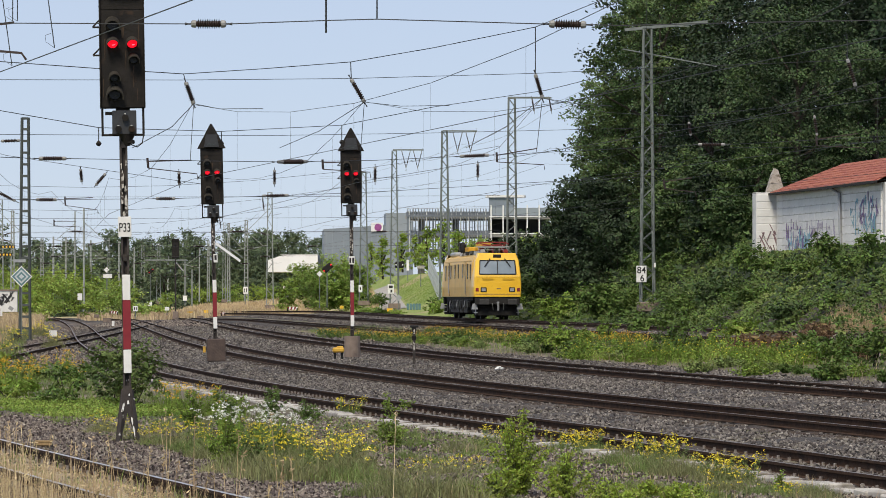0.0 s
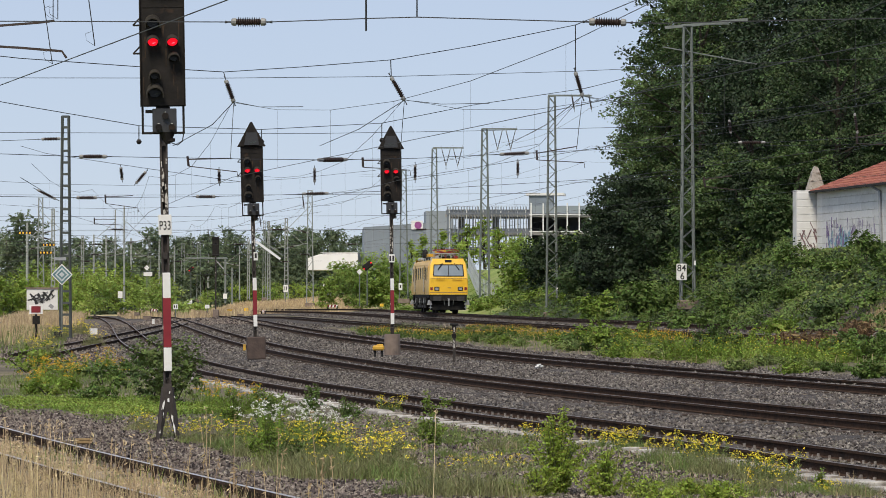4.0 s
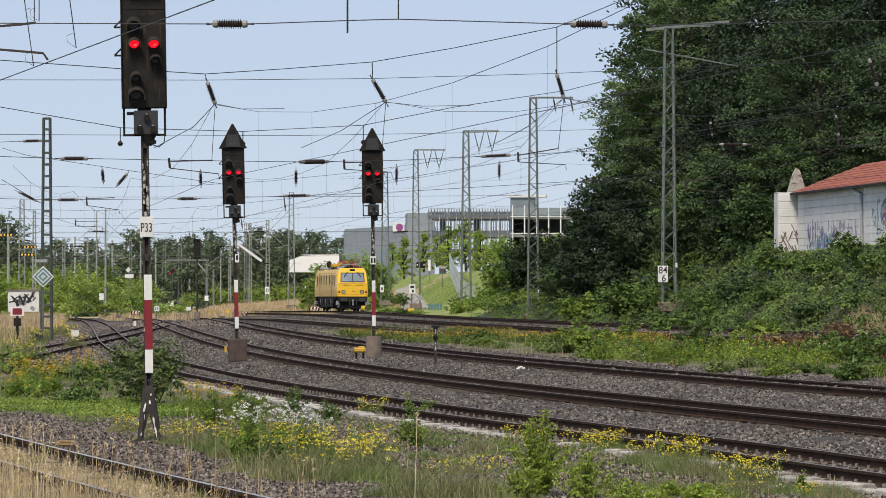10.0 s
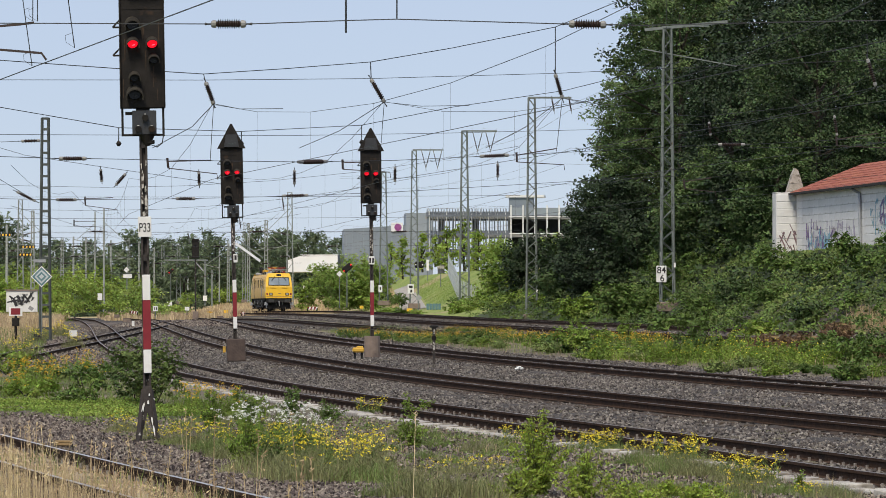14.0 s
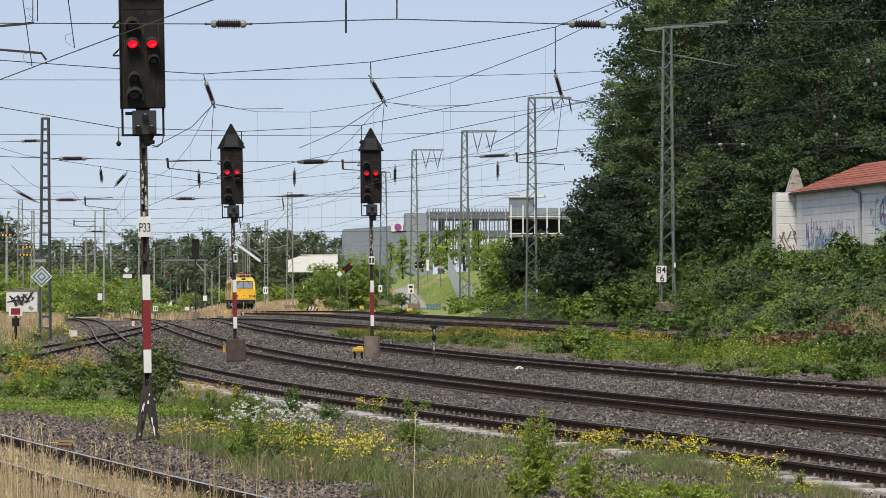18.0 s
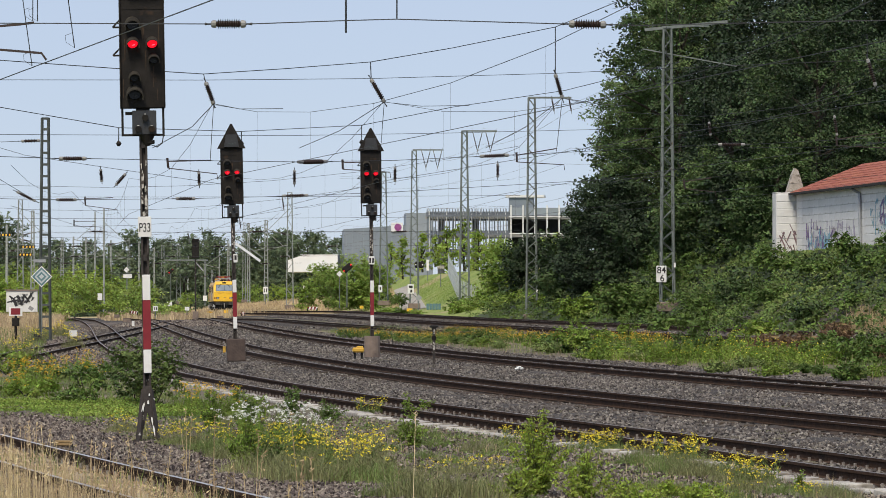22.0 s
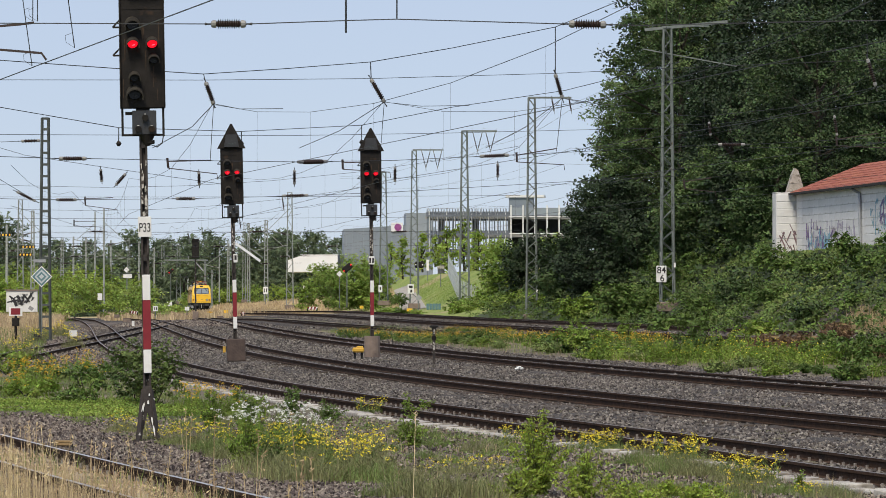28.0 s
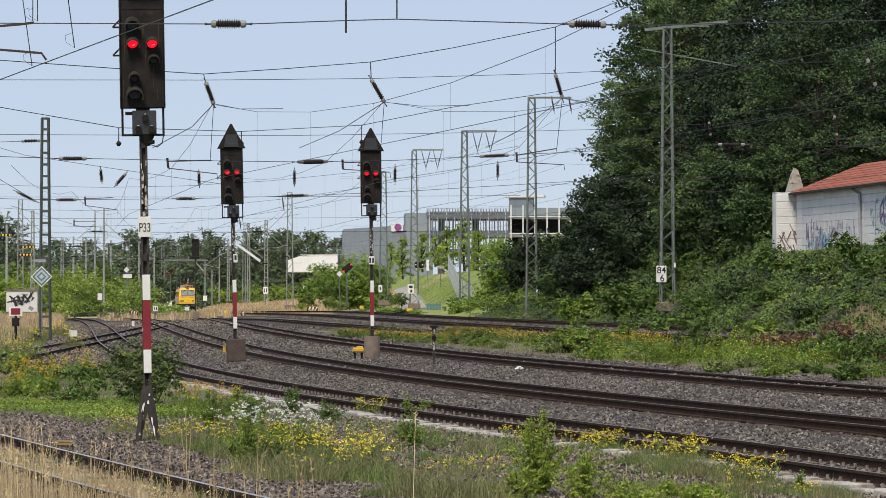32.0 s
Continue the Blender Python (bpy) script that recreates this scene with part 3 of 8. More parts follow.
    for sx in (-1, 1):
        fr.box(sx * .325, 0, 5.07 + d, .035, .05, .46)
    fr.box(0, 0, 4.855 + d, .685, .05, .035).box(-.2, 0, 5.2 + d, .16, .05, .05).box(0, 0, 5.27 + d, .22, .08, .05)
    part("lower_frame", fr, [SIGBLACK], ob)
    lower = part("lower_box", Soup().box(.02, -.04, 5.05 + d, .38, .22, .38, bevel=.008), [SIGBOX], ob, "square black shunting-light box")
    for x, z in ((.03, 5.13), (-.08, 4.95), (.13, 4.95)):
        lamp = part("small_lamp", Soup().cone((x, -.23, z + d - .01), (x, -.15, z + d), .052, .05, 12), [SIGBLACK], lower)
        part("lamp_glint", Soup().box(x, -.2, z + .05 + d, .03, .03, .012, bevel=.004), [WHITE], lamp)
    part("cable_head", Soup().cone((.06, -.02, 4.68 + d), (.06, -.02, 4.86 + d), .05, .13, 10).box(.12, -.04, 4.74 + d, .12, .1, .06, bevel=.01), [SIGBLACK], ob)
    part("cable", Soup().tube([(.12, -.02, 4.7 + d), (.22, -.02, 4.66 + d), (.3, -.02, 4.72 + d), (.325, -.02, 4.86 + d)], .012), [RUBBER], ob)
    for x, z, w, hh in ((-.02, 4.15, .035, .3), (.03, 3.75, .04, .34), (-.03, 3.85, .03, .2), (.035, 4.42, .02, .12), (.0, 3.6, .05, .08), (.02, 4.0, .02, .1)):
        part("peeled_patch", Soup().prism([(x - w / 2, z - hh / 2), (x + w * .4, z - hh * .45), (x + w * .55, z + hh * .2), (x, z + hh / 2), (x - w * .6, z + hh * .25)], -.066, -.058), [PEELED], ob, "bare pale primer patch")
    return ob


MARK = Matrix.Translation
sig = light_signal(MARK((-5.062, 70.0, -0.116)), 0, "tall black light signal with two red lamps, on splayed steel legs", 6, -.95)
plate = part("name_plate", Soup().box(0, -.09, 3.39, .21, .012, .325, bevel=.004), [WHITE], sig, "white plate with black letters")
part("letters", text_mesh("P33", .175, .145, INK, "letters"), None, plate, "", at=pose(0, -.099, 3.38, 90))

sig = light_signal(MARK((-6.67, 131.2, 0.24)), .73, "black light signal with two red lamps on dark footing", 5, -1.2, .22)
part("footing", Soup().box(.02, 0, .365, .6, .5, .73, bevel=.03), [FOOTING_DARK], sig, "dark brown footing")
plate = part("name_plate", Soup().box(.06, -.09, 3.32, .13, .012, .27, bevel=.004), [WHITE], sig)
part("ink_bar", Soup().box(.06, -.098, 3.34, .07, .003, .15), [INK], plate)
part("cable_box", Soup().box(-.36, -.1, .4, .09, .1, .2, bevel=.01), [FADED], sig, "small orange cable cap")

sig = light_signal(MARK((-2.43, 140.1, 0.25)), .72, "black light signal with two red lamps on concrete footing", 3, -.45)
part("footing", Soup().cone((0, 0, 0), (0, 0, .72), .28, .27, 16), [FOOTING], sig, "round grey-brown concrete footing")
plate = part("name_plate", Soup().box(.0, -.09, 3.32, .2, .012, .28, bevel=.004), [WHITE], sig)
for k in (-.05, .05):
    part("ink_bar", Soup().box(k, -.098, 3.32, .06, .003, .18), [INK], plate)
box = thing("track_magnet", (-2.88, 138.8, 0.31), "yellow trackside box on short legs in ballast", "track equipment")
part("cover", Soup().box(0, 0, .2, .4, .3, .17, bevel=.04).box(.05, 0, .3, .22, .2, .06, bevel=.02), [FADED], box)
for sx in (-.12, .12):
    part("leg", Soup().bar((sx, 0, -.1), (sx, 0, .13), .05), [BLACKSTEEL], box)

post = thing("marker_post", (-0.32, 144.3, 0.03), "short black and white marker post with T top", "marker post")
part("post", Soup().box(0, 0, .5, .10, .10, 1.3), [SIGMAST], post)
part("top_plate", Soup().box(0, 0, 1.24, .3, .14, .08, bevel=.01).prism([(-.09, 1.2), (.09, 1.2), (.05, 1.05), (-.05, 1.05)], -.05, .05), [RUBBER], post)
part("collar", Soup().cone((0, 0, .76), (0, 0, .9), .08, .08, 10), [SIGBLACK], post)
part("stripe", Soup().box(0, -.05, .55, .055, .01, .3), [PEELED], post)
part("stripe", Soup().box(0, -.05, 1.06, .05, .01, .16), [PEELED], post)

# ---- lattice masts ----


def lattice_mast(at, h, wb, wt, label, turn=0, mat=None, seg=None, group="catenary masts"):
    """Four corner angles with zigzag lacing on each face."""
    mat = mat or GALV
    ob = thing("lattice_mast", at @ pose(0, 0, 0, 0, 0, turn), label, "catenary mast", group)
    part("base_block", Soup().box(0, 0, -.1, wb + .35, wb + .35, .5, bevel=.04), [FOOTING], ob)
    t = max(.055, wb * .10)
    for sx in (-1, 1):
        for sy in (-1, 1):
            part("leg", Soup().bar((sx * wb / 2, sy * wb / 2, 0), (sx * wt / 2, sy * wt / 2, h), t), [mat], ob)
    n = seg or max(6, int(h / (wb * 1.05)))
    for face in range(4):
        r = Matrix.Rotation(face * math.pi / 2, 4, "Z")
        pts = []
        for k in range(n + 1):
            wa = wb + (wt - wb) * k / n
            pts.append(r @ Vector(((1 if (k + (face > 1)) % 2 else -1) * wa / 2, -wa / 2, h * k / n)))
        part("lacing", Soup().tube(pts, t * .36), [mat], ob)
    part("cap", Soup().box(0, 0, h, wt + .1, wt + .1, .06), [mat], ob)
    return ob


def frame_mast(at, h, w, label, turn=0, mat=None):
    """A flat ladder mast of two channels with batten plates."""
    mat = mat or GALVDARK
    ob = thing("ladder_mast", at @ pose(0, 0, 0, 0, 0, turn), label, "catenary mast", "catenary masts")
    for sx in (-1, 1):
        part("channel", Soup().bar((sx * w / 2, 0, -.3), (sx * w * .30, 0, h), .1, .14), [mat], ob)
    n = int(h / .62)
    for k in range(n + 1):
        part("batten", Soup().box(0, 0, h * k / n - .05 * (k == n), w - w * .4 * k / n, .10, .13), [mat], ob)
    return ob


def insulator(s, p, q, sheds, r, mi=1, ci=2):
    """A ribbed porcelain rod from p to q between two metal caps, turned in one piece with its end rods."""
    p, q = Vector(p), Vector(q)
    d = q - p
    z = d.normalized()
    x = z.orthogonal().normalized()
    y = z.cross(x)
    n, m = 9, max(4, int(sheds * 1.25))
    prof = [(-.2, r * .3, 0), (-.12, r * .16, 0), (-.02, r * .16, 0), (-.02, r * .5, ci), (.02, r * .72, ci), (.13, r * .78, ci), (.14, r * .5, mi)]
    for k in range(m):
        a = .16 + .68 * k / m
        w = .68 / m
        prof += [(a + w * .2, r * .56, mi), (a + w * .5, r, mi), (a + w * .62, r * .96, mi), (a + w * .8, r * .56, mi)]
    prof += [(.86, r * .5, mi), (.87, r * .78, ci), (.98, r * .72, ci), (1.02, r * .5, ci), (1.02, r * .16, 0), (1.12, r * .16, 0), (1.2, r * .3, 0)]
    base = len(s.v)
    for t, rad, _ in prof:
        s.v += [tuple(p + d * t + (x * math.cos(6.283 * i / n) + y * math.sin(6.283 * i / n)) * rad) for i in range(n)]
    for k in range(len(prof) - 1):
        for i in range(n):
            j = (i + 1) % n
            s.f.append((base + k * n + i, base + k * n + j, base + k * n + n + j, base + k * n + n + i))
            s.m.append(prof[k + 1][2])
    s.f += [tuple(base + i for i in range(n - 1, -1, -1)), tuple(base + (len(prof) - 1) * n + i for i in range(n))]
    s.m += [0, 0]


# masts along the foot of the bank
m1 = lattice_mast(MARK((11.82, 214.8, 1.87)), 14.6, .70, .40, "tall grey lattice mast on the green bank", 4, seg=26)
sg = part("kilometre_plate", Soup().box(-.38, -.5, 1.63, .54, .03, .87, bevel=.02), [WHITE], m1, "white plate with black numbers")
part("numbers", text_mesh("84", .46, .36, INK, "numbers"), None, sg, at=pose(-.38, -.52, 1.84, 90))
part("numbers", text_mesh("6", .21, .36, INK, "numbers"), None, sg, at=pose(-.34, -.52, 1.42, 90))
part("small_plate", Soup().box(.33, -.5, 2.1, .1, .02, .24), [WHITE], m1)
part("head_beam", Soup().bar((-1.2, 0, 14.5), (3.2, 0, 14.95), .10, .16), [GALV], m1)
part("head_beam", Soup().bar((-.3, 0, 14.65), (2.2, 0, 14.72), .07), [GALV], m1)
part("stay_beam", Soup().bar((-1.3, .1, 13.5), (3.7, .1, 12.6), .06), [GALV], m1)
m2 = lattice_mast(MARK((5.90, 271.3, 1.00)), 14.5, .72, .42, "grey lattice mast behind the hedge", 3, seg=26)
part("head_beam", Soup().box(1.2, 0, 14.55, 2.9, .12, .12), [GALV], m2)
for x in (1.35, 2.5):
    s = Soup()
    insulator(s, (x, 0, 14.5), (x + .15, 0, 13.65), 6, .07)
    part("insulator", s, [GALV, PORCELAIN, PORCELAIN_END], m2)
part("small_plate", Soup().box(.34, -.4, 1.7, .1, .02, .24), [WHITE], m2)
m3 = lattice_mast(MARK((1.80, 342.0, 1.59)), 14.6, .82, .42, "grey lattice mast by the grassy hill", 5, seg=24)
m4 = lattice_mast(MARK((-2.71, 383.9, 1.50)), 14.5, .78, .40, "grey lattice mast beside the path", 3, seg=24)
for ob in (m3, m4):
    part("head_beam", Soup().box(1.3, 0, 14.6, 2.9, .12, .12), [GALV], ob)
    for x in (1.1, 2.2):
        for d in (-.4, .4):
            s = Soup()
            insulator(s, (x + d, 0, 14.5), (x, 0, 12.9), 6, .05)
            part("insulator", s, [GALV, PORCELAIN, PORCELAIN_END], ob)
sg = part("kilometre_plate", Soup().box(-.35, -.5, 1.5, .58, .03, .88, bevel=.02), [WHITE], m4, "white plate with dark marks")
part("ink_bar", Soup().box(-.35, -.52, 1.7, .35, .01, .25), [INK], sg)
part("ink_bar", Soup().box(-.3, -.52, 1.3, .18, .01, .25), [INK], sg)
m5 = lattice_mast(MARK((-6.18, 424.5, 1.70)), 13.5, .9, .45, "grey lattice mast before a grey hall", 2, seg=20)
sg = part("kilometre_plate", Soup().box(-.35, -.5, 1.4, .40, .03, .75, bevel=.02), [WHITE], m5)
part("ink_bar", Soup().box(-.35, -.52, 1.4, .15, .01, .3), [INK], sg)

frame_mast(MARK((-22.00, 225.5, -0.09)), 12.3, .58, "tall grey ladder mast in weeds", 0)

# ---- the yellow overhead-line inspection railcar ----
BUFFER = material("buffer_steel", [(.022, .022, .023), (.045, .044, .043)], 5, .6)
HOIST = material("hoist_yellow", [(.52, .27, .012), (.66, .38, .02)], 3, .5, spots=((.16, .10, .05), 3, .58, .2))
car = thing("inspection_railcar", (0, 0, 0), "yellow overhead-line inspection railcar with roof platform and raised pantograph", "rail vehicle")
LEN = 8.7
SIDE = [(-1.47, 1.40), (-1.50, 2.0), (-1.46, 3.45), (-1.30, 3.85), (-.95, 4.0), (.95, 4.0), (1.30, 3.85), (1.46, 3.45), (1.50, 2.0), (1.47, 1.40)]
part("body", Soup().prism(SIDE, -LEN + 1.15, LEN - 1.15), [YELLOW_SIDE], car, "beige-yellow side walls with shade put into the tone")


def loft(s, rings, mi=0):
    n = len(rings[0])
    vs = [p for r in rings for p in r]
    fs = []
    for k in range(len(rings) - 1):
        for i in range(n):
            j = (i + 1) % n
            fs.append((k * n + i, k * n + j, (k + 1) * n + j, (k + 1) * n + i))
    o = (len(rings) - 1) * n
    for i in range(n // 2 - 1):
        fs.append((o + i, o + n - 1 - i, o + n - 2 - i, o + i + 1))
    return s.add(vs, fs, mi)


def cab(sign):
    """A driver's cab at one end, its face leaning back above the sill."""
    def ring(scale, y, lean, zc=0.0):
        out = []
        for x, z in [(-1.47, 1.40), (-1.50, 2.0), (-1.47, 2.6), (-1.36, 3.6), (-1.16, 4.06), (1.16, 4.06), (1.36, 3.6), (1.47, 2.6), (1.50, 2.0), (1.47, 1.40)]:
            back = lean * max(0, z - 2.6)
            out.append((x * scale * sign, sign * (y - back), z + zc * (z > 4)))
        return out
    s = loft(Soup(), [ring(1.005, LEN - 1.16, 0, .03), ring(1.005, LEN - .35, .10, .03), ring(.985, LEN - .1, .24), ring(.95, LEN, .3)])
    c = part("cab", s, [YELLOW], car, "bright yellow cab front")
    f = sign * LEN

    def face(z, d):
        return f - sign * (.3 * max(0, z - 2.6) - d)
    w = Soup()
    for x0, x1 in ((-1.1, -.02), (.02, 1.1)):
        zs = (2.82, 3.6)
        w.add([(x0, face(zs[0], .012), zs[0]), (x1, face(zs[0], .012), zs[0]), (x1 * (.95 if x1 > 1 else 1), face(zs[1], .012), zs[1]), (x0 * (.95 if x0 < -1 else 1), face(zs[1], .012), zs[1])], [(0, 1, 2, 3)])
    win = part("windscreen", w, [WINDOW], c, "two-pane windscreen reflecting sky")
    fr = Soup()
    fr.bar((-1.14, face(2.79, .012), 2.79), (1.14, face(2.79, .012), 2.79), .06)
    fr.bar((-1.08, face(3.63, .012), 3.63), (1.08, face(3.63, .012), 3.63), .06)
    for x in (-1, 1):
        fr.bar((x * 1.13, face(2.79, .012), 2.79), (x * 1.07, face(3.63, .012), 3.63), .06)
    fr.bar((0, face(2.79, .012), 2.79), (0, face(3.63, .012), 3.63), .05)
    part("window_rubber", fr, [RUBBER], win)
    for x in (-1, 1):
        part("wiper", Soup().bar((x * .45, face(3.7, .05), 3.74), (x * .8, face(3.2, .05), 3.25), .05), [RUBBER], win)
        part("grab_rail", Soup().tube([(x * .3, face(2.5, .01), 2.52), (x * .3, face(2.5, .07), 2.52), (x * .95, face(2.5, .07), 2.52), (x * .95, face(2.5, .01), 2.52)], .022), [HOIST], c)
        part("headlight", Soup().box(x * .88, f, 1.83, .38, .05, .3, bevel=.03), [BLACKSTEEL], c, "square headlight")
        part("tail_light", Soup().box(x * 1.28, f - sign * .02, 1.83, .22, .06, .26, bevel=.03), [RED], c, "red tail light")
        part("headlight_glass", Soup().box(x * .88, f + sign * .025, 1.83, .25, .03, .19), [GREYSTEEL], c)
    part("front_seam", Soup().box(0, f + sign * .004, 1.56, 2.76, .012, .03).box(0, face(2.6, .006), 2.62, 2.7, .012, .02), [FOOTING], c)
    part("badge", Soup().box(.06, f + sign * .01, 1.9, .26, .012, .05), [FOOTING], c)
    for x in (-1, 1):
        part("corner_step", Soup().prism([(-.12, 0), (.12, 0), (.2, -.36), (-.2, -.36)], -.03, .03), [GREYSTEEL], car, "pale grey guard iron", at=pose(x * 1.4, f - sign * .25, .98))
    part("display_box", Soup().box(0, face(3.9, 0), 3.9, .5, .1, .2, bevel=.02), [BLACKSTEEL], c)
    # headstock, buffers, coupling, plough
    h = part("headstock", Soup().box(0, f - sign * .3, 1.15, 2.75, .5, .48, bevel=.04), [BLACKSTEEL], car)
    for x in (-.875, .875):
        b = part("buffer", Soup().cone((x, f - sign * .1, 1.05), (x, f + sign * .3, 1.05), .13, .13, 12), [BLACKSTEEL], h)
        part("buffer_plate", Soup().box(x, f + sign * .33, 1.08, .60, .05, .34, bevel=.04), [BUFFER], h)
    part("coupling_hook", Soup().box(0, f + sign * .1, 1.02, .12, .3, .16).bar((0, f + sign * .25, 1.0), (0, f + sign * .25, .55), .08), [GREYSTEEL], h)
    for x in (-.35, .35):
        part("brake_hose", Soup().tube([(x, f, 1.0), (x, f + sign * .2, .9), (x * .9, f + sign * .22, .6)], .028), [GALVDARK], h)
    part("rail_guard", Soup().box(0, f - sign * .5, .55, 2.7, .1, .62, bevel=.02).box(0, f - sign * .9, .8, 2.4, .6, .7, bevel=.03), [BLACKSTEEL], car)
    for x in (-1.32, 1.32):
        part("step", Soup().box(x, f - sign * .45, .72, .2, .35, .05).bar((x, f - sign * .45, .3), (x, f - sign * .45, 1.3), .05).box(x, f - sign * .45, .42, .2, .35, .05), [GREYSTEEL], car)


cab(-1)
cab(1)
# side doors and windows on both sides
for sx in (-1, 1):
    for y, z0, z1, w in ((-6.9, 2.4, 3.4, .3), (-5.5, 2.5, 3.45, .34), (-3.0, 2.55, 3.45, .36), (-.6, 2.55, 3.45, .4), (1.2, 2.55, 3.45, .4), (3.4, 2.5, 3.4, .4), (6.2, 2.4, 3.4, .4)):
        wn_ = part("side_window", Soup().box(sx * 1.475, y, (z0 + z1) / 2, .04, w, z1 - z0, bevel=.015), [RUBBER], car)
        part("side_glass", Soup().box(sx * 1.49, y, (z0 + z1) / 2, .03, w - .1, z1 - z0 - .12), [GLASS_DARK], wn_)
    for y in (-4.3, 4.6):
        d = part("side_door", Soup().box(sx * 1.49, y, 2.5, .03, .75, 2.1, bevel=.01), [YELLOW_SIDE], car)
        part("door_seal", Soup().box(sx * 1.485, y - .39, 2.5, .03, .03, 2.1).box(sx * 1.485, y + .39, 2.5, .03, .03, 2.1).box(sx * 1.485, y, 3.55, .03, .8, .03), [RUBBER], d)
        part("door_window", Soup().box(sx * 1.5, y, 3.05, .02, .3, .7), [GLASS_DARK], d)
        part("handrail", Soup().bar((sx * 1.55, y - .45, 1.6), (sx * 1.55, y - .45, 2.7), .04), [GREYSTEEL], d)
    part("roof_gutter", Soup().box(sx * 1.4, 0, 3.62, .05, 14, .05), [YELLOW_SIDE], car)
    for y in (-3.9, -1.5, .5, 2.2):
        part("equipment_box", Soup().box(sx * 1.12, y, .80, .56, 1.7, .85, bevel=.04), [BLACKSTEEL], car)
    part("sole_bar", Soup().box(sx * 1.3, 0, 1.28, .1, 14.0, .2), [BLACKSTEEL], car)
    part("pipe", Soup().bar((sx * 1.43, -6.6, 1.12), (sx * 1.43, 5, 1.12), .05), [BLACKSTEEL], car)
for y in (-5.6, 5.6):
    bg_ = part("bogie", Soup().box(-1.02, y, .62, .2, 3.4, .5, bevel=.05).box(1.02, y, .62, .2, 3.4, .5, bevel=.05).box(0, y, .75, 2.2, 2.8, .5), [BLACKSTEEL], car)
    for dy in (-1.25, 1.25):
        for sx in (-.75, .75):
            part("brake_disc", Soup().cone((sx * .75 - .1, y + dy, .46), (sx * .75 + .1, y + dy, .46), .34, .34, 16), [BLACKSTEEL], bg_)
            part("wheel", Soup().cone((sx - .1, y + dy, .46), (sx + .1, y + dy, .46), .46, .46, 24), [BLACKSTEEL], bg_)
        part("axle", Soup().bar((-.8, y + dy, .46), (.8, y + dy, .46), .16, n=8), [BLACKSTEEL], bg_)
    for sx in (-1.08, 1.08):
        for dy in (-1.25, 1.25):
            part("axle_box", Soup().box(sx, y + dy, .5, .18, .4, .34, bevel=.05), [BLACKSTEEL], bg_)
for k in range(9):
    part("air_pipe", Soup().tube([(-1.46, -6.4 + k * 1.3, 1.15), (-1.5, -6.3 + k * 1.3, .8), (-1.42, -6.0 + k * 1.3, .6)], .035), [(BLACKSTEEL, GALVDARK, GREYSTEEL)[k % 3]], car)
for y, z, w in ((-3.4, .95, .5), (-.6, .8, .35), (1.8, .9, .6), (-5.0, .9, .3)):
    part("equipment_lid", Soup().box(-1.42, y, z, .03, w, .28, bevel=.01), [GALVDARK], car)
# roof kit
part("roof_box", Soup().box(-.1, -4.4, 4.08, 1.5, 2.0, .2, bevel=.06), [GREYSTEEL], car, "grey roof equipment cover")
for k in range(7):
    part("roof_unit", Soup().box(-1.0 + (k % 2) * .9, -6.4 + k * 1.1, 4.08 + .04 * (k % 3), .35, .5, .22 + .05 * (k % 2), bevel=.03), [(GREYSTEEL, BLACKSTEEL, GALVDARK)[k % 3]], car)
    part("roof_pipe", Soup().tube([(-1.15, -6.2 + k * 1.2, 4.0), (-1.1, -6.1 + k * 1.2, 4.22), (-.6, -5.9 + k * 1.2, 4.25), (-.3, -5.9 + k * 1.2, 4.05)], .03), [(GREYSTEEL, BLACKSTEEL)[k % 2]], car)
part("roof_vent", Soup().box(-.5, 5.6, 4.12, 1.3, 2.2, .3, bevel=.1), [GREYSTEEL], car, "light grey roof vents")
part("roof_vent", Soup().box(.6, 5.2, 4.1, .7, 1.6, .26, bevel=.08), [GREYSTEEL], car)
crane = part("work_platform", Soup().box(-.55, -.4, 4.3, .75, 2.0, .46, bevel=.05).box(-.35, -1.8, 4.42, .3, 1.4, .24, bevel=.05), [HOIST], car, "orange-yellow hoist platform")
part("platform_arm", Soup().bar((-.4, -1.5, 4.62), (.15, -3.6, 4.72), .16), [HOIST], crane)
part("hoist_drum", Soup().cone((-.85, -1.0, 4.3), (-.25, -1.0, 4.3), .17, .17, 12), [RUBBER], crane)
part("hoist_motor", Soup().box(-.1, -2.0, 4.2, .35, .4, .3, bevel=.04), [BLACKSTEEL], crane)
part("platform_seat", Soup().box(-1.0, 1.0, 4.5, .42, .7, .75, bevel=.18), [RUBBER], crane, "black operator hood")
rl = Soup()
for k in range(3):
    rl.bar((-1.2, -.8 + k * .7, 4.4), (-1.2, -.8 + k * .7, 4.8), .035)
rl.bar((-1.2, -.8, 4.8), (-1.2, 2.0, 4.8), .035).bar((-1.2, -.8, 4.62), (-1.2, 2.0, 4.62), .03)
part("platform_railing", rl, [BLACKSTEEL], crane)
pan = part("pantograph", Soup().box(-.02, -5.9, 4.46, 1.5, 1.5, .05), [GREYSTEEL], car, "folded red pantograph on grey frame")
for x in (-.65, -.02, .62):
    for y in (-6.5, -5.3):
        s = Soup()
        insulator(s, (x, y, 4.02), (x, y, 4.42), 4, .11, 0, 0)
        part("roof_insulator", s, [PANTORED if x else PORCELAIN_END], pan)
for y in (-6.6, -6.35, -5.3):
    part("contact_bow", Soup().tube([(-1.0, y, 4.66), (-.8, y, 4.78), (.75, y, 4.78), (.95, y, 4.66)], .035), [PANTORED], pan)
pa = Soup()
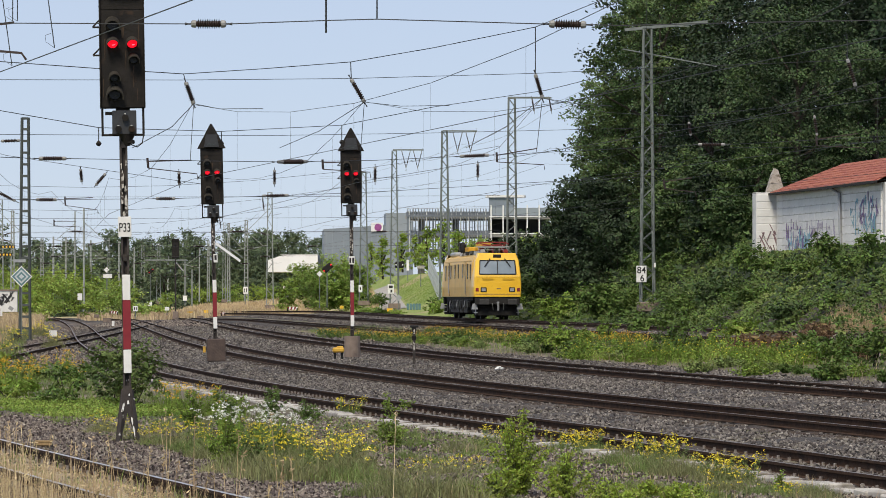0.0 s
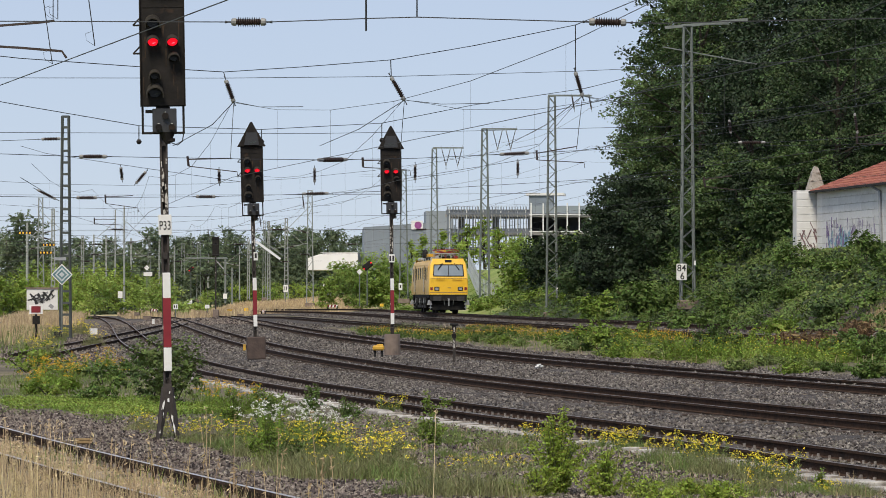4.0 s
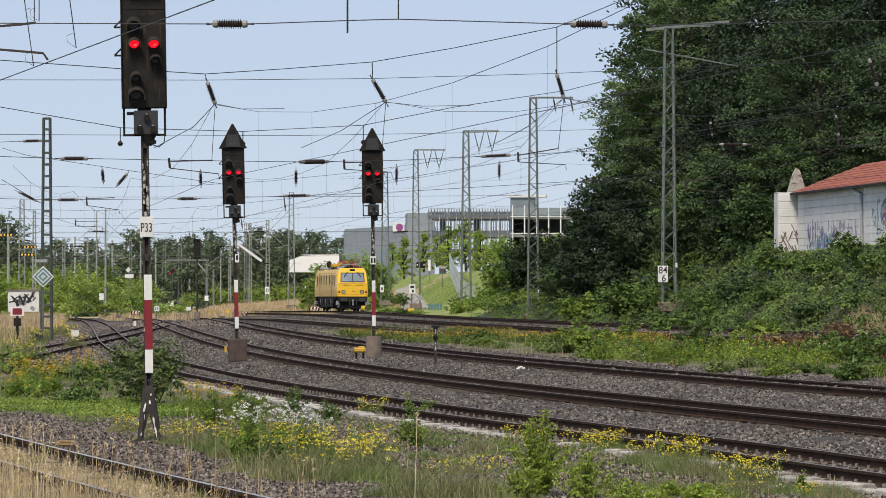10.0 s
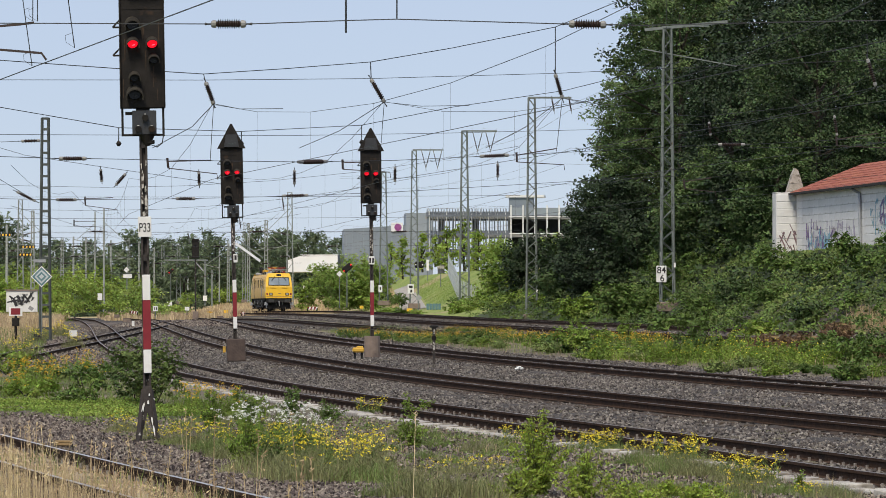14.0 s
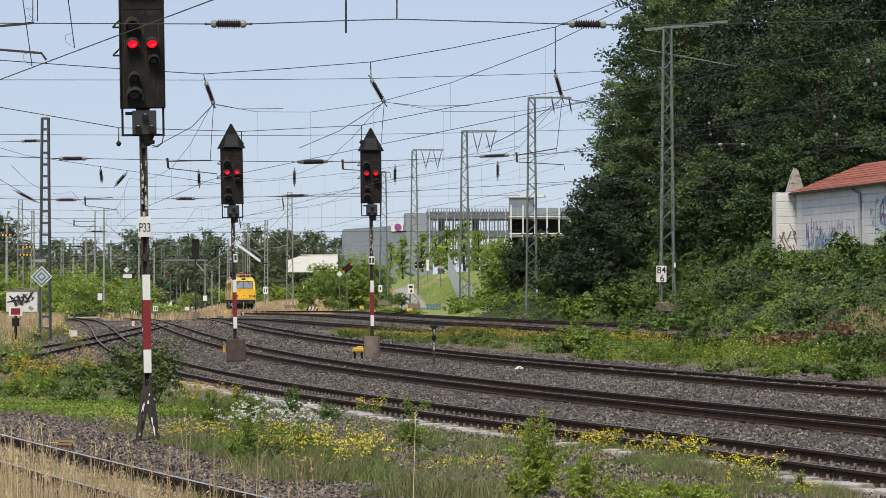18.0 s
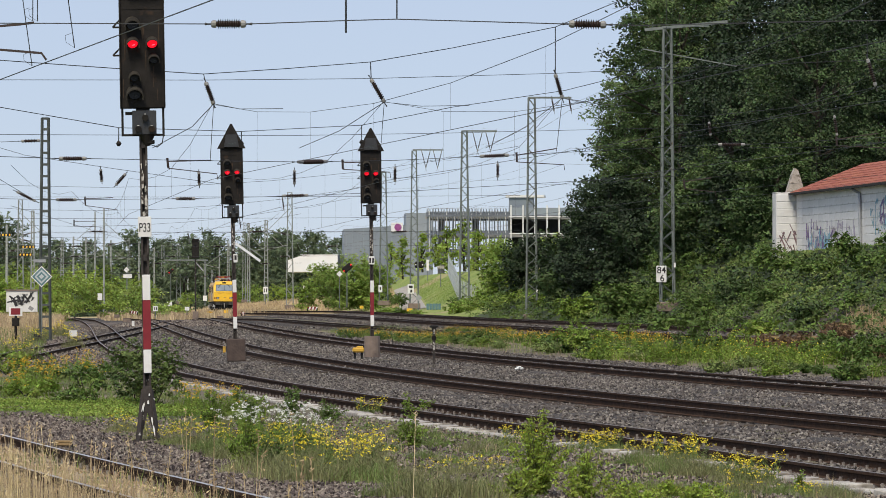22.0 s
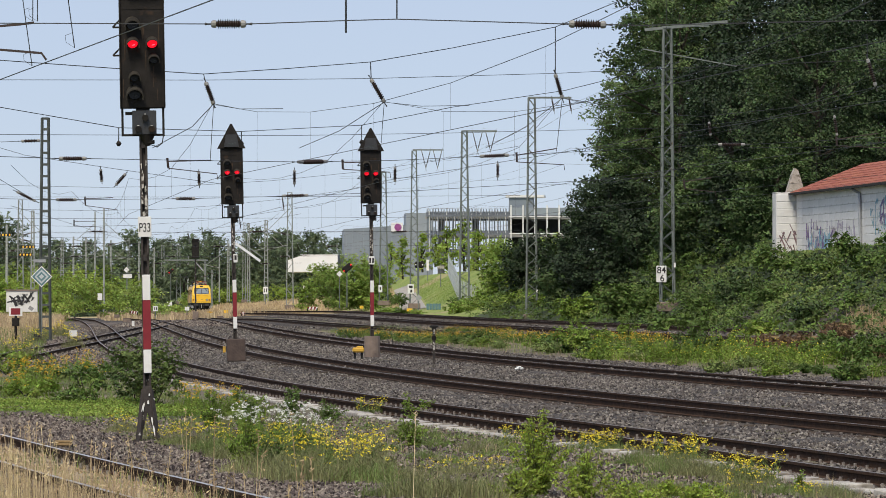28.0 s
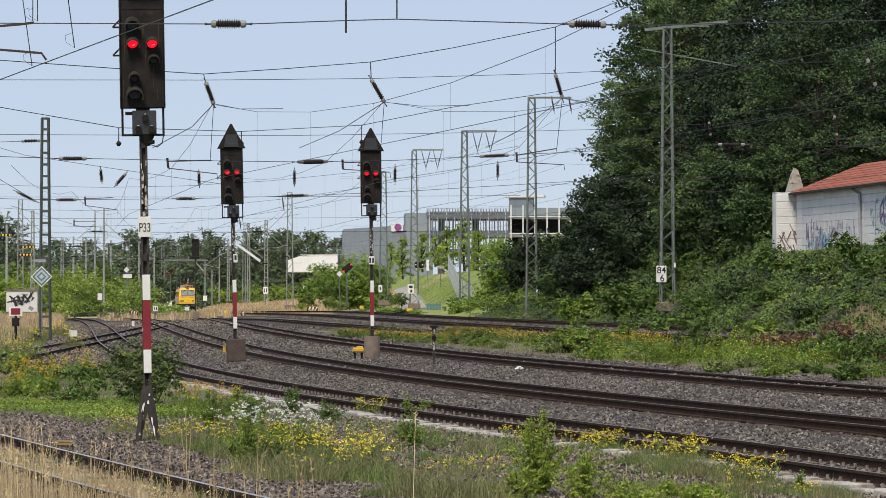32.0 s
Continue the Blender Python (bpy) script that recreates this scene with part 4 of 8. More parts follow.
pa.bar((-.7, -6.5, 4.5), (.6, -5.4, 4.7), .05).bar((.6, -6.5, 4.5), (-.7, -5.4, 4.7), .05)
pa.bar((-.72, -6.6, 4.6), (.7, -6.6, 4.6), .06)
part("pantograph_arms", pa, [PANTORED], pan)
ra = Soup()
for y in (-7.0, -4.9):
    ra.bar((-1.0, y, 4.5), (.92, y, 4.5), .035)
for x in (-1.0, -.4, .3, .92):
    ra.bar((x, -7.0, 4.05), (x, -7.0, 4.5), .03).bar((x, -7.0, 4.5), (x, -4.9, 4.5), .03)
ra.bar((-1.0, -7.0, 4.3), (.92, -7.0, 4.3), .03)
ra.bar((-1.0, -7.0, 4.05), (-.4, -7.0, 4.5), .025).bar((.92, -7.0, 4.05), (.3, -7.0, 4.5), .025)
part("pantograph_frame", ra, [GREYSTEEL], pan)
for x in (-.72, .12, .7):
    part("spring_drum", Soup().cone((x, -7.12, 4.2), (x, -6.7, 4.2), .14, .14, 14).cone((x, -7.14, 4.2), (x, -7.1, 4.2), .07, .07, 10), [(GREYSTEEL, BLACKSTEEL, PANTORED)[int(x > 0) + int(x > .5)]], pan)


def motions():
    """The railcar runs away from the platform along the upper track."""
    w = WAYS["upper"]
    rows = []
    for k in range(0, 65):
        t = k * .5
        y = 250.6 + 13.65 * t
        a, b = w.at(y + 3.05), w.at(y + 14.25)
        d = (b - a)
        c = (a + b) / 2
        rows.append((t, pose(c.x, c.y, c.z, math.degrees(math.atan2(d.z, d.y)), 0, math.degrees(math.atan2(-d.x, d.y)))))
    walk(car, rows)

# ---- leaves, grass and flowers: every blade and leaf is its own face ----


def leaf_faces(centers, size, rs, stretch=1.6, up=0.0, outward=None):
    """Pointed four-corner leaves at the centres, turned at random."""
    n = len(centers)
    c = np.asarray(centers)
    d = rs.normal(size=(n, 3))
    d[:, 2] += up
    if outward is not None:
        d = d * .7 + outward
    d /= np.linalg.norm(d, axis=1, keepdims=True) + 1e-9
    a = np.cross(d, rs.normal(size=(n, 3)))
    a /= np.linalg.norm(a, axis=1, keepdims=True) + 1e-9
    b = np.cross(d, a)
    s = (size * rs.uniform(.6, 1.3, (n, 1)))
    v = np.stack([c - a * s * stretch / 2, c + b * s / 2 - a * s * .1, c + a * s * stretch / 2, c - b * s / 2 - a * s * .1], 1)
    return v.reshape(-1, 3), np.arange(n * 4).reshape(n, 4)


def clump_points(rs, n, center, radii, fill=.45):
    d = rs.normal(size=(n, 3))
    d /= np.linalg.norm(d, axis=1, keepdims=True)
    r = (1 - fill * rs.uniform(0, 1, (n, 1)) ** 1.5)
    return np.asarray(center) + d * r * np.asarray(radii), d


def twig_faces(rs, p, out, per, size, reach=2.6, flat=.5, face=.0):
    """Leafy twigs at p pointing along out: flat drooping sprays of leaves each."""
    m = len(p)
    toward = out
    out = out + rs.normal(0, .35, out.shape)
    out /= np.linalg.norm(out, axis=1, keepdims=True) + 1e-9
    t = np.cross(out, np.array((0, 0, 1.0)) + rs.normal(0, .15, out.shape))
    t /= np.linalg.norm(t, axis=1, keepdims=True) + 1e-9
    nrm = np.cross(t, out)
    nrm *= np.sign(nrm[:, 2:3] + 1e-6)
    ln = size * reach * rs.uniform(.6, 1.35, (m, 1, 1))
    r, a = np.sqrt(rs.uniform(0, 1, (m, per, 1))), rs.uniform(0, 6.283, (m, per, 1))
    u, w = r * np.cos(a), r * np.sin(a)
    pos = p[:, None] + (out[:, None] * u + t[:, None] * w * .75 + nrm[:, None] * (-.3 * u * u - .2 * w * w + rs.normal(0, .12, u.shape))) * ln
    nn = np.repeat((nrm + toward * face)[:, None], per, 1).reshape(-1, 3)
    return leaf_faces(pos.reshape(-1, 3), size, rs, outward=nn * (1.0 / flat) * .6)


def crown_mesh(name, seed, clumps, per, size, mat):
    """Clumps (centre, radii) of leafy twigs joined into one crown."""
    rs = np.random.RandomState(seed)
    vs, fs, n = [], [], 0
    for c, r in clumps:
        k = max(4, int(per * (r[0] * r[1] + r[0] * r[2] + r[1] * r[2]) / 3 / 14))
        p, d = clump_points(rs, k, c, r, .6)
        p += rs.normal(0, .10 * min(r), p.shape)
        v, f = twig_faces(rs, p, d * .8 + np.array((0, 0, .25)), 14, size, face=1.3)
        vs.append(v)
        fs.append(f + n)
        n += len(v)
    return mesh_of(name, np.concatenate(vs), np.concatenate(fs), mat)


def wood_tree(at, h, width, seed, mat, label, boughs=200, per=150, size=.17, low=.06, spray=1.45, wide_at=.42, group="trees of the bank"):
    """A forest tree: forked trunk, limbs, and a lobed crown of drooping leafy boughs with gaps between them."""
    rs = np.random.RandomState(seed)
    ob = thing("tree", at, label, "tree", group)
    top = Vector((rs.uniform(-.3, .3), rs.uniform(-.3, .3), h * .8))
    part("trunk", Soup().cone((0, 0, -.5), top * .45, h * .02 + .04, h * .013 + .02, 9).cone(top * .45, top, h * .013 + .02, .04, 7), [BARK], ob)
    u = low + (1 - low) * (np.arange(boughs) + rs.uniform(0, 1, boughs)) / boughs
    ang = np.arange(boughs) * 2.39996 + rs.normal(0, .35, boughs)
    prof = np.where(u < wide_at, .62 + .38 * np.sin(u / wide_at * math.pi / 2), np.sqrt(np.clip(1 - ((u - wide_at) / (1.03 - wide_at)) ** 2, 0, 1)))
    lobe = np.array([1 + .42 * noise.noise(Vector((math.cos(a) * 1.5, math.sin(a) * 1.5, z * h / 2.6 + seed))) for a, z in zip(ang, u)])
    rad = width / 2 * prof * lobe * rs.uniform(.42, 1.0, boughs) ** .55
    c = np.stack([np.cos(ang) * rad, np.sin(ang) * rad, u * h * .97 + rs.normal(0, .25, boughs)], 1)
    c[:, :2] += np.array(top[:2]) * u[:, None]
    out = np.stack([np.cos(ang), np.sin(ang), -.15 + 1.1 * np.clip(u - .5, 0, 1) + rs.normal(0, .15, boughs)], 1)
    v, f = twig_faces(rs, c, out, per, size, spray / size * (.6 + .4 * min(1, width / 9)), .6, .35)
    tagged(part("crown", mesh_of("crown", v, f, mat), None, ob), kind="stuff")
    for k in range(6, boughs, max(9, boughs // 16)):
        part("limb", Soup().cone(top * float(min(.95, u[k] * .9)), c[k] * .96, .11, .03, 5), [BARK], ob)
    return ob


def tree(at, h, width, seed, mat, label, per=42, size=.30, bare=.12, group="trees of the bank"):
    rs = random.Random(seed)
    ob = thing("tree", at, label, "tree", group)
    tr = Soup()
    top = Vector((rs.uniform(-.4, .4), rs.uniform(-.4, .4), h * .62))
    tr.cone((0, 0, -.3), top * .5, h * .021 + .03, h * .013 + .02, 8).cone(top * .5, top, h * .013 + .02, .03, 7)
    part("trunk", tr, [BARK], ob)
    clumps = []
    for k in range(rs.randint(22, 28)):
        u = bare + (1 - bare) * (k + rs.random()) / 26
        wide = width / 2 * math.sin(math.pi * min(1, .18 + .78 * min(u, 1))) ** .7
        a = rs.uniform(0, 6.28)
        rad = wide * rs.uniform(.35, .8)
        r = rs.uniform(.16, .27) * width * (1.1 - .4 * min(u, 1))
        c = (math.cos(a) * rad, math.sin(a) * rad, min(u, .97) * h * .93)
        clumps.append((c, (r, r, r * rs.uniform(.6, .85))))
        if k % 4 == 1:
            part("limb", Soup().cone(top * min(u * .8, .95), c, .12, .03, 6), [BARK], ob)
    tagged(part("crown", crown_mesh("crown", seed, clumps, per, size, mat), None, ob), kind="stuff")
    return ob


def bush(at, w, h, seed, mat, label, size=.16, per=120, name="bush", group="", depth=None):
    rs = random.Random(seed)
    ob = thing(name, at, label, "bush", group)
    clumps = []
    for k in range(14):
        a, q = rs.uniform(0, 6.28), rs.uniform(.1, .75)
        r = rs.uniform(.22, .4)
        c = (math.cos(a) * q * w / 2, math.sin(a) * q * (depth or w) / 2, h * rs.uniform(.12, .78))
        clumps.append((c, (w * r * .7, (depth or w) * r * .7, h * r * .62)))
        if k < 3:
            part("stem", Soup().bar((0, 0, -.1), c, .03, n=5), [BARK], ob)
    tagged(part("foliage", crown_mesh("foliage", seed, clumps, per, size, mat), None, ob), kind="stuff")
    return ob


def blade_faces(base, height, width, rs, lean=.35, bend=.25):
    """Grass blades: two bent faces each."""
    n = len(base)
    a = rs.uniform(0, 6.28, n)
    side = np.stack([np.cos(a), np.sin(a), np.zeros(n)], 1)
    la = rs.uniform(0, 6.28, n)
    out = np.stack([np.cos(la), np.sin(la), np.zeros(n)], 1) * (rs.uniform(0, 1, n) * lean)[:, None]
    h = np.asarray(height).reshape(-1, 1) * np.ones((n, 1))
    w = np.asarray(width).reshape(-1, 1) * np.ones((n, 1))
    up = np.array((0, 0, 1.0))
    p1 = base + (up + out * .6) * h * .55
    p2 = base + (up * (1 - bend * rs.uniform(0, .6, (n, 1))) + out * 1.5) * h
    v = np.stack([base - side * w / 2, base + side * w / 2, p1 + side * w * .4, p1 - side * w * .4, p2], 1).reshape(-1, 3)
    o = np.arange(n)[:, None] * 5
    quads = (o + np.array([[0, 1, 2, 3]])).tolist()
    tris = (o + np.array([[3, 2, 4]])).tolist()
    return v, quads + tris


def on_land(x, y, lift=0.0):
    return np.stack([x, y, land(x, y) + lift], 1)


def strip_points(rs, n, y0, y1, x0, x1, power=1.0):
    """Points over a strip between two edge functions of y; power above 1 crowds them to the near end."""
    y = y0 + (y1 - y0) * rs.uniform(0, 1, n) ** power
    a = np.array([x0(v) for v in y])
    b = np.array([x1(v) for v in y])
    return a + (b - a) * rs.uniform(0, 1, n), y


def stuff(name, v, f, mat, label, category):
    return tagged(new(name, mesh_of(name, v, f, mat)), label, category, kind="stuff")


def patchy(x, y, size, lo):
    """True where a slow noise lies above lo."""
    return np.array([noise.noise(Vector((a / size, b / size, 3.1))) > lo for a, b in zip(x, y)])


def grass(name, seed, n, y0, y1, x0, x1, h, w, mat, label, power=1.0, lean=.4, patch=None, lift=0.0):
    rs = np.random.RandomState(seed)
    x, y = strip_points(rs, n, y0, y1, x0, x1, power)
    if patch:
        k = patchy(x, y, *patch)
        x, y = x[k], y[k]
    v, f = blade_faces(on_land(x, y, lift - .03), rs.uniform(h[0], h[1], len(x)), w, rs, lean)
    return stuff(name, v, f, mat, label, "grass")


# ---- stones lying loose on the ballast ----
def stones(seed, n, y0, y1, x0, x1, size, lift, mat, label, avoid=(), coarse=False):
    rs = np.random.RandomState(seed)
    x, y = strip_points(rs, n, y0, y1, x0, x1, 1.5)
    keep = np.ones(len(x), bool)
    for k in avoid:
        dx = np.abs(x - np.interp(y, WAYS[k].y, WAYS[k].x))
        keep &= (np.abs(dx - .75) > .12)
    x, y = x[keep], y[keep]
    m = len(x)
    r = rs.uniform(size[0], size[1], (m, 1))
    c = on_land(x, y, lift) + np.array((0, 0, 1)) * r * rs.uniform(-.1, .5, (m, 1))
    axes = rs.normal(size=(m, 3, 3))
    q, _ = np.linalg.qr(axes)
    if coarse:
        d = np.array([(1, 1, .8), (-1, -1, .8), (1, -1, -.8), (-1, 1, -.8)]) * .7
        f = np.array([(0, 2, 1), (0, 1, 3), (0, 3, 2), (1, 2, 3)])
    else:
        d = np.array([(1, 0, 0), (-1, 0, 0), (0, 1, 0), (0, -1, 0), (0, 0, .7), (0, 0, -.7)])
        f = np.array([(0, 2, 4), (2, 1, 4), (1, 3, 4), (3, 0, 4), (2, 0, 5), (1, 2, 5), (3, 1, 5), (0, 3, 5)])
    e = len(d)
    v = np.einsum("mij,kj->mki", q, d) * rs.uniform(.6, 1.25, (m, e, 1)) * r[:, None] + c[:, None]
    f = (np.arange(m)[:, None, None] * e + f[None]).reshape(-1, 3)
    return stuff("ballast_stones", v.reshape(-1, 3), f, mat, label, "ballast")


stones(5, 50000, 52, 118, lambda y: way_x["near"](y) - 1.5, lambda y: way_x["far"](y) + 2.5, (.026, .052), .025, STONE, "loose grey-brown ballast stones", ("near", "middle", "far"))
stones(14, 36000, 112, 195, lambda y: way_x["near"](y) - 1.5, lambda y: way_x["far"](y) + 2.5, (.03, .06), .02, STONE, "finer ballast by the signals", ("near", "middle", "far"), True)
stones(7, 16000, 180, 340, lambda y: way_x["near"](y) - 1.5, lambda y: way_x["far"](y) + 2.5, (.05, .09), .02, STONE, "coarse ballast farther along the tracks", ("near", "middle", "far"), True)
stones(8, 5000, 190, 330, lambda y: way_x["crossover"](y) - 3.5, lambda y: way_x["near"](y) - 1.5, (.05, .09), .03, STONE_BROWN, "brown gravel between the points", ("crossover",), True)
stones(12, 5000, 150, 215, lambda y: way_x["crossover"](y) - 5.5, lambda y: way_x["near"](y) - 1.5, (.035, .07), .05, STONE_BROWN, "brown gravel before the points", ("crossover",), True)
stones(13, 5000, 325, 400, lambda y: way_x["crossover"](y) - 4, lambda y: way_x["near"](y) + 12, (.06, .11), .05, STONE_BROWN, "brown gravel among the far points", ("crossover", "near", "middle"), True)
stones(6, 15000, 44, 80, lambda y: way_x["siding"](y) + .8, lambda y: way_x["siding"](y) + 3.8, (.016, .036), .055, STONE_BROWN, "loose brown gravel by the siding", (), True)
stones(15, 4500, 76, 98, lambda y: way_x["siding"](y) + .5, lambda y: way_x["siding"](y) + 3.4, (.02, .045), .055, STONE_BROWN, "loose brown gravel farther along the siding", (), True)
stones(11, 17000, 49, 84, lambda y: way_x["siding"](y) + 3.4, lambda y: way_x["near"](y) - 1.8, (.016, .038), .05, STONE_BROWN, "loose gravel under the verge weeds", (), True)

# concrete trough slabs beside the near track
trough = thing("cable_trough", (0, 0, 0), "row of pale concrete cable-trough slabs", "cable trough", kind="structure")
slab_me = Soup().box(0, 0, 0, .34, .47, .12, bevel=.02).mesh("slab", CONCRETE)
rs_ = random.Random(4)
yv = 49.0
while yv < 122:
    k = WAYS["near"].slope(yv)
    c = WAYS["near"].at(yv)
    ob = new("slab", slab_me)
    ob.parent = trough
    ob.matrix_basis = Matrix.Translation((c.x - 1.44 + rs_.uniform(-.02, .02), yv, float(land(c.x - 1.44, yv)) + (.045 if yv < 62 else .02 if yv < 72 else .02) + rs_.uniform(-.035, .02))) @ Matrix.Rotation(-math.atan(k) + rs_.uniform(-.04, .04), 4, "Z") @ Matrix.Rotation(rs_.uniform(-.05, .05), 4, "X")
    yv += .5

# ---- the weedy strip between siding and near track ----
S0 = lambda y: way_x["siding"](y) + 3.3
S1 = lambda y: way_x["near"](y) - 1.75
grass("verge_grass", 21, 9000, 50, 150, S0, S1, (.06, .2), .012, HERB, "patchy green verge grass", 1.6, patch=(1.2, .12))
grass("verge_straw", 22, 2600, 46, 74, S0, S1, (.15, .4), .007, STRAW, "dry straw among the weeds", 1.4, patch=(1.0, .15))
grass("siding_straw", 23, 5000, 40, 66, lambda y: way_x["siding"](y) - 3.4, lambda y: way_x["siding"](y) - .1, (.2, .55), .006, STRAW, "tall dry grass over the siding", 1.1, .35, patch=(.8, -.25))
grass("front_straw", 123, 2600, 40, 58, lambda y: way_x["siding"](y) - 3.6, lambda y: way_x["siding"](y) - .6, (.3, .8), .006, STRAW, "tall dry grass before the siding", 1.1, .3, patch=(.7, -.2))
grass("siding_green", 127, 1500, 48, 66, lambda y: way_x["siding"](y) - .6, lambda y: way_x["siding"](y) + .6, (.15, .4), .008, BLADE, "green grass between the siding rails", 1.0, .35, patch=(1.1, .1))
grass("gravel_grass", 24, 1500, 44, 70, lambda y: way_x["siding"](y) + .8, S0, (.05, .2), .01, BLADE, "sparse grass in gravel", 1.2, patch=(.8, .15))


def oat_stalks(name, seed, n, y0, y1, x0, x1, h, label):
    """Dry grass stalks, each with a soft drooping seed head."""
    rs = np.random.RandomState(seed)
    x, y = strip_points(rs, n, y0, y1, x0, x1)
    base = on_land(x, y, -.03)
    hh = rs.uniform(h[0], h[1], (n, 1))
    tip = base + np.concatenate([rs.normal(0, .10, (n, 2)) * hh, hh], 1)
    side = np.array((.0035, 0, 0))
    v = [np.stack([base - side, base + side, tip + side * .7, tip - side * .7], 1).reshape(-1, 3)]
    f = [np.arange(n * 4).reshape(n, 4)]
    m = 7
    t = rs.uniform(-.16, .04, (n, m, 1))
    p = tip[:, None] + np.concatenate([rs.normal(0, .012, (n, m, 2)), t], 2)
    lv, lf = leaf_faces(p.reshape(-1, 3), .016, rs, 4.0, 0, np.tile(np.array((.0, -.5, .0)), (n * m, 1)))
    return stuff(name, np.concatenate(v + [lv]), np.concatenate(f + [lf + n * 4]), STRAW, label, "grass")


oat_stalks("oat_stalks", 125, 170, 40, 58, lambda y: way_x["siding"](y) - 3.4, lambda y: way_x["siding"](y) - .3, (.45, .95), "dry oat stalks with soft heads over the siding")
oat_stalks("tall_oat_stalks", 128, 8, 42, 52, lambda y: way_x["siding"](y) - 1.0, lambda y: way_x["siding"](y) + 3.4, (.8, 1.3), "tall single oat stalks before the siding")


def herb_mesh(seed, n, spread, h, leafmat, bloom, per_head, leafs=52, head=.045, leaf_size=.017, bloom_size=.024, slim=6.0):
    """Leafy upright stems with flat flower heads: stems and leaves in one mesh, blooms in another."""
    rs = np.random.RandomState(seed)
    a, r = rs.uniform(0, 6.28, n), spread * np.sqrt(rs.uniform(0, 1, n))
    base = np.stack([np.cos(a) * r, np.sin(a) * r, np.zeros(n)], 1)
    hh = h * rs.uniform(.4, 1.1, n)
    tops = base + np.stack([rs.normal(0, .12, n) * hh, rs.normal(0, .12, n) * hh, hh], 1)
    side = np.array((.006, 0, 0))
    vs = [np.stack([base - side, base + side, tops + side * .6, tops - side * .6], 1).reshape(-1, 3)]
    fs = [np.arange(n * 4).reshape(n, 4)]
    u = rs.uniform(.05, .92, (n, leafs, 1))
    lp = base[:, None] * (1 - u) + tops[:, None] * u + rs.normal(0, 1, (n, leafs, 3)) * (leaf_size * 2.4 * (1.15 - u))
    v, f = leaf_faces(lp.reshape(-1, 3), leaf_size, rs, slim, .3)
    vs.append(v)
    fs.append(f + n * 4)
    green = mesh_of("herb_leaves", np.concatenate(vs), np.concatenate(fs), leafmat)
    blooms = None
    if bloom:
        hp = tops[:, None] + rs.normal(0, 1, (n, per_head, 3)) * np.array((head, head, head * .3))
        v, f = leaf_faces(hp.reshape(-1, 3), bloom_size, rs, 1.1, 1.6)
        blooms = mesh_of("herb_blooms", v, f, bloom)
    return green, blooms


def herb(at, seed, n, spread, h, leafmat, bloom, per_head, label, name="flowering_weed", group="flowering weeds", **kw):
    g, b = herb_mesh(seed, n, spread, h, leafmat, bloom, per_head, **kw)
    ob = thing(name, at, label, "weed", group)
    tagged(part("leafage", g, None, ob), kind="stuff")
    if b:
        tagged(part("bloom_mass", b, None, ob), kind="stuff")
    return ob


def spot(p, lift=-.02):
    return MARK((p[0], p[1], float(land(p[0], p[1])) + lift))


def ragwort_meshes(seed, spread, h, stems, tufts, leafmat, bloom, heads=3, florets=6, least=.45):
    """A ragwort clump: a dense base of fine upright leaves, thin branching stems and flat clusters of small flowers."""
    rs = np.random.RandomState(seed)

    def disc(n, r):
        a, q = rs.uniform(0, 6.283, n), r * np.sqrt(rs.uniform(0, 1, n))
        return np.stack([np.cos(a) * q, np.sin(a) * q, np.zeros(n)], 1)
    base = disc(tufts, spread)
    edge = np.linalg.norm(base, axis=1) / spread
    bv, bf = blade_faces(base, h * (1.0 - .5 * edge) * rs.uniform(.35, .95, tufts), .0095, rs, .5)
    sb = disc(stems, spread * .8)
    hh = h * rs.uniform(least, 1.08, stems)
    tops = sb * 1.25 + np.stack([rs.normal(0, .06, stems), rs.normal(0, .06, stems), hh], 1)
    side = np.array((.005, 0, 0))
    sv = np.stack([sb - side, sb + side, tops + side * .6, tops - side * .6], 1).reshape(-1, 3)
    sf = (np.arange(stems * 4).reshape(stems, 4) + len(bv)).tolist()
    u = rs.uniform(.1, .95, (stems, 22, 1))
    lp = sb[:, None] * (1 - u) + tops[:, None] * u + rs.normal(0, 1, (stems, 22, 3)) * .035 * (1.2 - u)
    lv, lf = leaf_faces(lp.reshape(-1, 3), .014, rs, 5.0, .2)
    green = mesh_of("herb_leaves", np.concatenate([bv, sv, lv]), bf + sf + (lf + len(bv) + len(sv)).tolist(), leafmat)
    hc = tops[:, None] + rs.normal(0, 1, (stems, heads, 3)) * np.array((.055, .055, .03))
    fp = hc[:, :, None] + rs.normal(0, 1, (stems, heads, florets, 3)) * np.array((.017, .017, .008))
    v, f = leaf_faces(fp.reshape(-1, 3), .019, rs, 1.15, 1.2)
    return green, mesh_of("herb_blooms", v, f, bloom)


def ragwort(at, seed, spread, h, stems, tufts, leafmat, bloom, label, group="flowering weeds", **kw):
    g, b = ragwort_meshes(seed, spread, h, stems, tufts, leafmat, bloom, **kw)
    ob = thing("flowering_weed", at, label, "weed", group)
    tagged(part("leafage", g, None, ob), kind="stuff")
    tagged(part("bloom_mass", b, None, ob), kind="stuff")
    return ob


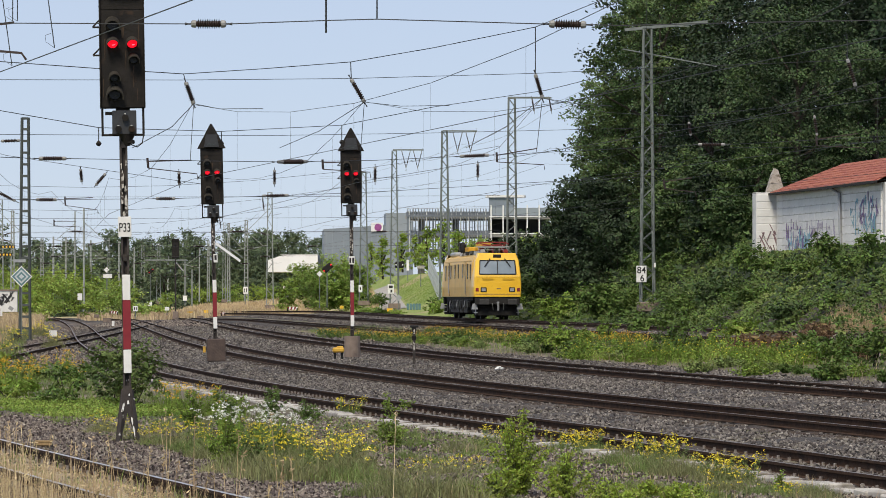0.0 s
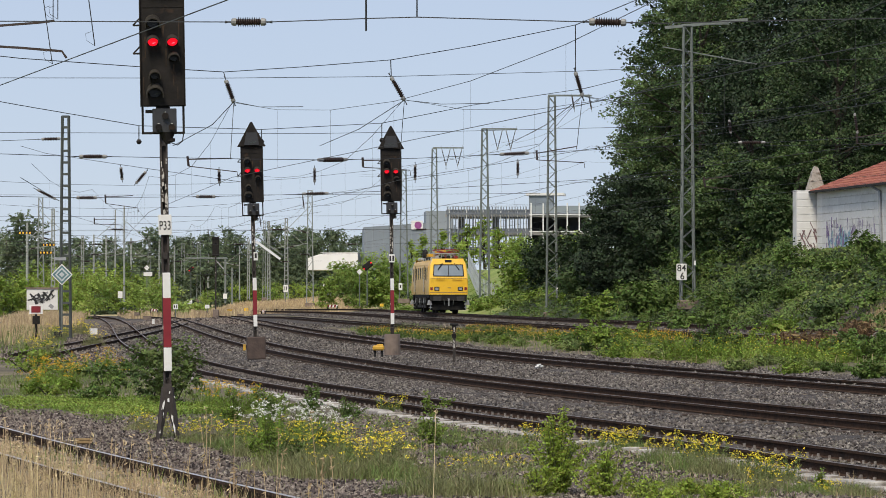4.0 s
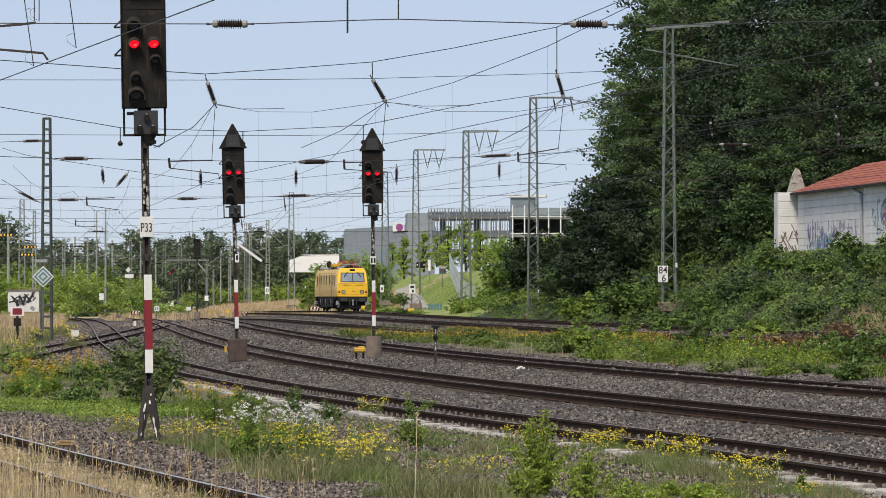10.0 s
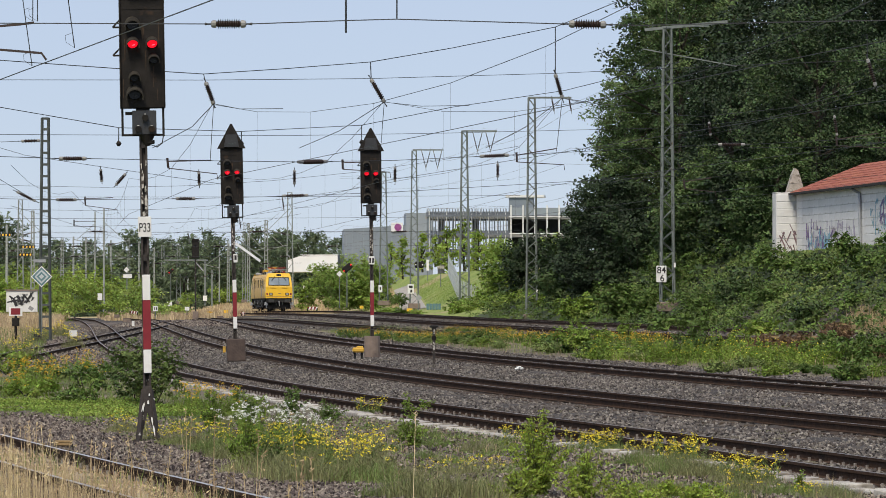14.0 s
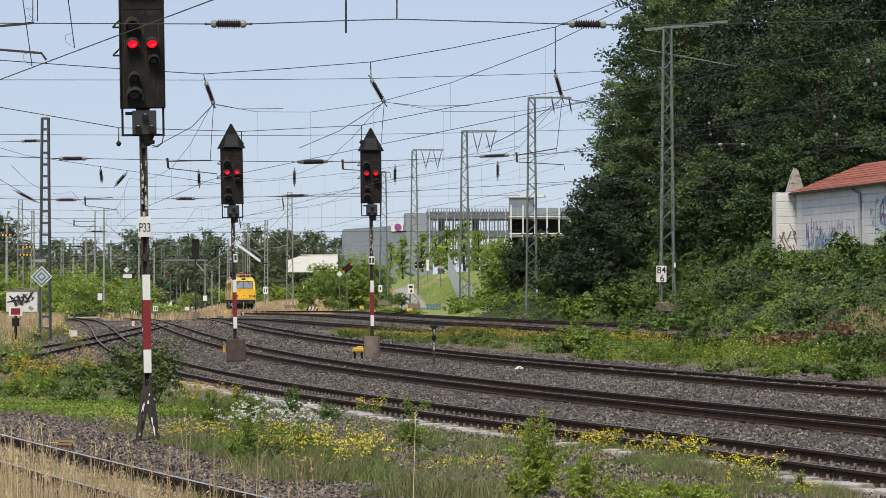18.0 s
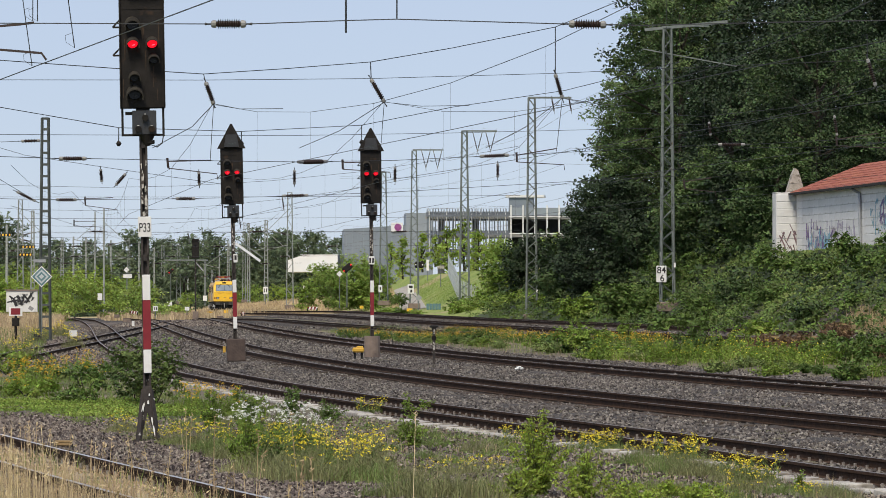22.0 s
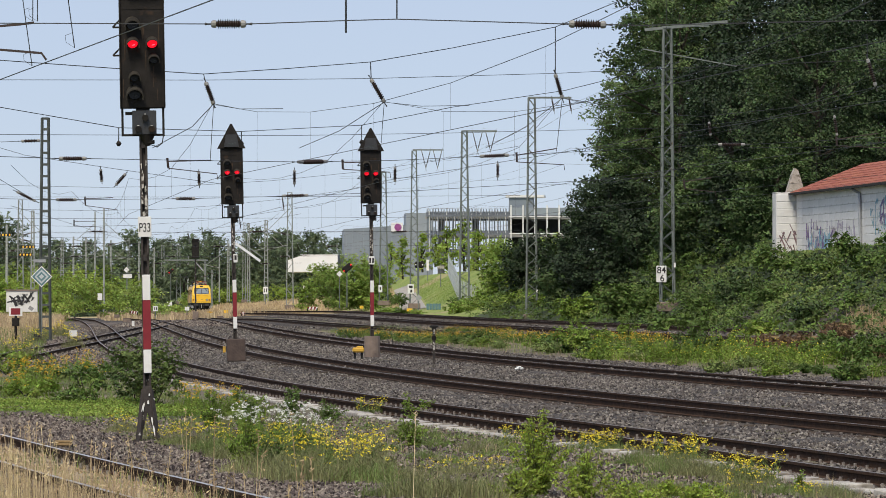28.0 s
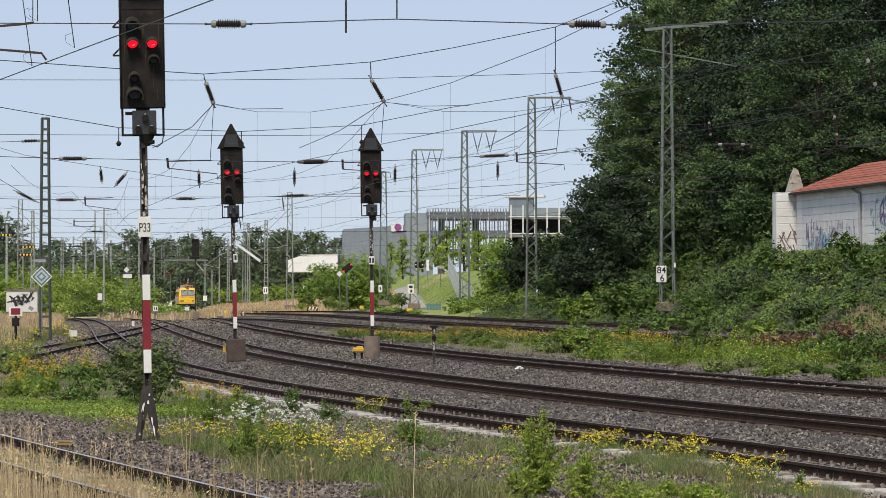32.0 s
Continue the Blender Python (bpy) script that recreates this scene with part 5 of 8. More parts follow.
rr = random.Random(8)
RAG = "clump of yellow ragwort on the gravel verge"
rag = [ragwort(spot((-1.55, 58.4)), 31, .42, .66, 20, 480, HERB, BLOOM_Y, RAG), ragwort(spot((-1.07, 60.2)), 32, .40, .62, 24, 400, HERB_GREY, BLOOM_Y, RAG),
       ragwort(spot((3.5, 61.0)), 33, .44, .48, 26, 330, HERB, BLOOM_Y, RAG, heads=4), ragwort(spot((.27, 57.5)), 34, .45, .30, 12, 280, HERB_GREY, BLOOM_Y, RAG, heads=2)]
for p, i, k in (((-5.89, 75.1), 1, .72), ((-5.6, 74.2), 3, .9), ((-4.16, 67.8), 1, .85), ((-3.75, 68.6), 3, 1.1), ((-4.6, 69.0), 1, .7), ((-2.15, 60.7), 0, .95), ((-2.45, 61.6), 1, .85), ((-1.85, 59.6), 1, 1.0), ((-1.25, 58.9), 0, .8), ((-1.9, 57.6), 3, 1.0),
                ((-1.55, 87.3), 2, .8), ((1.25, 70.0), 2, .72), ((1.6, 69.0), 2, .6), ((2.22, 66.8), 2, .72), ((2.6, 66.0), 2, .66), ((2.78, 66.4), 2, .8), ((3.04, 61.9), 1, .7), ((3.75, 60.8), 2, .85), ((4.2, 54.8), 2, .9), ((4.05, 56.2), 2, .75),
                ((3.95, 52.3), 3, .9), ((4.62, 50.9), 2, .5), ((.0, 57.9), 3, .8), ((.6, 58.9), 3, .8), ((.95, 59.8), 3, .7), ((-3.2, 64.8), 3, .9), ((-2.9, 63.4), 1, .7), ((-3.0, 72.5), 2, .62), ((-3.5, 75.5), 2, .6)):
    copy_thing(rag[i], spot(p) @ pose(0, 0, 0, 0, 0, rr.uniform(0, 360)) @ Matrix.Scale(k, 4))
UMB = "white-flowered umbel weeds on the verge"
u1 = ragwort(spot((-2.85, 64.0)), 41, .42, .9, 16, 260, LEAF_LIGHT, BLOOM_W, UMB, "white weeds", heads=4, florets=10, least=.8)
for p, k, a in (((-2.4, 63.6), .9, 80), ((-3.2, 64.4), .85, 190), ((-2.15, 63.0), .85, 140)):
    copy_thing(u1, spot(p) @ pose(0, 0, 0, 0, 0, a) @ Matrix.Scale(k, 4))
ORA = "orange-yellow flowering weeds in a clump"
o1 = ragwort(spot((-5.6, 89.6)), 42, .34, .66, 16, 300, LEAF_LIGHT, BLOOM_O, ORA, "orange weeds", heads=4, florets=8)
for p in ((-5.3, 90.4), (-12.00, 116.4), (-11.62, 124.4), (-10.91, 103.1), (-10.59, 109.3), (-4.59, 86.0), (-12.19, 138.8), (-11.3, 113.0), (-10.2, 118.4)):
    copy_thing(o1, spot(p) @ pose(0, 0, 0, 0, 0, rr.uniform(0, 360)) @ Matrix.Scale(1.0 if p[1] < 92 else rr.uniform(.9, 1.3), 4))
TUFT = "fine grey-green grass tuft on the gravel verge"


def tuft(at, seed, spread, h, n, mat, label=TUFT):
    rs = np.random.RandomState(seed)
    a, q = rs.uniform(0, 6.283, n), spread * np.sqrt(rs.uniform(0, 1, n))
    base = np.stack([np.cos(a) * q, np.sin(a) * q, np.zeros(n)], 1)
    v, f = blade_faces(base, h * (1.05 - .6 * q / spread) * rs.uniform(.45, 1.0, n), .0085, rs, .6)
    return thing("grass_tuft", at, label, "grass", "verge grass tufts", soup=mesh_of("grass_tuft", v, f, mat))


tf = [tuft(spot((.09, 51.0)), 301, .48, .52, 620, HERB_GREY), tuft(spot((-.3, 51.4)), 302, .42, .42, 520, HERB), tuft(spot((.5, 50.6)), 303, .45, .40, 460, BLADE, "green grass tuft on the gravel verge")]
for p, i, k in (((-1.9, 58.0), 0, 1.0), ((-1.6, 57.4), 1, 1.0), ((-1.1, 58.0), 0, .9), ((-.8, 57.2), 1, .9), ((-2.3, 60.0), 0, .9), ((-4.4, 68.4), 1, .9), ((-5.9, 74.6), 0, .8), ((-5.1, 70.6), 0, .7), ((-3.2, 62.9), 0, 1.0), ((-2.7, 62.2), 1, 1.1), ((2.9, 60.6), 1, 1.0), ((3.4, 58.6), 0, 1.0), ((3.8, 57.0), 1, .9),
                ((2.6, 52.2), 2, .9), ((3.1, 51.2), 2, 1.0), ((3.5, 50.6), 2, .9), ((2.2, 51.0), 2, .8), ((4.3, 51.6), 1, .8), ((-.7, 50.8), 1, 1.0), ((1.9, 58.0), 1, .8), ((.2, 61.5), 2, .7), ((-.3, 63.0), 1, .8), ((.7, 63.8), 2, .7), ((1.0, 66.5), 2, .6), ((-1.0, 66.0), 2, .9), ((-.2, 68.5), 1, .8), ((-1.4, 70.5), 2, .8), ((-1.9, 63.2), 2, .9), ((-2.6, 70.0), 2, 1.0), ((-4.0, 72.5), 2, .9), ((4.9, 50.2), 0, .7), ((-2.4, 55.8), 0, .7)):
    copy_thing(tf[i], spot(p) @ pose(0, 0, 0, 0, 0, rr.uniform(0, 360)) @ Matrix.Scale(k, 4))


def leafy_shrub(at, seed, h, spread, shoots, mat, label, size=.026, per=13, name="young_shrub", group="young shrubs"):
    """A young shrub: arching shoots set with small feathery leaf sprays."""
    rs = np.random.RandomState(seed)
    ob = thing(name, at, label, "shrub", group)
    pts, dirs = [], []
    for k in range(shoots):
        a, lean = rs.uniform(0, 6.283), rs.uniform(.15, 1.0) * spread
        ht = h * (1.05 - .55 * lean / spread) * rs.uniform(.75, 1.05)
        way = [Vector((math.cos(a) * lean * t ** 1.3, math.sin(a) * lean * t ** 1.3, ht * t)) for t in (0, .25, .5, .75, 1)]
        part("stem", Soup().tube(way, .006, 3), [BARK_GREEN], ob)
        for t in np.arange(.14, 1.0, .065 / max(.5, h)):
            i = min(3, int(t * 4))
            p = way[i].lerp(way[i + 1], t * 4 - i)
            b = rs.uniform(0, 6.283)
            d = np.array((math.cos(b), math.sin(b), .25))
            pts.append(np.array(p) + d * .09 * (1.2 - t))
            dirs.append(d)
    v, f = twig_faces(rs, np.array(pts), np.array(dirs), per, size, 2.4, .7, .8)
    tagged(part("leafage", mesh_of("leafage", v, f, mat), None, ob), kind="stuff")
    return ob


for p, i, c in (((-2.1, 55.6), 0, 1.1), ((-1.7, 55.0), 0, 1.3), ((-1.05, 54.8), 1, 1.25), ((-2.55, 57.6), 0, 1.3), ((-.25, 50.6), 0, 1.25), ((.3, 50.2), 0, 1.3), ((.62, 50.9), 1, 1.2), ((-3.6, 65.6), 1, 1.2), ((-3.0, 62.4), 0, 1.25), ((-2.3, 62.8), 1, 1.3), ((3.6, 56.6), 0, 1.1), ((3.2, 57.6), 1, 1.1), ((4.0, 55.0), 0, 1.0)):
    copy_thing(tf[i], spot(p) @ pose(0, 0, 0, 0, 0, rr.uniform(0, 360)) @ Matrix.Scale(c, 4))
for p, i, c in (((-1.15, 55.6), 1, 1.1), ((-3.4, 63.6), 0, .85)):
    copy_thing(rag[i], spot(p) @ pose(0, 0, 0, 0, 0, rr.uniform(0, 360)) @ Matrix.Scale(c, 4))
for i, (p, h, w) in enumerate((((-2.85, 59.2), .85, .3), ((-2.55, 58.4), .7, .3), ((-2.95, 60.6), .8, .35), ((-2.2, 61.4), .75, .3), ((-2.7, 64.8), .6, .4), ((-3.3, 68.8), .7, .4), ((-4.4, 78.0), .9, .5), ((-3.7, 76.5), .8, .45))):
    leafy_shrub(spot(p), 360 + i, h, w, 13, (LEAF_LIGHT, LEAF_MID)[i % 2], "upright leafy green weeds on the verge", .028, 12, "leafy_weed", "leafy weeds")
rk = random.Random(29)
k = 0
while k < 74:
    y = 48.5 + 34 * rk.random() ** 1.5
    x = S0(y) - .3 + (S1(y) - S0(y)) * rk.random()
    if noise.noise(Vector((x / 1.3, y / 2.6, 5.0))) > -.12:
        copy_thing(tf[rk.choice((0, 1, 1, 2, 2))], spot((x, y)) @ pose(0, 0, 0, 0, 0, rk.uniform(0, 360)) @ Matrix.Scale(rk.uniform(.35, .85), 4))
        k += 1
SAP = "leafy yellow-green young shrub in the verge"
leafy_shrub(spot((1.18, 51.0)), 43, 1.28, .48, 24, LEAF_YOUNG, SAP)
leafy_shrub(spot((1.72, 50.4)), 44, .72, .55, 20, LEAF_YOUNG, SAP)
leafy_shrub(spot((.92, 50.2)), 45, .5, .4, 14, LEAF_YOUNG, SAP)
leafy_shrub(spot((2.2, 50.0)), 46, .42, .45, 14, LEAF_YOUNG, SAP)
leafy_shrub(spot((-.52, 67.9)), 47, .72, .32, 14, LEAF_LIGHT, "small leafy green shrub on the verge")
leafy_shrub(spot((-.62, 84.0)), 48, .95, .5, 4, LEAF_LIGHT, "thin arching sapling beside the cable trough", .04, 7)
leafy_shrub(spot((4.58, 52.0)), 49, .42, .16, 5, LEAF_LIGHT, "thin leafy sapling on the verge", .03, 7)
for i, (p, h, w) in enumerate((((2.8, 50.6), .3, .4), ((3.3, 50.0), .3, .45), ((3.0, 49.2), .34, .4), ((-3.1, 83.0), .8, .5), ((-3.9, 84.5), .75, .5), ((-2.3, 82.0), .6, .4), ((-4.4, 88.0), .7, .4), ((-2.75, 67.6), .55, .4), ((-2.2, 65.6), .5, .35), ((2.4, 49.0), .3, .4))):
    leafy_shrub(spot(p), 320 + i, h, w, 14, (LEAF_LIGHT, LEAF_MID)[i % 2] if p[1] > 60 else LEAF_YOUNG, "low leafy weeds on the verge", .03, 11, "leafy_weed", "leafy weeds")

# flowering weeds by the points
for p in ((-25.33, 267.3, -0.17), (-22.97, 248.9, -0.34), (-21.24, 212.3, -0.36), (-19.10, 180.4, -0.35), (-16.80, 164.0, -0.29), (-17.68, 195.1, -0.30), (-22.65, 232.8, -0.30)):
    copy_thing(rag[1], spot(p) @ pose(0, 0, 0, 0, 0, rr.uniform(0, 360)) @ Matrix.Scale(rr.uniform(1.2, 1.7), 4))
# rusty dock stalks along the verge
dk = herb(spot((11.16, 126.6, 0.17)), 47, 30, .9, .9, RUSTY, None, 0, "rust-brown dock stalks on the verge", "dock_plant", "dock plants", leafs=22, leaf_size=.06)
for p in ((12.08, 141.5, 0.37), (13.06, 141.5, 0.43), (13.21, 124.4, 0.35), (10.67, 133.6, 0.20), (15.13, 156.9, 0.70), (9.87, 240.6, 1.15)):
    copy_thing(dk, spot(p) @ pose(0, 0, 0, 0, 0, rr.uniform(0, 360)) @ Matrix.Scale(rr.uniform(.6, 1.0), 4))
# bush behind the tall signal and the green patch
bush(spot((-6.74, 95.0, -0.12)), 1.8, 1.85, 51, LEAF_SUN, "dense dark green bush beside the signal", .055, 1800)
bush(spot((-7.42, 97.5, -0.10)), 1.5, 1.1, 52, BRAMBLE, "low green bush beside the signal", .055, 1500)
for i, (p, w, h) in enumerate((((-9.61, 109.3, -0.17), 2.0, .9), ((-11.97, 124.4, -0.13), 2.2, 1.0), ((-13.89, 131.2, -0.12), 2.2, 1.0), ((-9.90, 120.3, -0.12), 1.6, .8), ((-10.65, 138.8, -0.17), 2.0, 1.0), ((-10.06, 100.2, -0.16), 1.8, .6), ((-8.61, 95.0, -0.16), 1.8, .5))):
    bush(spot(p), w, h, 60 + i, (LEAF_MID, HERB, LEAF_LIGHT)[i % 3], "low green weeds beside the points", .06, 800, group="low weeds")
def ground_cover(name, seed, n, y0, y1, x0, x1, size, high, mat, label):
    rs = np.random.RandomState(seed)
    x, y = strip_points(rs, n, y0, y1, x0, x1)
    k = patchy(x, y, 2.5, -.2)
    x, y = x[k], y[k]
    p = on_land(x, y, .02)
    p[:, 2] += rs.uniform(0, 1, len(x)) * high
    v, f = leaf_faces(p, size, rs, 1.5, 1.2)
    return stuff(name, v, f, mat, label, "ground cover")


ground_cover("clover_carpet", 141, 26000, 84, 97, lambda y: way_x["siding"](y) + 2.4, lambda y: way_x["near"](y) - 4.5, .036, .12, LEAF_LIGHT, "bright green creeping ground cover")
ground_cover("siding_litter", 143, 6000, 44, 70, lambda y: way_x["siding"](y) - .9, lambda y: way_x["siding"](y) + .8, .03, .03, STRAW, "dry straw lying in the siding")
ground_cover("low_verge_herbs", 142, 12000, 52, 84, S0, S1, .035, .08, HERB, "low mixed herbs on gravel")
grass("green_patch", 25, 12000, 84, 125, lambda y: way_x["siding"](y) + 1.2, lambda y: way_x["near"](y) - 3.2, (.06, .22), .016, HERB, "green low weeds", 1.2, .8)

# ---- verge between the running tracks and the upper tracks ----
V0 = lambda y: way_x["far"](y) + 2.2
V1 = lambda y: way_x["weedy"](max(y, 92)) + 1.9
grass("upper_verge_grass", 26, 26000, 84, 260, lambda y: V0(y) + .5, V1, (.10, .38), .014, HERB, "green and yellow verge weeds", 1.5, .6, patch=(1.8, -.15))
grass("upper_verge_straw", 27, 6000, 84, 240, V0, V1, (.2, .5), .015, STRAW, "dry grass on the verge", 1.5, .5, patch=(4, .1))
ORB = "low orange-flowering weeds along the verge"
ob1 = herb(spot((-1.22, 200.5, 0.18)), 45, 60, 1.3, .45, LEAF_MID, BLOOM_O, 12, ORB, group="orange verge weeds", leafs=46, head=.16, leaf_size=.045, bloom_size=.036, slim=2.0)
for p in ((-0.39, 200.5, 0.13), (0.70, 195.1, 0.13), (1.76, 192.5, 0.16), (2.79, 189.9, 0.14), (3.65, 180.4, 0.15), (4.40, 180.4, 0.10), (5.02, 176.0, 0.11), (1.09, 218.7, 0.17), (2.82, 212.3, 0.17), (6.88, 167.8, 0.21), (7.64, 164.0, 0.21), (8.36, 160.4, 0.26), (-2.47, 212.3, 0.17), (-4.50, 225.5, 0.16), (7.71, 176.0, 0.35), (8.71, 171.8, 0.33)):
    copy_thing(ob1, spot(p) @ pose(0, 0, 0, 0, 0, rr.uniform(0, 360)) @ Matrix.Scale(rr.uniform(.7, 1.1), 4))
yb1 = herb(spot((9.04, 128.9, 0.10)), 46, 50, 1.2, .7, LEAF_LIGHT, BLOOM_Y, 4, "yellow-green flowering weeds along the verge", group="yellow verge weeds", leafs=60, leaf_size=.042, bloom_size=.026, slim=2.2)
for p in ((8.47, 131.2, 0.15), (9.75, 126.6, 0.10), (10.28, 124.4, 0.09), (10.60, 120.3, 0.08), (10.31, 138.8, 0.22), (11.25, 136.2, 0.26), (9.72, 144.3, 0.27), (7.89, 133.6, 0.20), (11.71, 128.9, 0.28), (5.80, 141.5, 0.08), (6.46, 138.8, 0.08), (7.04, 138.8, 0.12)):
    copy_thing(yb1, spot(p) @ pose(0, 0, 0, 0, 0, rr.uniform(0, 360)) @ Matrix.Scale(rr.uniform(.7, 1.1), 4))
for i, (p, w, h, m) in enumerate((((8.30, 133.6, 0.05), 2.1, 1.6, LEAF_MID), ((5.23, 153.6, 0.14), 2.0, 1.2, LEAF_LIGHT), ((4.36, 160.4, 0.17), 1.4, .7, LEAF_MID), ((5.87, 153.6, 0.14), 1.2, 1.1, LEAF_LIGHT), ((11.83, 124.4, 0.01), 2.2, 1.0, LEAF_MID),
                                  ((12.43, 120.3, 0.05), 2.2, 1.0, LEAF_MID), ((12.84, 116.4, 0.03), 2.0, 1.3, LEAF_MID), ((11.16, 126.6, 0.05), 1.6, .9, LEAF_LIGHT), ((1.56, 185.1, 0.20), 1.5, .7, LEAF_MID), ((7.76, 171.8, 0.54), 1.2, .9, LEAF_LIGHT))):
    bush(spot(p), w, h, 80 + i, m, "green bramble bush on the verge", .06, 1500, group="verge bushes")

vw = [leafy_shrub(spot((10.6, 106)), 341, .62, .7, 30, LEAF_MID, "leafy green weeds along the ballast edge", .06, 7, "leafy_weed", "verge leafy weeds"), leafy_shrub(spot((9.2, 113)), 342, .5, .75, 26, LEAF_LIGHT, "leafy green weeds along the ballast edge", .055, 7, "leafy_weed", "verge leafy weeds"),
      leafy_shrub(spot((8.0, 119)), 343, .42, .8, 26, HERB, "leafy green weeds along the ballast edge", .055, 7, "leafy_weed", "verge leafy weeds")]
rv = random.Random(61)
for k in range(46):
    y = 100 + 100 * (k / 46) ** 1.25
    x = V0(y) + .35 + rv.random() ** 1.6 * 3.2
    copy_thing(vw[rv.choice((0, 1, 2, 2))], spot((x, y)) @ pose(0, 0, 0, 0, 0, rv.uniform(0, 360)) @ Matrix.Scale(rv.uniform(.45, 1.15), 4))

# ---- the overgrown bank ----
for i, (p, w, h, m) in enumerate((((12.45, 218.7, 3.08), 4.0, 3.0, LEAF_MID), ((11.09, 218.7, 2.47), 3.4, 2.2, LEAF_MID), ((12.67, 200.5, 2.32), 3.0, 1.6, LEAF_MID), ((14.22, 195.1, 2.46), 3.2, 1.5, LEAF_WOOD), ((15.28, 185.1, 2.58), 3.4, .9, LEAF_MID), ((15.86, 171.8, 2.21), 3.0, .8, LEAF_WOOD), ((17.12, 167.8, 1.98), 2.6, .6, LEAF_MID), ((10.70, 195.1, 1.70), 2.6, 1.0, LEAF_MID), ((13.24, 171.8, 1.49), 2.6, .9, LEAF_LIGHT))):
    bush(MARK((p[0], p[1], float(land(p[0], p[1])) - .1)), w, h, 150 + i, m, "green shrub among the bank brambles", .09, 800, group="bank shrubs")
stones(9, 15000, 112, 400, lambda y: way_x["through"](y) - 2.2, lambda y: way_x["upper"](y) + 2.0, (.05, .10), .04, STONE, "coarse ballast of the upper tracks", ("through", "upper"), True)
stones(10, 4000, 105, 300, lambda y: way_x["weedy"](y) - 1.5, lambda y: way_x["weedy"](y) + 1.7, (.05, .09), .02, STONE, "coarse ballast of the weedy track", ("weedy",), True)

def bank_leaves(name, seed, n, y0, y1, q0, q1, size, mat, label, high, rise=0.0, patch=None):
    """Scrambling bramble sprays over the bank, heaped in uneven mounds."""
    rs = np.random.RandomState(seed)
    x, y = strip_points(rs, n // 12, y0, y1, lambda v: float(line_x(v)) + q0, lambda v: float(line_x(v)) + q1, 1.6)
    if patch:
        k = patchy(x, y, *patch)
        x, y = x[k], y[k]
    lump = np.array([max(0.0, noise.noise(Vector((a / 2.6, b / 5.0, 1.0))) * 1.5 + noise.noise(Vector((a / .9, b / 1.7, 7.0))) * .7 + .2) for a, b in zip(x, y)])
    p = on_land(x, y, .08 + rise)
    low = np.where((x > .083 * y) & (y > 165) & (y < 215), .3, 1.0)  # kept low beside the house
    p[:, 2] += lump * high * 1.3 * rs.uniform(.45, 1.0, len(x)) * low
    a = rs.uniform(0, 6.283, len(x))
    out = np.stack([np.cos(a), np.sin(a) - .5, np.full(len(x), .15)], 1)
    v, f = twig_faces(rs, p, out, 12, size, 2.9, .55, .5)
    return stuff(name, v, f, mat, label, "brambles")


bank_leaves("bank_brambles", 91, 130000, 110, 300, 27.9, 36.5, .092, BRAMBLE, "dense brambles and ivy on the bank", 1.0)
bank_leaves("bank_nettles", 92, 52000, 110, 300, 27.1, 35, .09, LEAF_MID, "lighter nettles on the bank", 1.0, .12, (3.0, -.05))
bank_leaves("bank_pale_shoots", 94, 20000, 110, 290, 27.3, 34, .10, HERB, "pale grey-green shoots among the brambles", .9, .2, (2.0, .12))
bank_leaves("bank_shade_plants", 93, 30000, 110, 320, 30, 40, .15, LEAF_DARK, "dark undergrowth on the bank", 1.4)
bank_leaves("bank_sunlit_brambles", 95, 60000, 108, 215, 27.9, 34.5, .085, LEAF_SUN, "bramble shoots with sunlight put into the leaf colour", .95, .14, (1.6, -.1))
grass("bank_straw", 28, 1900, 151, 164, lambda y: float(line_x(y)) + 28.2, lambda y: float(line_x(y)) + 29.0, (.55, 1.0), .012, STRAW, "tall dry grass on the bank", 1, .2)

# ---- the wood ----
LAB = "tall dark-green broadleaf tree on the bank"
LIT = "lighter green broadleaf tree on the bank"
big_tree = wood_tree(MARK((15.2, 258, 4.5)), 18.6, 10.2, 11, LEAF_BANK, LAB, 250, 220, .12, .04, 1.2, .30)
# back and inner trees carry the shade in their leaf colour
back_tree = wood_tree(MARK((26.0, 258, 4.8)), 21.5, 13, 12, LEAF_DEEP_SHADE, LAB, 260, 120, .20, .03, 1.8)
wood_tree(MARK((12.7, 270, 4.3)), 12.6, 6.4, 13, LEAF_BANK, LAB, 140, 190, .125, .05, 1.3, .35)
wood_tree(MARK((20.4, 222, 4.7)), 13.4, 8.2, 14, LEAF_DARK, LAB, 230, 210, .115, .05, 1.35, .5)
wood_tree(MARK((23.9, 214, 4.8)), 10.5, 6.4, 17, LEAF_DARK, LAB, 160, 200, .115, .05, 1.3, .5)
wood_tree(MARK((10.1, 248, 2.6)), 6.7, 6.4, 15, LEAF_DEEP_SHADE, "round dark-leaved tree at the wood's edge", 200, 200, .11, .0, .95, .35)
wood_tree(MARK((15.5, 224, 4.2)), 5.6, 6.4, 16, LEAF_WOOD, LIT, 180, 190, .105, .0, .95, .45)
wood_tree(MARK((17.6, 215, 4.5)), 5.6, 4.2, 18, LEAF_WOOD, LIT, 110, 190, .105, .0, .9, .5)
wood_tree(MARK((17.0, 238, 4.5)), 12.0, 7.0, 19, LEAF_DEEP_SHADE, LAB, 180, 170, .13, .0)
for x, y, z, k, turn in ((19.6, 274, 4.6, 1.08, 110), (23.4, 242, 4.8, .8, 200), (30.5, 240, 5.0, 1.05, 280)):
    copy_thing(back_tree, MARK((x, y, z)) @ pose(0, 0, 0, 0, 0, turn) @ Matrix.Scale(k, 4))
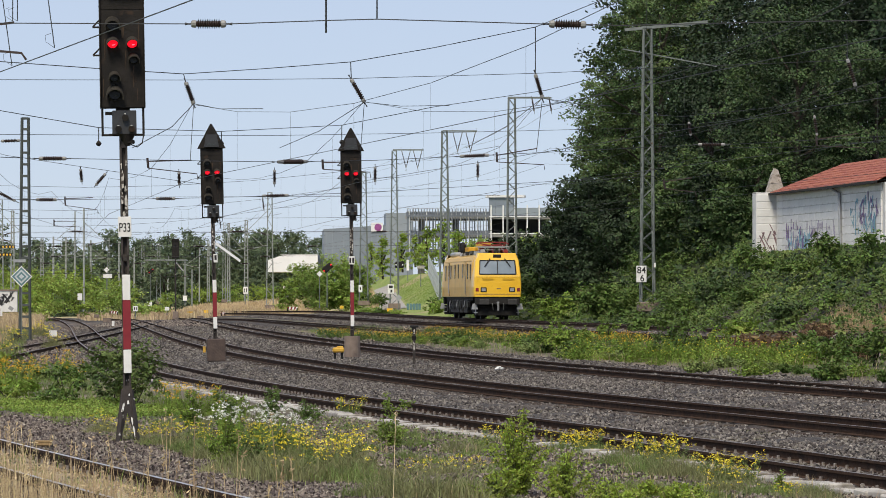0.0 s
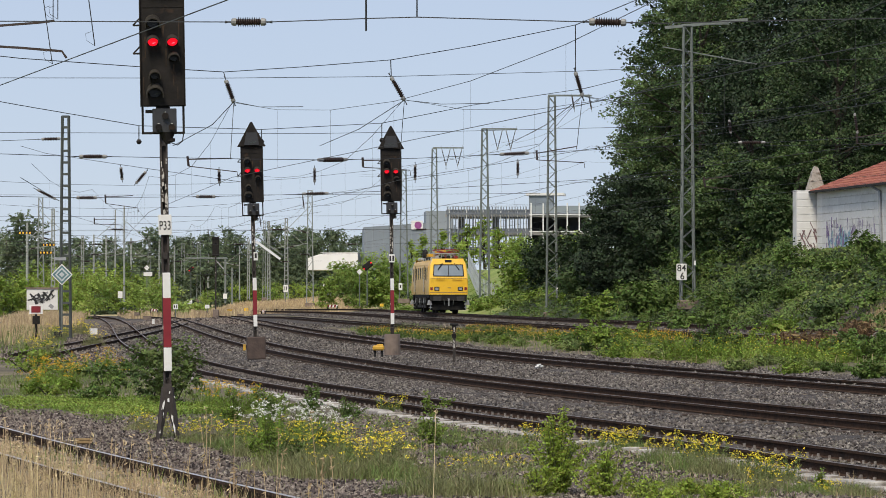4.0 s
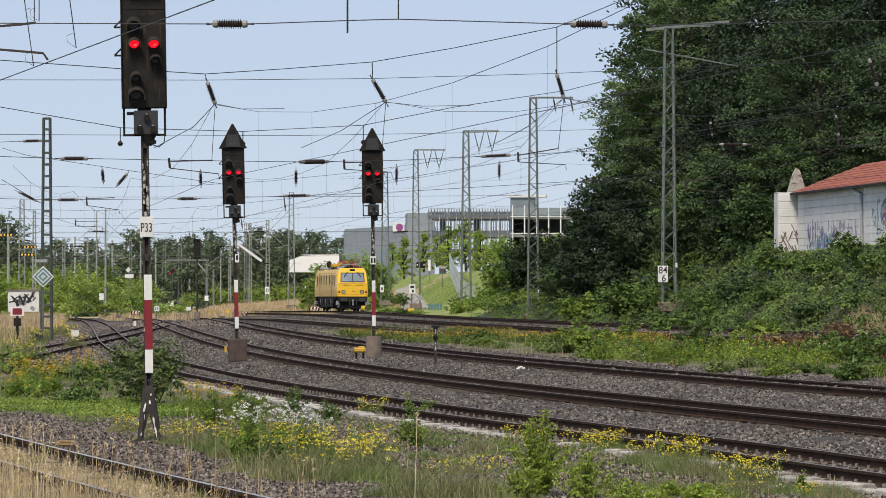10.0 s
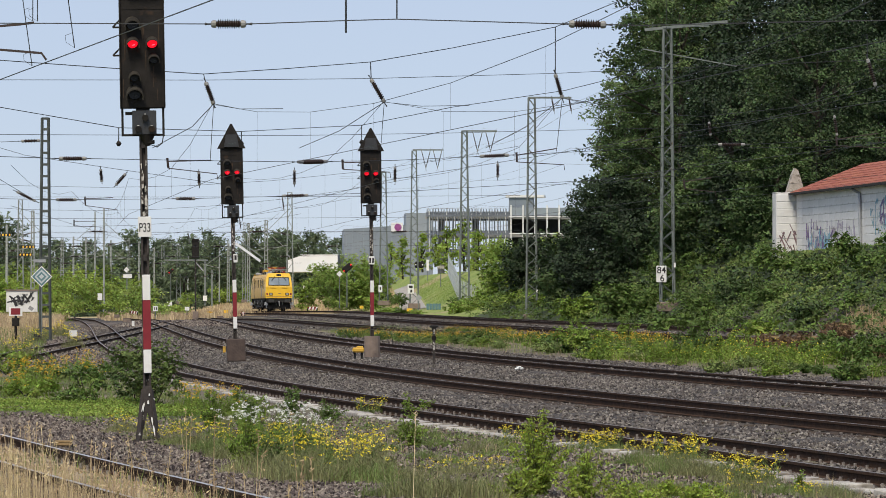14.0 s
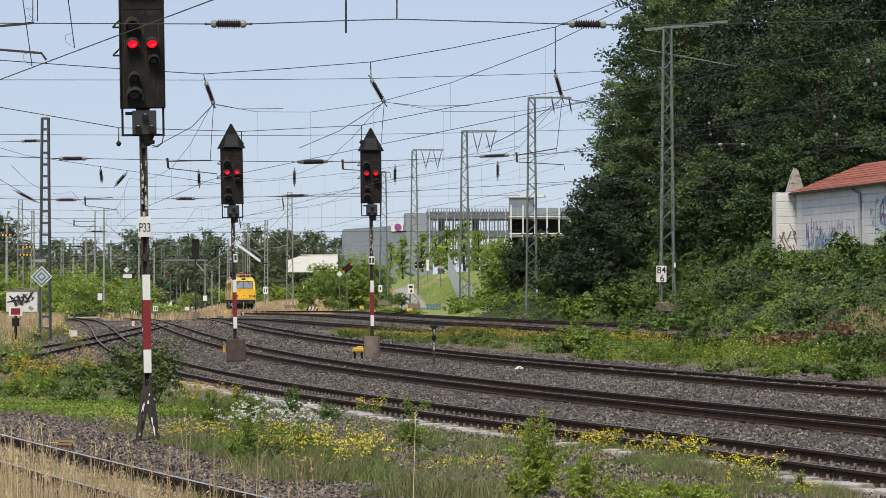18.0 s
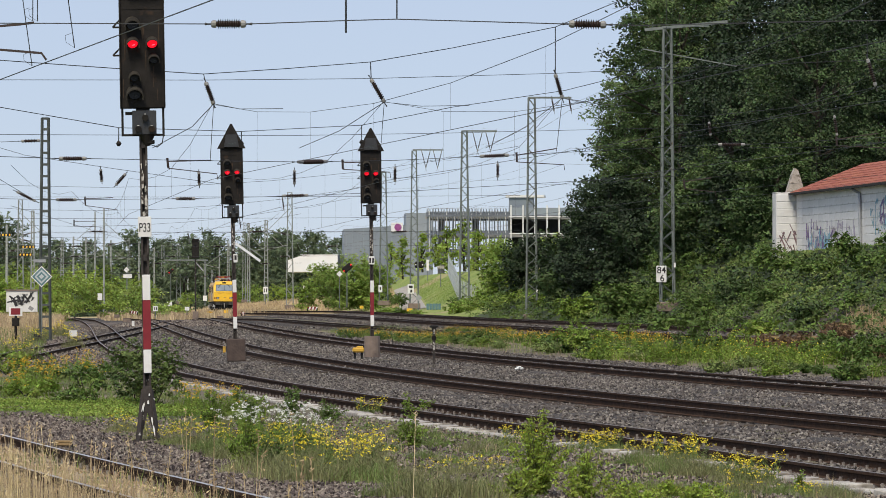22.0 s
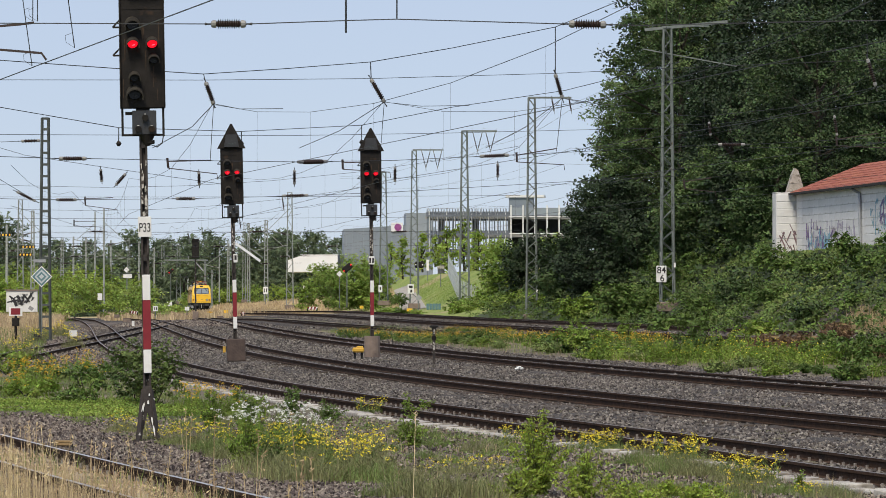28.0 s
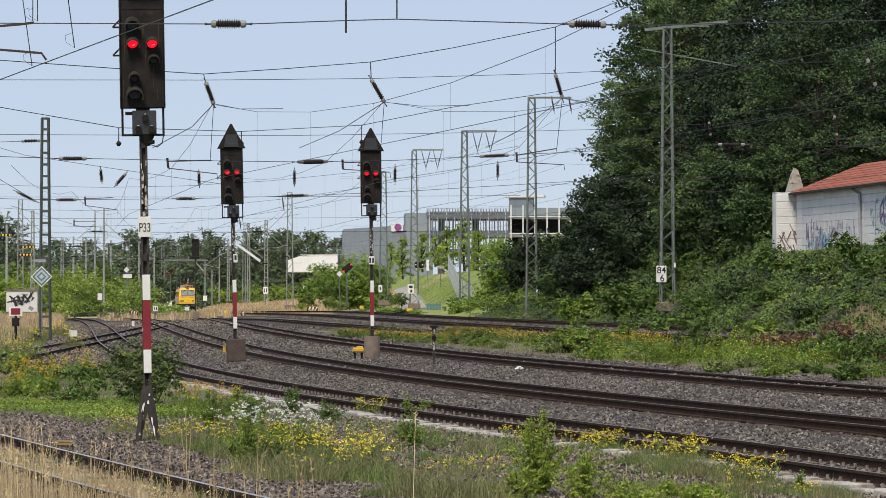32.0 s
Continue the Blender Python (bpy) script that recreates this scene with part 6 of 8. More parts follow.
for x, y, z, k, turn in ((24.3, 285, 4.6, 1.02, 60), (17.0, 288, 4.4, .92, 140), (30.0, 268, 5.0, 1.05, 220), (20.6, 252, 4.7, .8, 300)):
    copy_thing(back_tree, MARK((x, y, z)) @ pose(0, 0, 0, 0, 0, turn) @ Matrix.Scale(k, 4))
HB = "dark green shrub at the wood's edge"
for i, (p, w, h, m) in enumerate((((10.39, 257.8, 2.49), 6, 6, LEAF_DARK), ((8.37, 267.3, 1.94), 4.5, 5, LEAF_DARK), ((11.53, 240.6, 3.15), 5, 4.5, LEAF_DARK), ((15.33, 218.7, 4.59), 5, 6, LEAF_DARK), ((13.62, 225.5, 4.04), 5, 5, LEAF_WOOD), ((16.21, 212.3, 4.82), 3.4, 4.5, LEAF_WOOD),
                                  ((5.9, 288.7, 1.31), 4.4, 5.0, LEAF_DARK), ((4.52, 313.8, 1.31), 3.0, 3.0, LEAF_MID), ((4.86, 343.7, 2.30), 3.0, 6.0, LEAF_HEDGE), ((6.9, 277.6, 1.54), 4.5, 5.2, LEAF_DARK), ((4.17, 313.8, 1.65), 3.5, 4, LEAF_LIGHT), ((7.4, 257.8, 1.60), 3.5, 4, LEAF_WOOD), ((9.88, 225.5, 1.69), 4.5, 2.4, LEAF_MID), ((8.53, 240.6, 1.38), 4.0, 1.8, LEAF_LIGHT))):
    bush(MARK((p[0], p[1], float(land(p[0], p[1])) - .1)), w, h, 120 + i, m, HB if m is not LEAF_LIGHT else "light green shrub at the wood's edge", .125, 560, group="wood edge shrubs")

# ---- overhead lines ----


def sag_points(a, b, sag, n=10):
    a, b = Vector(a), Vector(b)
    return [a.lerp(b, k / n) - Vector((0, 0, sag * 4 * (k / n) * (1 - k / n))) for k in range(n + 1)]


def overhead_line(key, supports, label, contact=5.88, high=8.1, low=6.95, r=.0075, droppers=True):
    """Carrying wire, contact wire and droppers above one track, zigzagging between its supports."""
    w = WAYS[key]
    ob = thing("overhead_line", (0, 0, 0), label, "overhead line", "overhead lines")
    carry, touch = [], []
    for i in range(len(supports) - 1):
        a, b = w.at(supports[i]), w.at(supports[i + 1])
        n = max(4, int((supports[i + 1] - supports[i]) / 9))
        for k in range(n + (i == len(supports) - 2)):
            t = k / n
            p = a.lerp(b, t)
            u = 1 - 4 * t * (1 - t)
            top = p + Vector((0, 0, low + (high - low) * u * (1.0 if p.y < 140 else .45)))
            bot = p + Vector((0, 0, contact))
            carry.append(top)
            touch.append(bot)
            if 0 < t < 1 and droppers:
                part("dropper", Soup().bar(top, bot, r * .8, n=3), [WIRE], ob)
    part("carrying_wire", Soup().tube(carry, r), [WIRE], ob)
    part("contact_wire", Soup().tube(touch, r * 1.1), [WIRE], ob)
    return ob


overhead_line("siding", (20, 46, 72, 110), "overhead wires above the siding", contact=5.76, droppers=False)
overhead_line("near", (30, 59, 123.5, 176, 236, 300, 370, 450, 540), "overhead wires above the near track", high=8.15, low=6.85)
overhead_line("middle", (45, 68, 127, 184, 246, 310, 380, 460, 560), "overhead wires above the middle track", high=8.35, low=7.0)
overhead_line("far", (60, 78, 134, 190, 250, 320, 390, 450, 560), "overhead wires above the far track", high=8.7, low=7.1)
overhead_line("upper", (110, 160, 215, 271, 342, 384, 440, 500, 570, 650, 740), "overhead wires above the upper track")
overhead_line("through", (112, 160, 212, 268, 335, 380, 430, 478), "overhead wires above the through track")
overhead_line("crossover", (160, 200, 250, 300, 350, 398), "overhead wires above the crossover")
overhead_line("yard", (155, 200, 260, 330, 400, 480, 580), "overhead wires above the yard track")


def rope(ob, pts, r=.012, name="rope"):
    return part(name, Soup().tube(pts, r), [WIRE], ob)


def bead(ob, p, q, sheds, r, label=""):
    s = Soup()
    insulator(s, p, q, sheds, r)
    return part("insulator", s, [WIRE, PORCELAIN, PORCELAIN_END], ob, label)


# first cross-span, near the platform
c1 = thing("cross_span", (0, 0, 0), "steering rope with brown ribbed insulators across the tracks", "overhead rope", "cross-spans")
rope(c1, [(-8.89, 59.2, 6.32), (-5.93, 59.2, 6.31), (-3.39, 59.2, 6.30)], .010)
rope(c1, [(-2.82, 59.2, 6.30), (-1.41, 59.2, 6.35), (-0.67, 59.2, 6.37), (1.79, 59.2, 6.30)], .010)
rope(c1, [(2.41, 59.2, 6.29), (2.90, 59.2, 6.28), (5.05, 59.2, 6.33), (9.15, 59.2, 6.40)], .010)
bead(c1, (-3.36, 59.2, 6.30), (-2.87, 59.2, 6.30), 8, .075)
bead(c1, (1.84, 59.2, 6.30), (2.36, 59.2, 6.29), 8, .075)
part("hanger", Soup().bar((-1.41, 59.2, 6.97), (-1.41, 59.2, 6.17), .02), [WIRE], c1)
part("hanger", Soup().bar((-0.67, 59.2, 6.97), (-0.67, 59.2, 6.37), .015), [WIRE], c1)
for top, bot in (((-6.25, 60.6, 6.76), (-6.11, 60.6, 5.77)), ((-5.17, 56.2, 6.44), (-5.08, 56.2, 5.77)), ((-6.05, 60.1, 6.8), (-6.05, 60.1, 6.4)), ((-5.98, 60.1, 6.8), (-5.98, 60.1, 6.4))):
    part("dropper", Soup().bar(top, bot, .010, n=4).tube([(bot[0], bot[1], bot[2]), (bot[0] - .12, bot[1], bot[2] + .08), (bot[0] - .13, bot[1], bot[2] + .17), (bot[0] - .05, bot[1], bot[2] + .2)], .004), [WIRE], c1)
part("steady_arm", Soup().tube([(-7.20, 60.1, 6.28), (-6.28, 60.1, 6.35), (-6.03, 60.1, 6.38)], .024), [ARM], c1, "grey steady arm")
part("steady_arm", Soup().tube([(-7.20, 60.1, 6.02), (-6.53, 60.1, 5.98), (-5.92, 60.1, 5.93), (-5.85, 60.1, 5.83)], .024), [ARM], c1, "grey steady arm")

# second cross-span
c2 = thing("cross_span", (0, 0, 0), "sagging cross-span ropes with slanting insulators", "overhead rope", "cross-spans")
rope(c2, [(-15.62, 114.6, 9.32), (-12.65, 116.4, 9.08), (-9.33, 118.3, 8.94), (-7.07, 120.3, 8.90), (-4.90, 124.4, 9.28), (-2.27, 127.7, 9.68), (0.29, 131.2, 10.33), (3.71, 134.6, 11.23), (6.08, 138.8, 12.43), (9.14, 141.5, 14.00)], .016)
rope(c2, [(-15.62, 114.6, 8.43), (-7.07, 120.3, 8.72), (-2.27, 127.7, 9.16), (3.71, 134.6, 9.70), (9.14, 141.5, 10.31), (18.32, 144.3, 10.83)], .012)
for top, bot, nod in (((-7.07, 120.3, 8.90), (-7.00, 120.3, 8.65), (-6.77, 120.3, 8.02)), ((-2.27, 127.7, 9.68), (-2.25, 127.7, 9.13), (-1.84, 127.7, 8.42)), ((3.71, 134.6, 11.23), (3.71, 134.6, 9.66), (3.94, 134.6, 8.88)), ((14.44, 138.8, 11.27), (14.46, 138.8, 10.41), (14.73, 138.8, 9.50))):
    rope(c2, [top, bot], .016, "hanger")
    bead(c2, bot, nod, 7, .09)
rope(c2, [(-13.39, 109.3, 6.14), (-10.61, 112.8, 6.15)], .012)
rope(c2, [(-9.88, 112.8, 6.15), (-6.62, 118.3, 6.27), (-4.34, 122.3, 6.37)], .012)
rope(c2, [(-3.55, 124.4, 6.45), (-1.47, 126.6, 6.56), (1.20, 131.2, 6.84)], .012)
rope(c2, [(2.11, 131.2, 6.88), (5.96, 136.2, 7.24), (9.38, 138.8, 7.50)], .012)
rope(c2, [(10.27, 138.8, 7.50), (18.32, 144.3, 8.11)], .012)
for a, b in (((-10.61, 112.8, 6.15), (-9.88, 112.8, 6.15)), ((-4.34, 122.3, 6.37), (-3.55, 124.4, 6.45)), ((1.20, 131.2, 6.84), (2.11, 131.2, 6.88)), ((9.38, 138.8, 7.50), (10.27, 138.8, 7.50))):
    bead(c2, a, b, 8, .075)
# bridles from the nodes
for pts in ([(-6.77, 120.3, 8.02), (-5.81, 116.4, 7.69), (-4.30, 109.3, 7.37)], [(-6.77, 120.3, 8.02), (-7.66, 124.4, 7.51), (-9.52, 133.6, 7.20)], [(-6.77, 120.3, 8.02), (-6.87, 120.3, 6.33)], [(-1.84, 127.7, 8.42), (-0.65, 120.3, 7.95), (0.72, 112.8, 7.62)],
            [(-1.84, 127.7, 8.42), (-3.47, 136.2, 7.86), (-5.18, 147.3, 7.70)], [(-1.84, 127.7, 8.42), (-2.00, 128.9, 6.64)], [(3.94, 134.6, 8.88), (4.84, 126.6, 8.31), (5.60, 120.3, 7.95)], [(3.94, 134.6, 8.88), (2.92, 144.3, 8.33), (1.65, 156.9, 8.05)], [(3.94, 134.6, 8.88), (3.79, 136.2, 7.18)]):
    rope(c2, pts, .012, "bridle")

# third cross-span
c3 = thing("cross_span", (0, 0, 0), "farther cross-span ropes with short insulators", "overhead rope", "cross-spans")
rope(c3, [(-18.81, 153.6, 9.84), (-17.04, 156.9, 9.61), (-12.76, 160.4, 8.97), (-11.00, 164.0, 9.05), (-8.30, 167.8, 9.12), (-3.51, 176.0, 9.72), (0.40, 180.4, 10.70), (5.54, 185.1, 11.68), (10.95, 189.9, 13.24)], .018)
rope(c3, [(-18.81, 153.6, 8.44), (-12.76, 160.4, 8.68), (-6.29, 171.8, 9.11), (-0.10, 180.4, 9.55), (6.31, 185.1, 9.89), (10.95, 189.9, 10.19)], .014)
rope(c3, [(-18.81, 153.6, 6.05), (-14.76, 156.9, 6.05), (-10.32, 164.0, 6.26), (-6.29, 171.8, 6.56), (-2.05, 176.0, 6.84), (5.54, 185.1, 7.53), (10.95, 189.9, 7.93)], .014)
for p, q in (((-14.87, 156.9, 6.05), (-14.11, 156.9, 6.05)), ((-10.73, 164.0, 6.26), (-9.98, 164.0, 6.26)), ((-6.76, 171.8, 6.56), (-5.69, 171.8, 6.59)), ((-13.47, 160.4, 7.33), (-13.42, 160.4, 6.84)), ((-9.82, 164.0, 7.33), (-9.80, 164.0, 6.80)), ((-6.26, 171.8, 7.64), (-6.26, 171.8, 7.06)), ((2.42, 180.4, 8.20), (2.42, 180.4, 7.60)), ((-2.07, 176.0, 7.91), (-2.07, 176.0, 7.28)),
             ((-12.87, 160.4, 6.71), (-12.49, 160.4, 7.15)), ((12.73, 195.1, 10.67), (12.81, 195.1, 10.03)), ((18.73, 195.1, 10.97), (18.86, 195.1, 10.03))):
    bead(c3, p, q, 6, .085)
for x in (((-12.76, 160.4, 8.97), (-12.76, 160.4, 8.44)), ((-8.30, 167.8, 9.12), (-8.30, 167.8, 8.72)), ((-3.51, 176.0, 9.72), (-3.51, 176.0, 9.08))):
    rope(c3, list(x), .02, "hanger")
    part("weight", Soup().cone(x[1], (x[1][0], x[1][1], x[1][2] - .1), .05, .115, 10).cone((x[1][0], x[1][1], x[1][2] - .1), (x[1][0], x[1][1], x[1][2] - .2), .115, .05, 10), [SIGBLACK], c3)


def steady_arm(a, b, c, d):
    """Registration bracket: a short post with two tubes to the contact wire."""
    ob = thing("registration_arm", a, "dark registration arm of the overhead line", "overhead arm", "registration arms")
    o = Vector(a)
    part("post", Soup().bar((0, 0, .12), Vector(b) - o, .06), [ARM], ob)
    part("upper_tube", Soup().bar((0, 0, 0), Vector(c) - o, .04), [ARM], ob)
    low = Vector(b) - o
    end = Vector(d) - o
    part("lower_tube", Soup().tube([low, end, end + Vector((.03, 0, -.2))], .022), [ARM], ob)


steady_arm((-9.76, 144.3, 7.11), (-9.72, 144.3, 6.87), (-8.20, 144.3, 7.15), (-8.00, 144.3, 6.67))
steady_arm((-3.79, 153.6, 7.37), (-3.77, 153.6, 7.12), (-3.06, 153.6, 7.39), (-2.00, 153.6, 7.01))
steady_arm((2.89, 160.4, 7.88), (2.91, 160.4, 7.62), (4.47, 160.4, 8.15), (4.76, 160.4, 7.51))
steady_arm((10.14, 171.8, 7.16), (10.19, 171.8, 6.87), (11.33, 171.8, 7.33), (11.48, 171.8, 6.73))
steady_arm((15.47, 160.4, 8.51), (15.51, 160.4, 8.26), (17.13, 160.4, 8.75), (17.42, 160.4, 8.17))
steady_arm((-19.21, 218.7, 7.56), (-19.18, 218.7, 7.20), (-17.70, 218.7, 7.62), (-17.45, 218.7, 6.96))
steady_arm((-25.12, 277.6, 7.43), (-25.12, 277.6, 7.12), (-23.62, 277.6, 7.43), (-23.31, 277.6, 7.04))

# rope ends on the ladder mast
e1 = thing("cross_span", (0, 0, 0), "short tail rope with insulator on the ladder mast", "overhead rope", "cross-spans")
rope(e1, [(-26.38, 225.5, 10.79), (-23.31, 225.5, 10.91)], .02)
bead(e1, (-23.31, 225.5, 10.91), (-22.31, 225.5, 10.94), 7, .11)
rope(e1, [(-23.06, 212.3, 10.06), (-21.74, 212.3, 9.67), (-16.88, 212.3, 8.94), (-11.03, 218.7, 8.23)], .016)
rope(e1, [(-23.06, 212.3, 8.41), (-23.09, 225.5, 7.94), (-22.19, 225.5, 7.41)], .016)
bead(e1, (-23.56, 225.5, 8.10), (-22.56, 225.5, 7.60), 7, .1)
# long feeder wires of the upper tracks
fd = thing("feeder_wires", (0, 0, 0), "long feeder wires along the bank masts", "overhead wire")
for pts in ([(-11.50, 451.1, 15.60), (-2.98, 383.9, 15.12), (2.65, 342.0, 14.96), (7.11, 271.3, 14.68), (12.83, 214.8, 15.98), (15.91, 160.4, 15.33)], [(-11.50, 451.1, 15.35), (-1.17, 383.9, 15.12), (3.70, 342.0, 14.96), (8.38, 271.3, 14.68), (13.87, 214.8, 15.62), (17.42, 160.4, 14.22)],
            [(-9.00, 451.1, 14.47), (2.19, 343.7, 12.16), (8.31, 277.6, 11.35), (12.61, 218.7, 10.80), (16.33, 150.4, 10.77)], [(-16.00, 515.5, 15.14), (0.80, 360.9, 12.30), (8.37, 267.3, 12.05), (12.30, 218.7, 11.56), (17.42, 160.4, 10.66)]):
    out = []
    for i in range(len(pts) - 1):
        out += sag_points(pts[i], pts[i + 1], .5, 8)[:-1]
    part("wire", Soup().tube(out + [Vector(pts[-1])], .0085), [WIRE], fd)

# ---- far masts, gantry and small signals ----


def far_mast(p, h, w, kind, label="slender grey catenary mast in the yard", arm=0):
    at = MARK(p)
    if kind == "lattice":
        ob = lattice_mast(at, h, w, w * .6, label, 0, GALVPALE, max(10, int(h / w / 1.2)))
    elif kind == "ladder":
        ob = frame_mast(at, h, w, label, 0, GALVPALE)
    else:
        ob = thing("mast", at, label, "catenary mast", "catenary masts")
        part("pole", Soup().cone((0, 0, -.5), (0, 0, h), w / 2, w * .35, 8), [GALVPALE], ob)
    if arm:
        part("bracket_tube", Soup().bar((0, 0, h * .62), (arm, 0, h * .68), .09), [GALVPALE], ob)
        part("bracket_stay", Soup().bar((0, 0, h * .86), (arm * .85, 0, h * .67), .07), [GALVPALE], ob)
        s = Soup()
        insulator(s, (arm * .12, 0, h * .628), (arm * .4, 0, h * .648), 5, .12)
        part("insulator", s, [GALVPALE, PORCELAIN, PORCELAIN_END], ob)
    return ob


for p, h, w, kind, arm in (((-18.07, 481.1, 1.15), 13.4, .8, "lattice", -3), ((-26.08, 601.4, 1.85), 11.7, .55, "ladder", 3), ((-32.00, 656.1, 1.62), 12.5, .5, "lattice", -3), ((-30.71, 644.4, 1.64), 12.2, .4, "ladder", 2.5), ((-53.43, 515.5, 2.49), 12.0, .8, "lattice", 3),
                           ((-48.40, 481.1, 2.62), 9.8, .4, "ladder", -3), ((-47.38, 555.2, 2.04), 11.8, .26, "pole", -3), ((-40.00, 481.1, 0.75), 12, .26, "pole", 3), ((-65.41, 849.1, 2.82), 11.5, .6, "lattice", -3), ((-59.78, 801.9, 2.57), 10.5, .4, "pole", 3)):
    far_mast(p, h, w, kind, arm=arm)
for p, h, w, kind, arm in (((-57.67, 839.2, 1.77), 11, .8, "lattice", 3), ((-52.00, 801.9, 1.13), 11.5, .8, "lattice", -3), ((-41.68, 759.7, 1.72), 9.5, .25, "pole", -3), ((-54.50, 601.4, 3.10), 8, .35, "pole", 3), ((-61.27, 656.1, 2.53), 9.2, .5, "ladder", -3),
                           ((-65.33, 801.9, 2.79), 10.5, .5, "pole", 3), ((-53.69, 859.2, 1.40), 9.5, .5, "pole", 0), ((-38.00, 721.7, 1.65), 10.5, .4, "ladder", 0), ((-62.32, 880.1, 1.86), 11, .4, "pole", -3), ((-63.20, 721.7, 2.75), 10, .4, "pole", 3), ((-55.14, 515.5, 2.35), 9, .4, "pole", 3)):
    far_mast(p, h, w, kind, arm=arm)

# small far overhead lines across the yard
rw = random.Random(5)
for k in range(7):
    ob = thing("cross_span", (0, 0, 0), "far cross-span ropes over the yard", "overhead rope", "far cross-spans")
    y = 255 + 61 * k
    xl, xr = float(line_x(y)) - 26, float(line_x(y)) + 26 - k
    for z, sag in ((11.5, 2.6), (8.4, .1), (6.2, .1)):
        part("rope", Soup().tube(sag_points((xl, y, z - .003 * y + 1), (xr, y, z - .003 * y + 1), sag), .009 + .00002 * y), [WIRE], ob)
    for j in range(5):
        x = xl + 5 + j * 9.6 + rw.uniform(-1.5, 1.5)
        z = 6.2 - .003 * y + .95
        bead(ob, (x, y, z), (x + .9, y, z), 5, .065)
        if j % 2:
            bead(ob, (x + 2, y, 8.4 - .003 * y + .9), (x + 2.1, y, 7.6 - .003 * y + .9), 5, .055)

# pale slanting bracket beside the second signal
br = thing("bracket_arm", (-12.23, 240.6, 5.45), "pale slanting steel bracket arm", "overhead arm")
part("tube", Soup().bar((0, 0, 0), (1.45, 0, -1.05), .14), [STEELWHITE], br)
part("tube", Soup().bar((.1, .3, .25), (1.6, .3, -.85), .06), [GALV], br)
# gantry
g = thing("signal_gantry", (-42.10, 721.7, 0.75), "grey steel gantry over far tracks", "gantry")
part("post", Soup().box(0, 0, 3.8, .36, .36, 7.8, bevel=.05), [GALV], g)
part("beam", Soup().box(-3.4, 0, 7.9, 7.5, .4, .28, bevel=.05), [GALV], g)
part("post", Soup().box(1.2, 0, 3.0, .3, .3, 6.5), [GALV], g)
part("stay", Soup().bar((-.3, 0, 6), (-1.8, 0, 7.7), .2), [GREYSTEEL], g)
part("board", Soup().box(0, -.5, 1.2, .7, .05, .9), [WHITE], g)

# signal seen dark, and dwarf signals
b = thing("light_signal", (-24.33, 400.9, 0.07), "dark unlit light signal on a thin post", "railway signal", "main signals")
part("mast", Soup().bar((0, 0, 0), (0, 0, 6.2), .11), [SIGMAST], b)
part("screen", Soup().box(0, 0, 6.85, .66, .25, 1.75, bevel=.03), [SIGBLACK], b)
part("hood", Soup().prism([(-.4, 7.7), (.4, 7.7), (.3, 7.9), (-.3, 7.9)], -.2, .2), [SIGBLACK], b)
part("footing", Soup().box(0, 0, .35, .55, .5, .8, bevel=.03), [FOOTING], b)
part("lens", Soup().cone((0, -.15, 7.2), (0, -.12, 7.2), .12, .12, 10), [GLASS_DARK], b)


def two_lamp_signal(p, h, label, slant, lit):
    ob = thing("shunting_signal", p, label, "railway signal", "shunting signals")
    part("post", Soup().bar((0, 0, -.2), (0, 0, h), .075), [GALV], ob)
    part("board", Soup().box(0, 0, 0, 1.0 if slant else .9, .2, .62, m=pose(.05, 0, h, 0, -40 if slant else 0, 0), bevel=.1), [SIGBLACK], ob)
    for k in (-1, 1):
        part("lens", Soup().cone((k * .33 + .05, -.16, h + k * (.3 if slant else 0)), (k * .33 + .05, -.1, h + k * (.3 if slant else 0)), .07, .07, 12), [LAMP_RED if lit else WHITE], ob)
    return ob


two_lamp_signal((-9.44, 400.9, 1.41), 3.7, "slanting two-lamp signal with red lights before a bush", True, True)
two_lamp_signal((-2.39, 400.9, 1.41), 4.0, "dark shunting signal with pale lenses", False, False)
two_lamp_signal((-48.20, 721.7, 1.45), 5.3, "far two-lamp signal with red lights", True, True)


def sign_post(p, h, w, hh, label, mats, diamond=False, post=.06, bars=0):
    ob = thing("sign_post", p, label, "sign", "trackside signs")
    part("post", Soup().bar((0, 0, -.3), (0, 0, h), post), [GALV], ob)
    m = pose(0, -.06, h, 0, 45 if diamond else 0, 0)
    pl = part("plate", Soup().box(0, 0, 0, w, .02, hh, m=m), [mats[0]], ob)
    for k in range(bars):
        part("ink_bar", Soup().box(-w * .2 + w * .4 * k / max(1, bars - 1), -.02, 0, w * .18, .01, hh * .55, m=m), [INK], pl)
    return ob


TEAL = material("sign_teal", [(.085, .17, .19), (.12, .22, .235)], 5, .5)
SIGNGREY = material("dull_sign_white", [(.42, .45, .46), (.52, .55, .56)], 6, .6)
d = sign_post((-21.65, 220.0, 0.09), 3.3, .82, .82, "white diamond sign with green frames on the mast", [WHITE], True)
for k, (w, m) in enumerate(((.72, TEAL), (.54, SIGNGREY), (.38, TEAL), (.2, SIGNGREY))):
    part("diamond_ring", Soup().box(0, 0, 0, w, .012, w, m=pose(0, -.075 - .008 * k, 3.3, 0, 45, 0)), [m], d)
part("top_bar", Soup().box(-.1, -.06, 4.15, .65, .02, .16), [GREYSTEEL], d)
sign_post((-10.17, 400.9, 1.46), 3.05, .42, .42, "small white diamond sign", [WHITE], True)
sign_post((-40.00, 515.5, 2.64), 3.0, .5, .5, "white diamond over a white plate", [WHITE], True)
sign_post((-39.86, 515.5, 2.56), 2.3, 1.1, .5, "white plate in front of bushes", [WHITE])
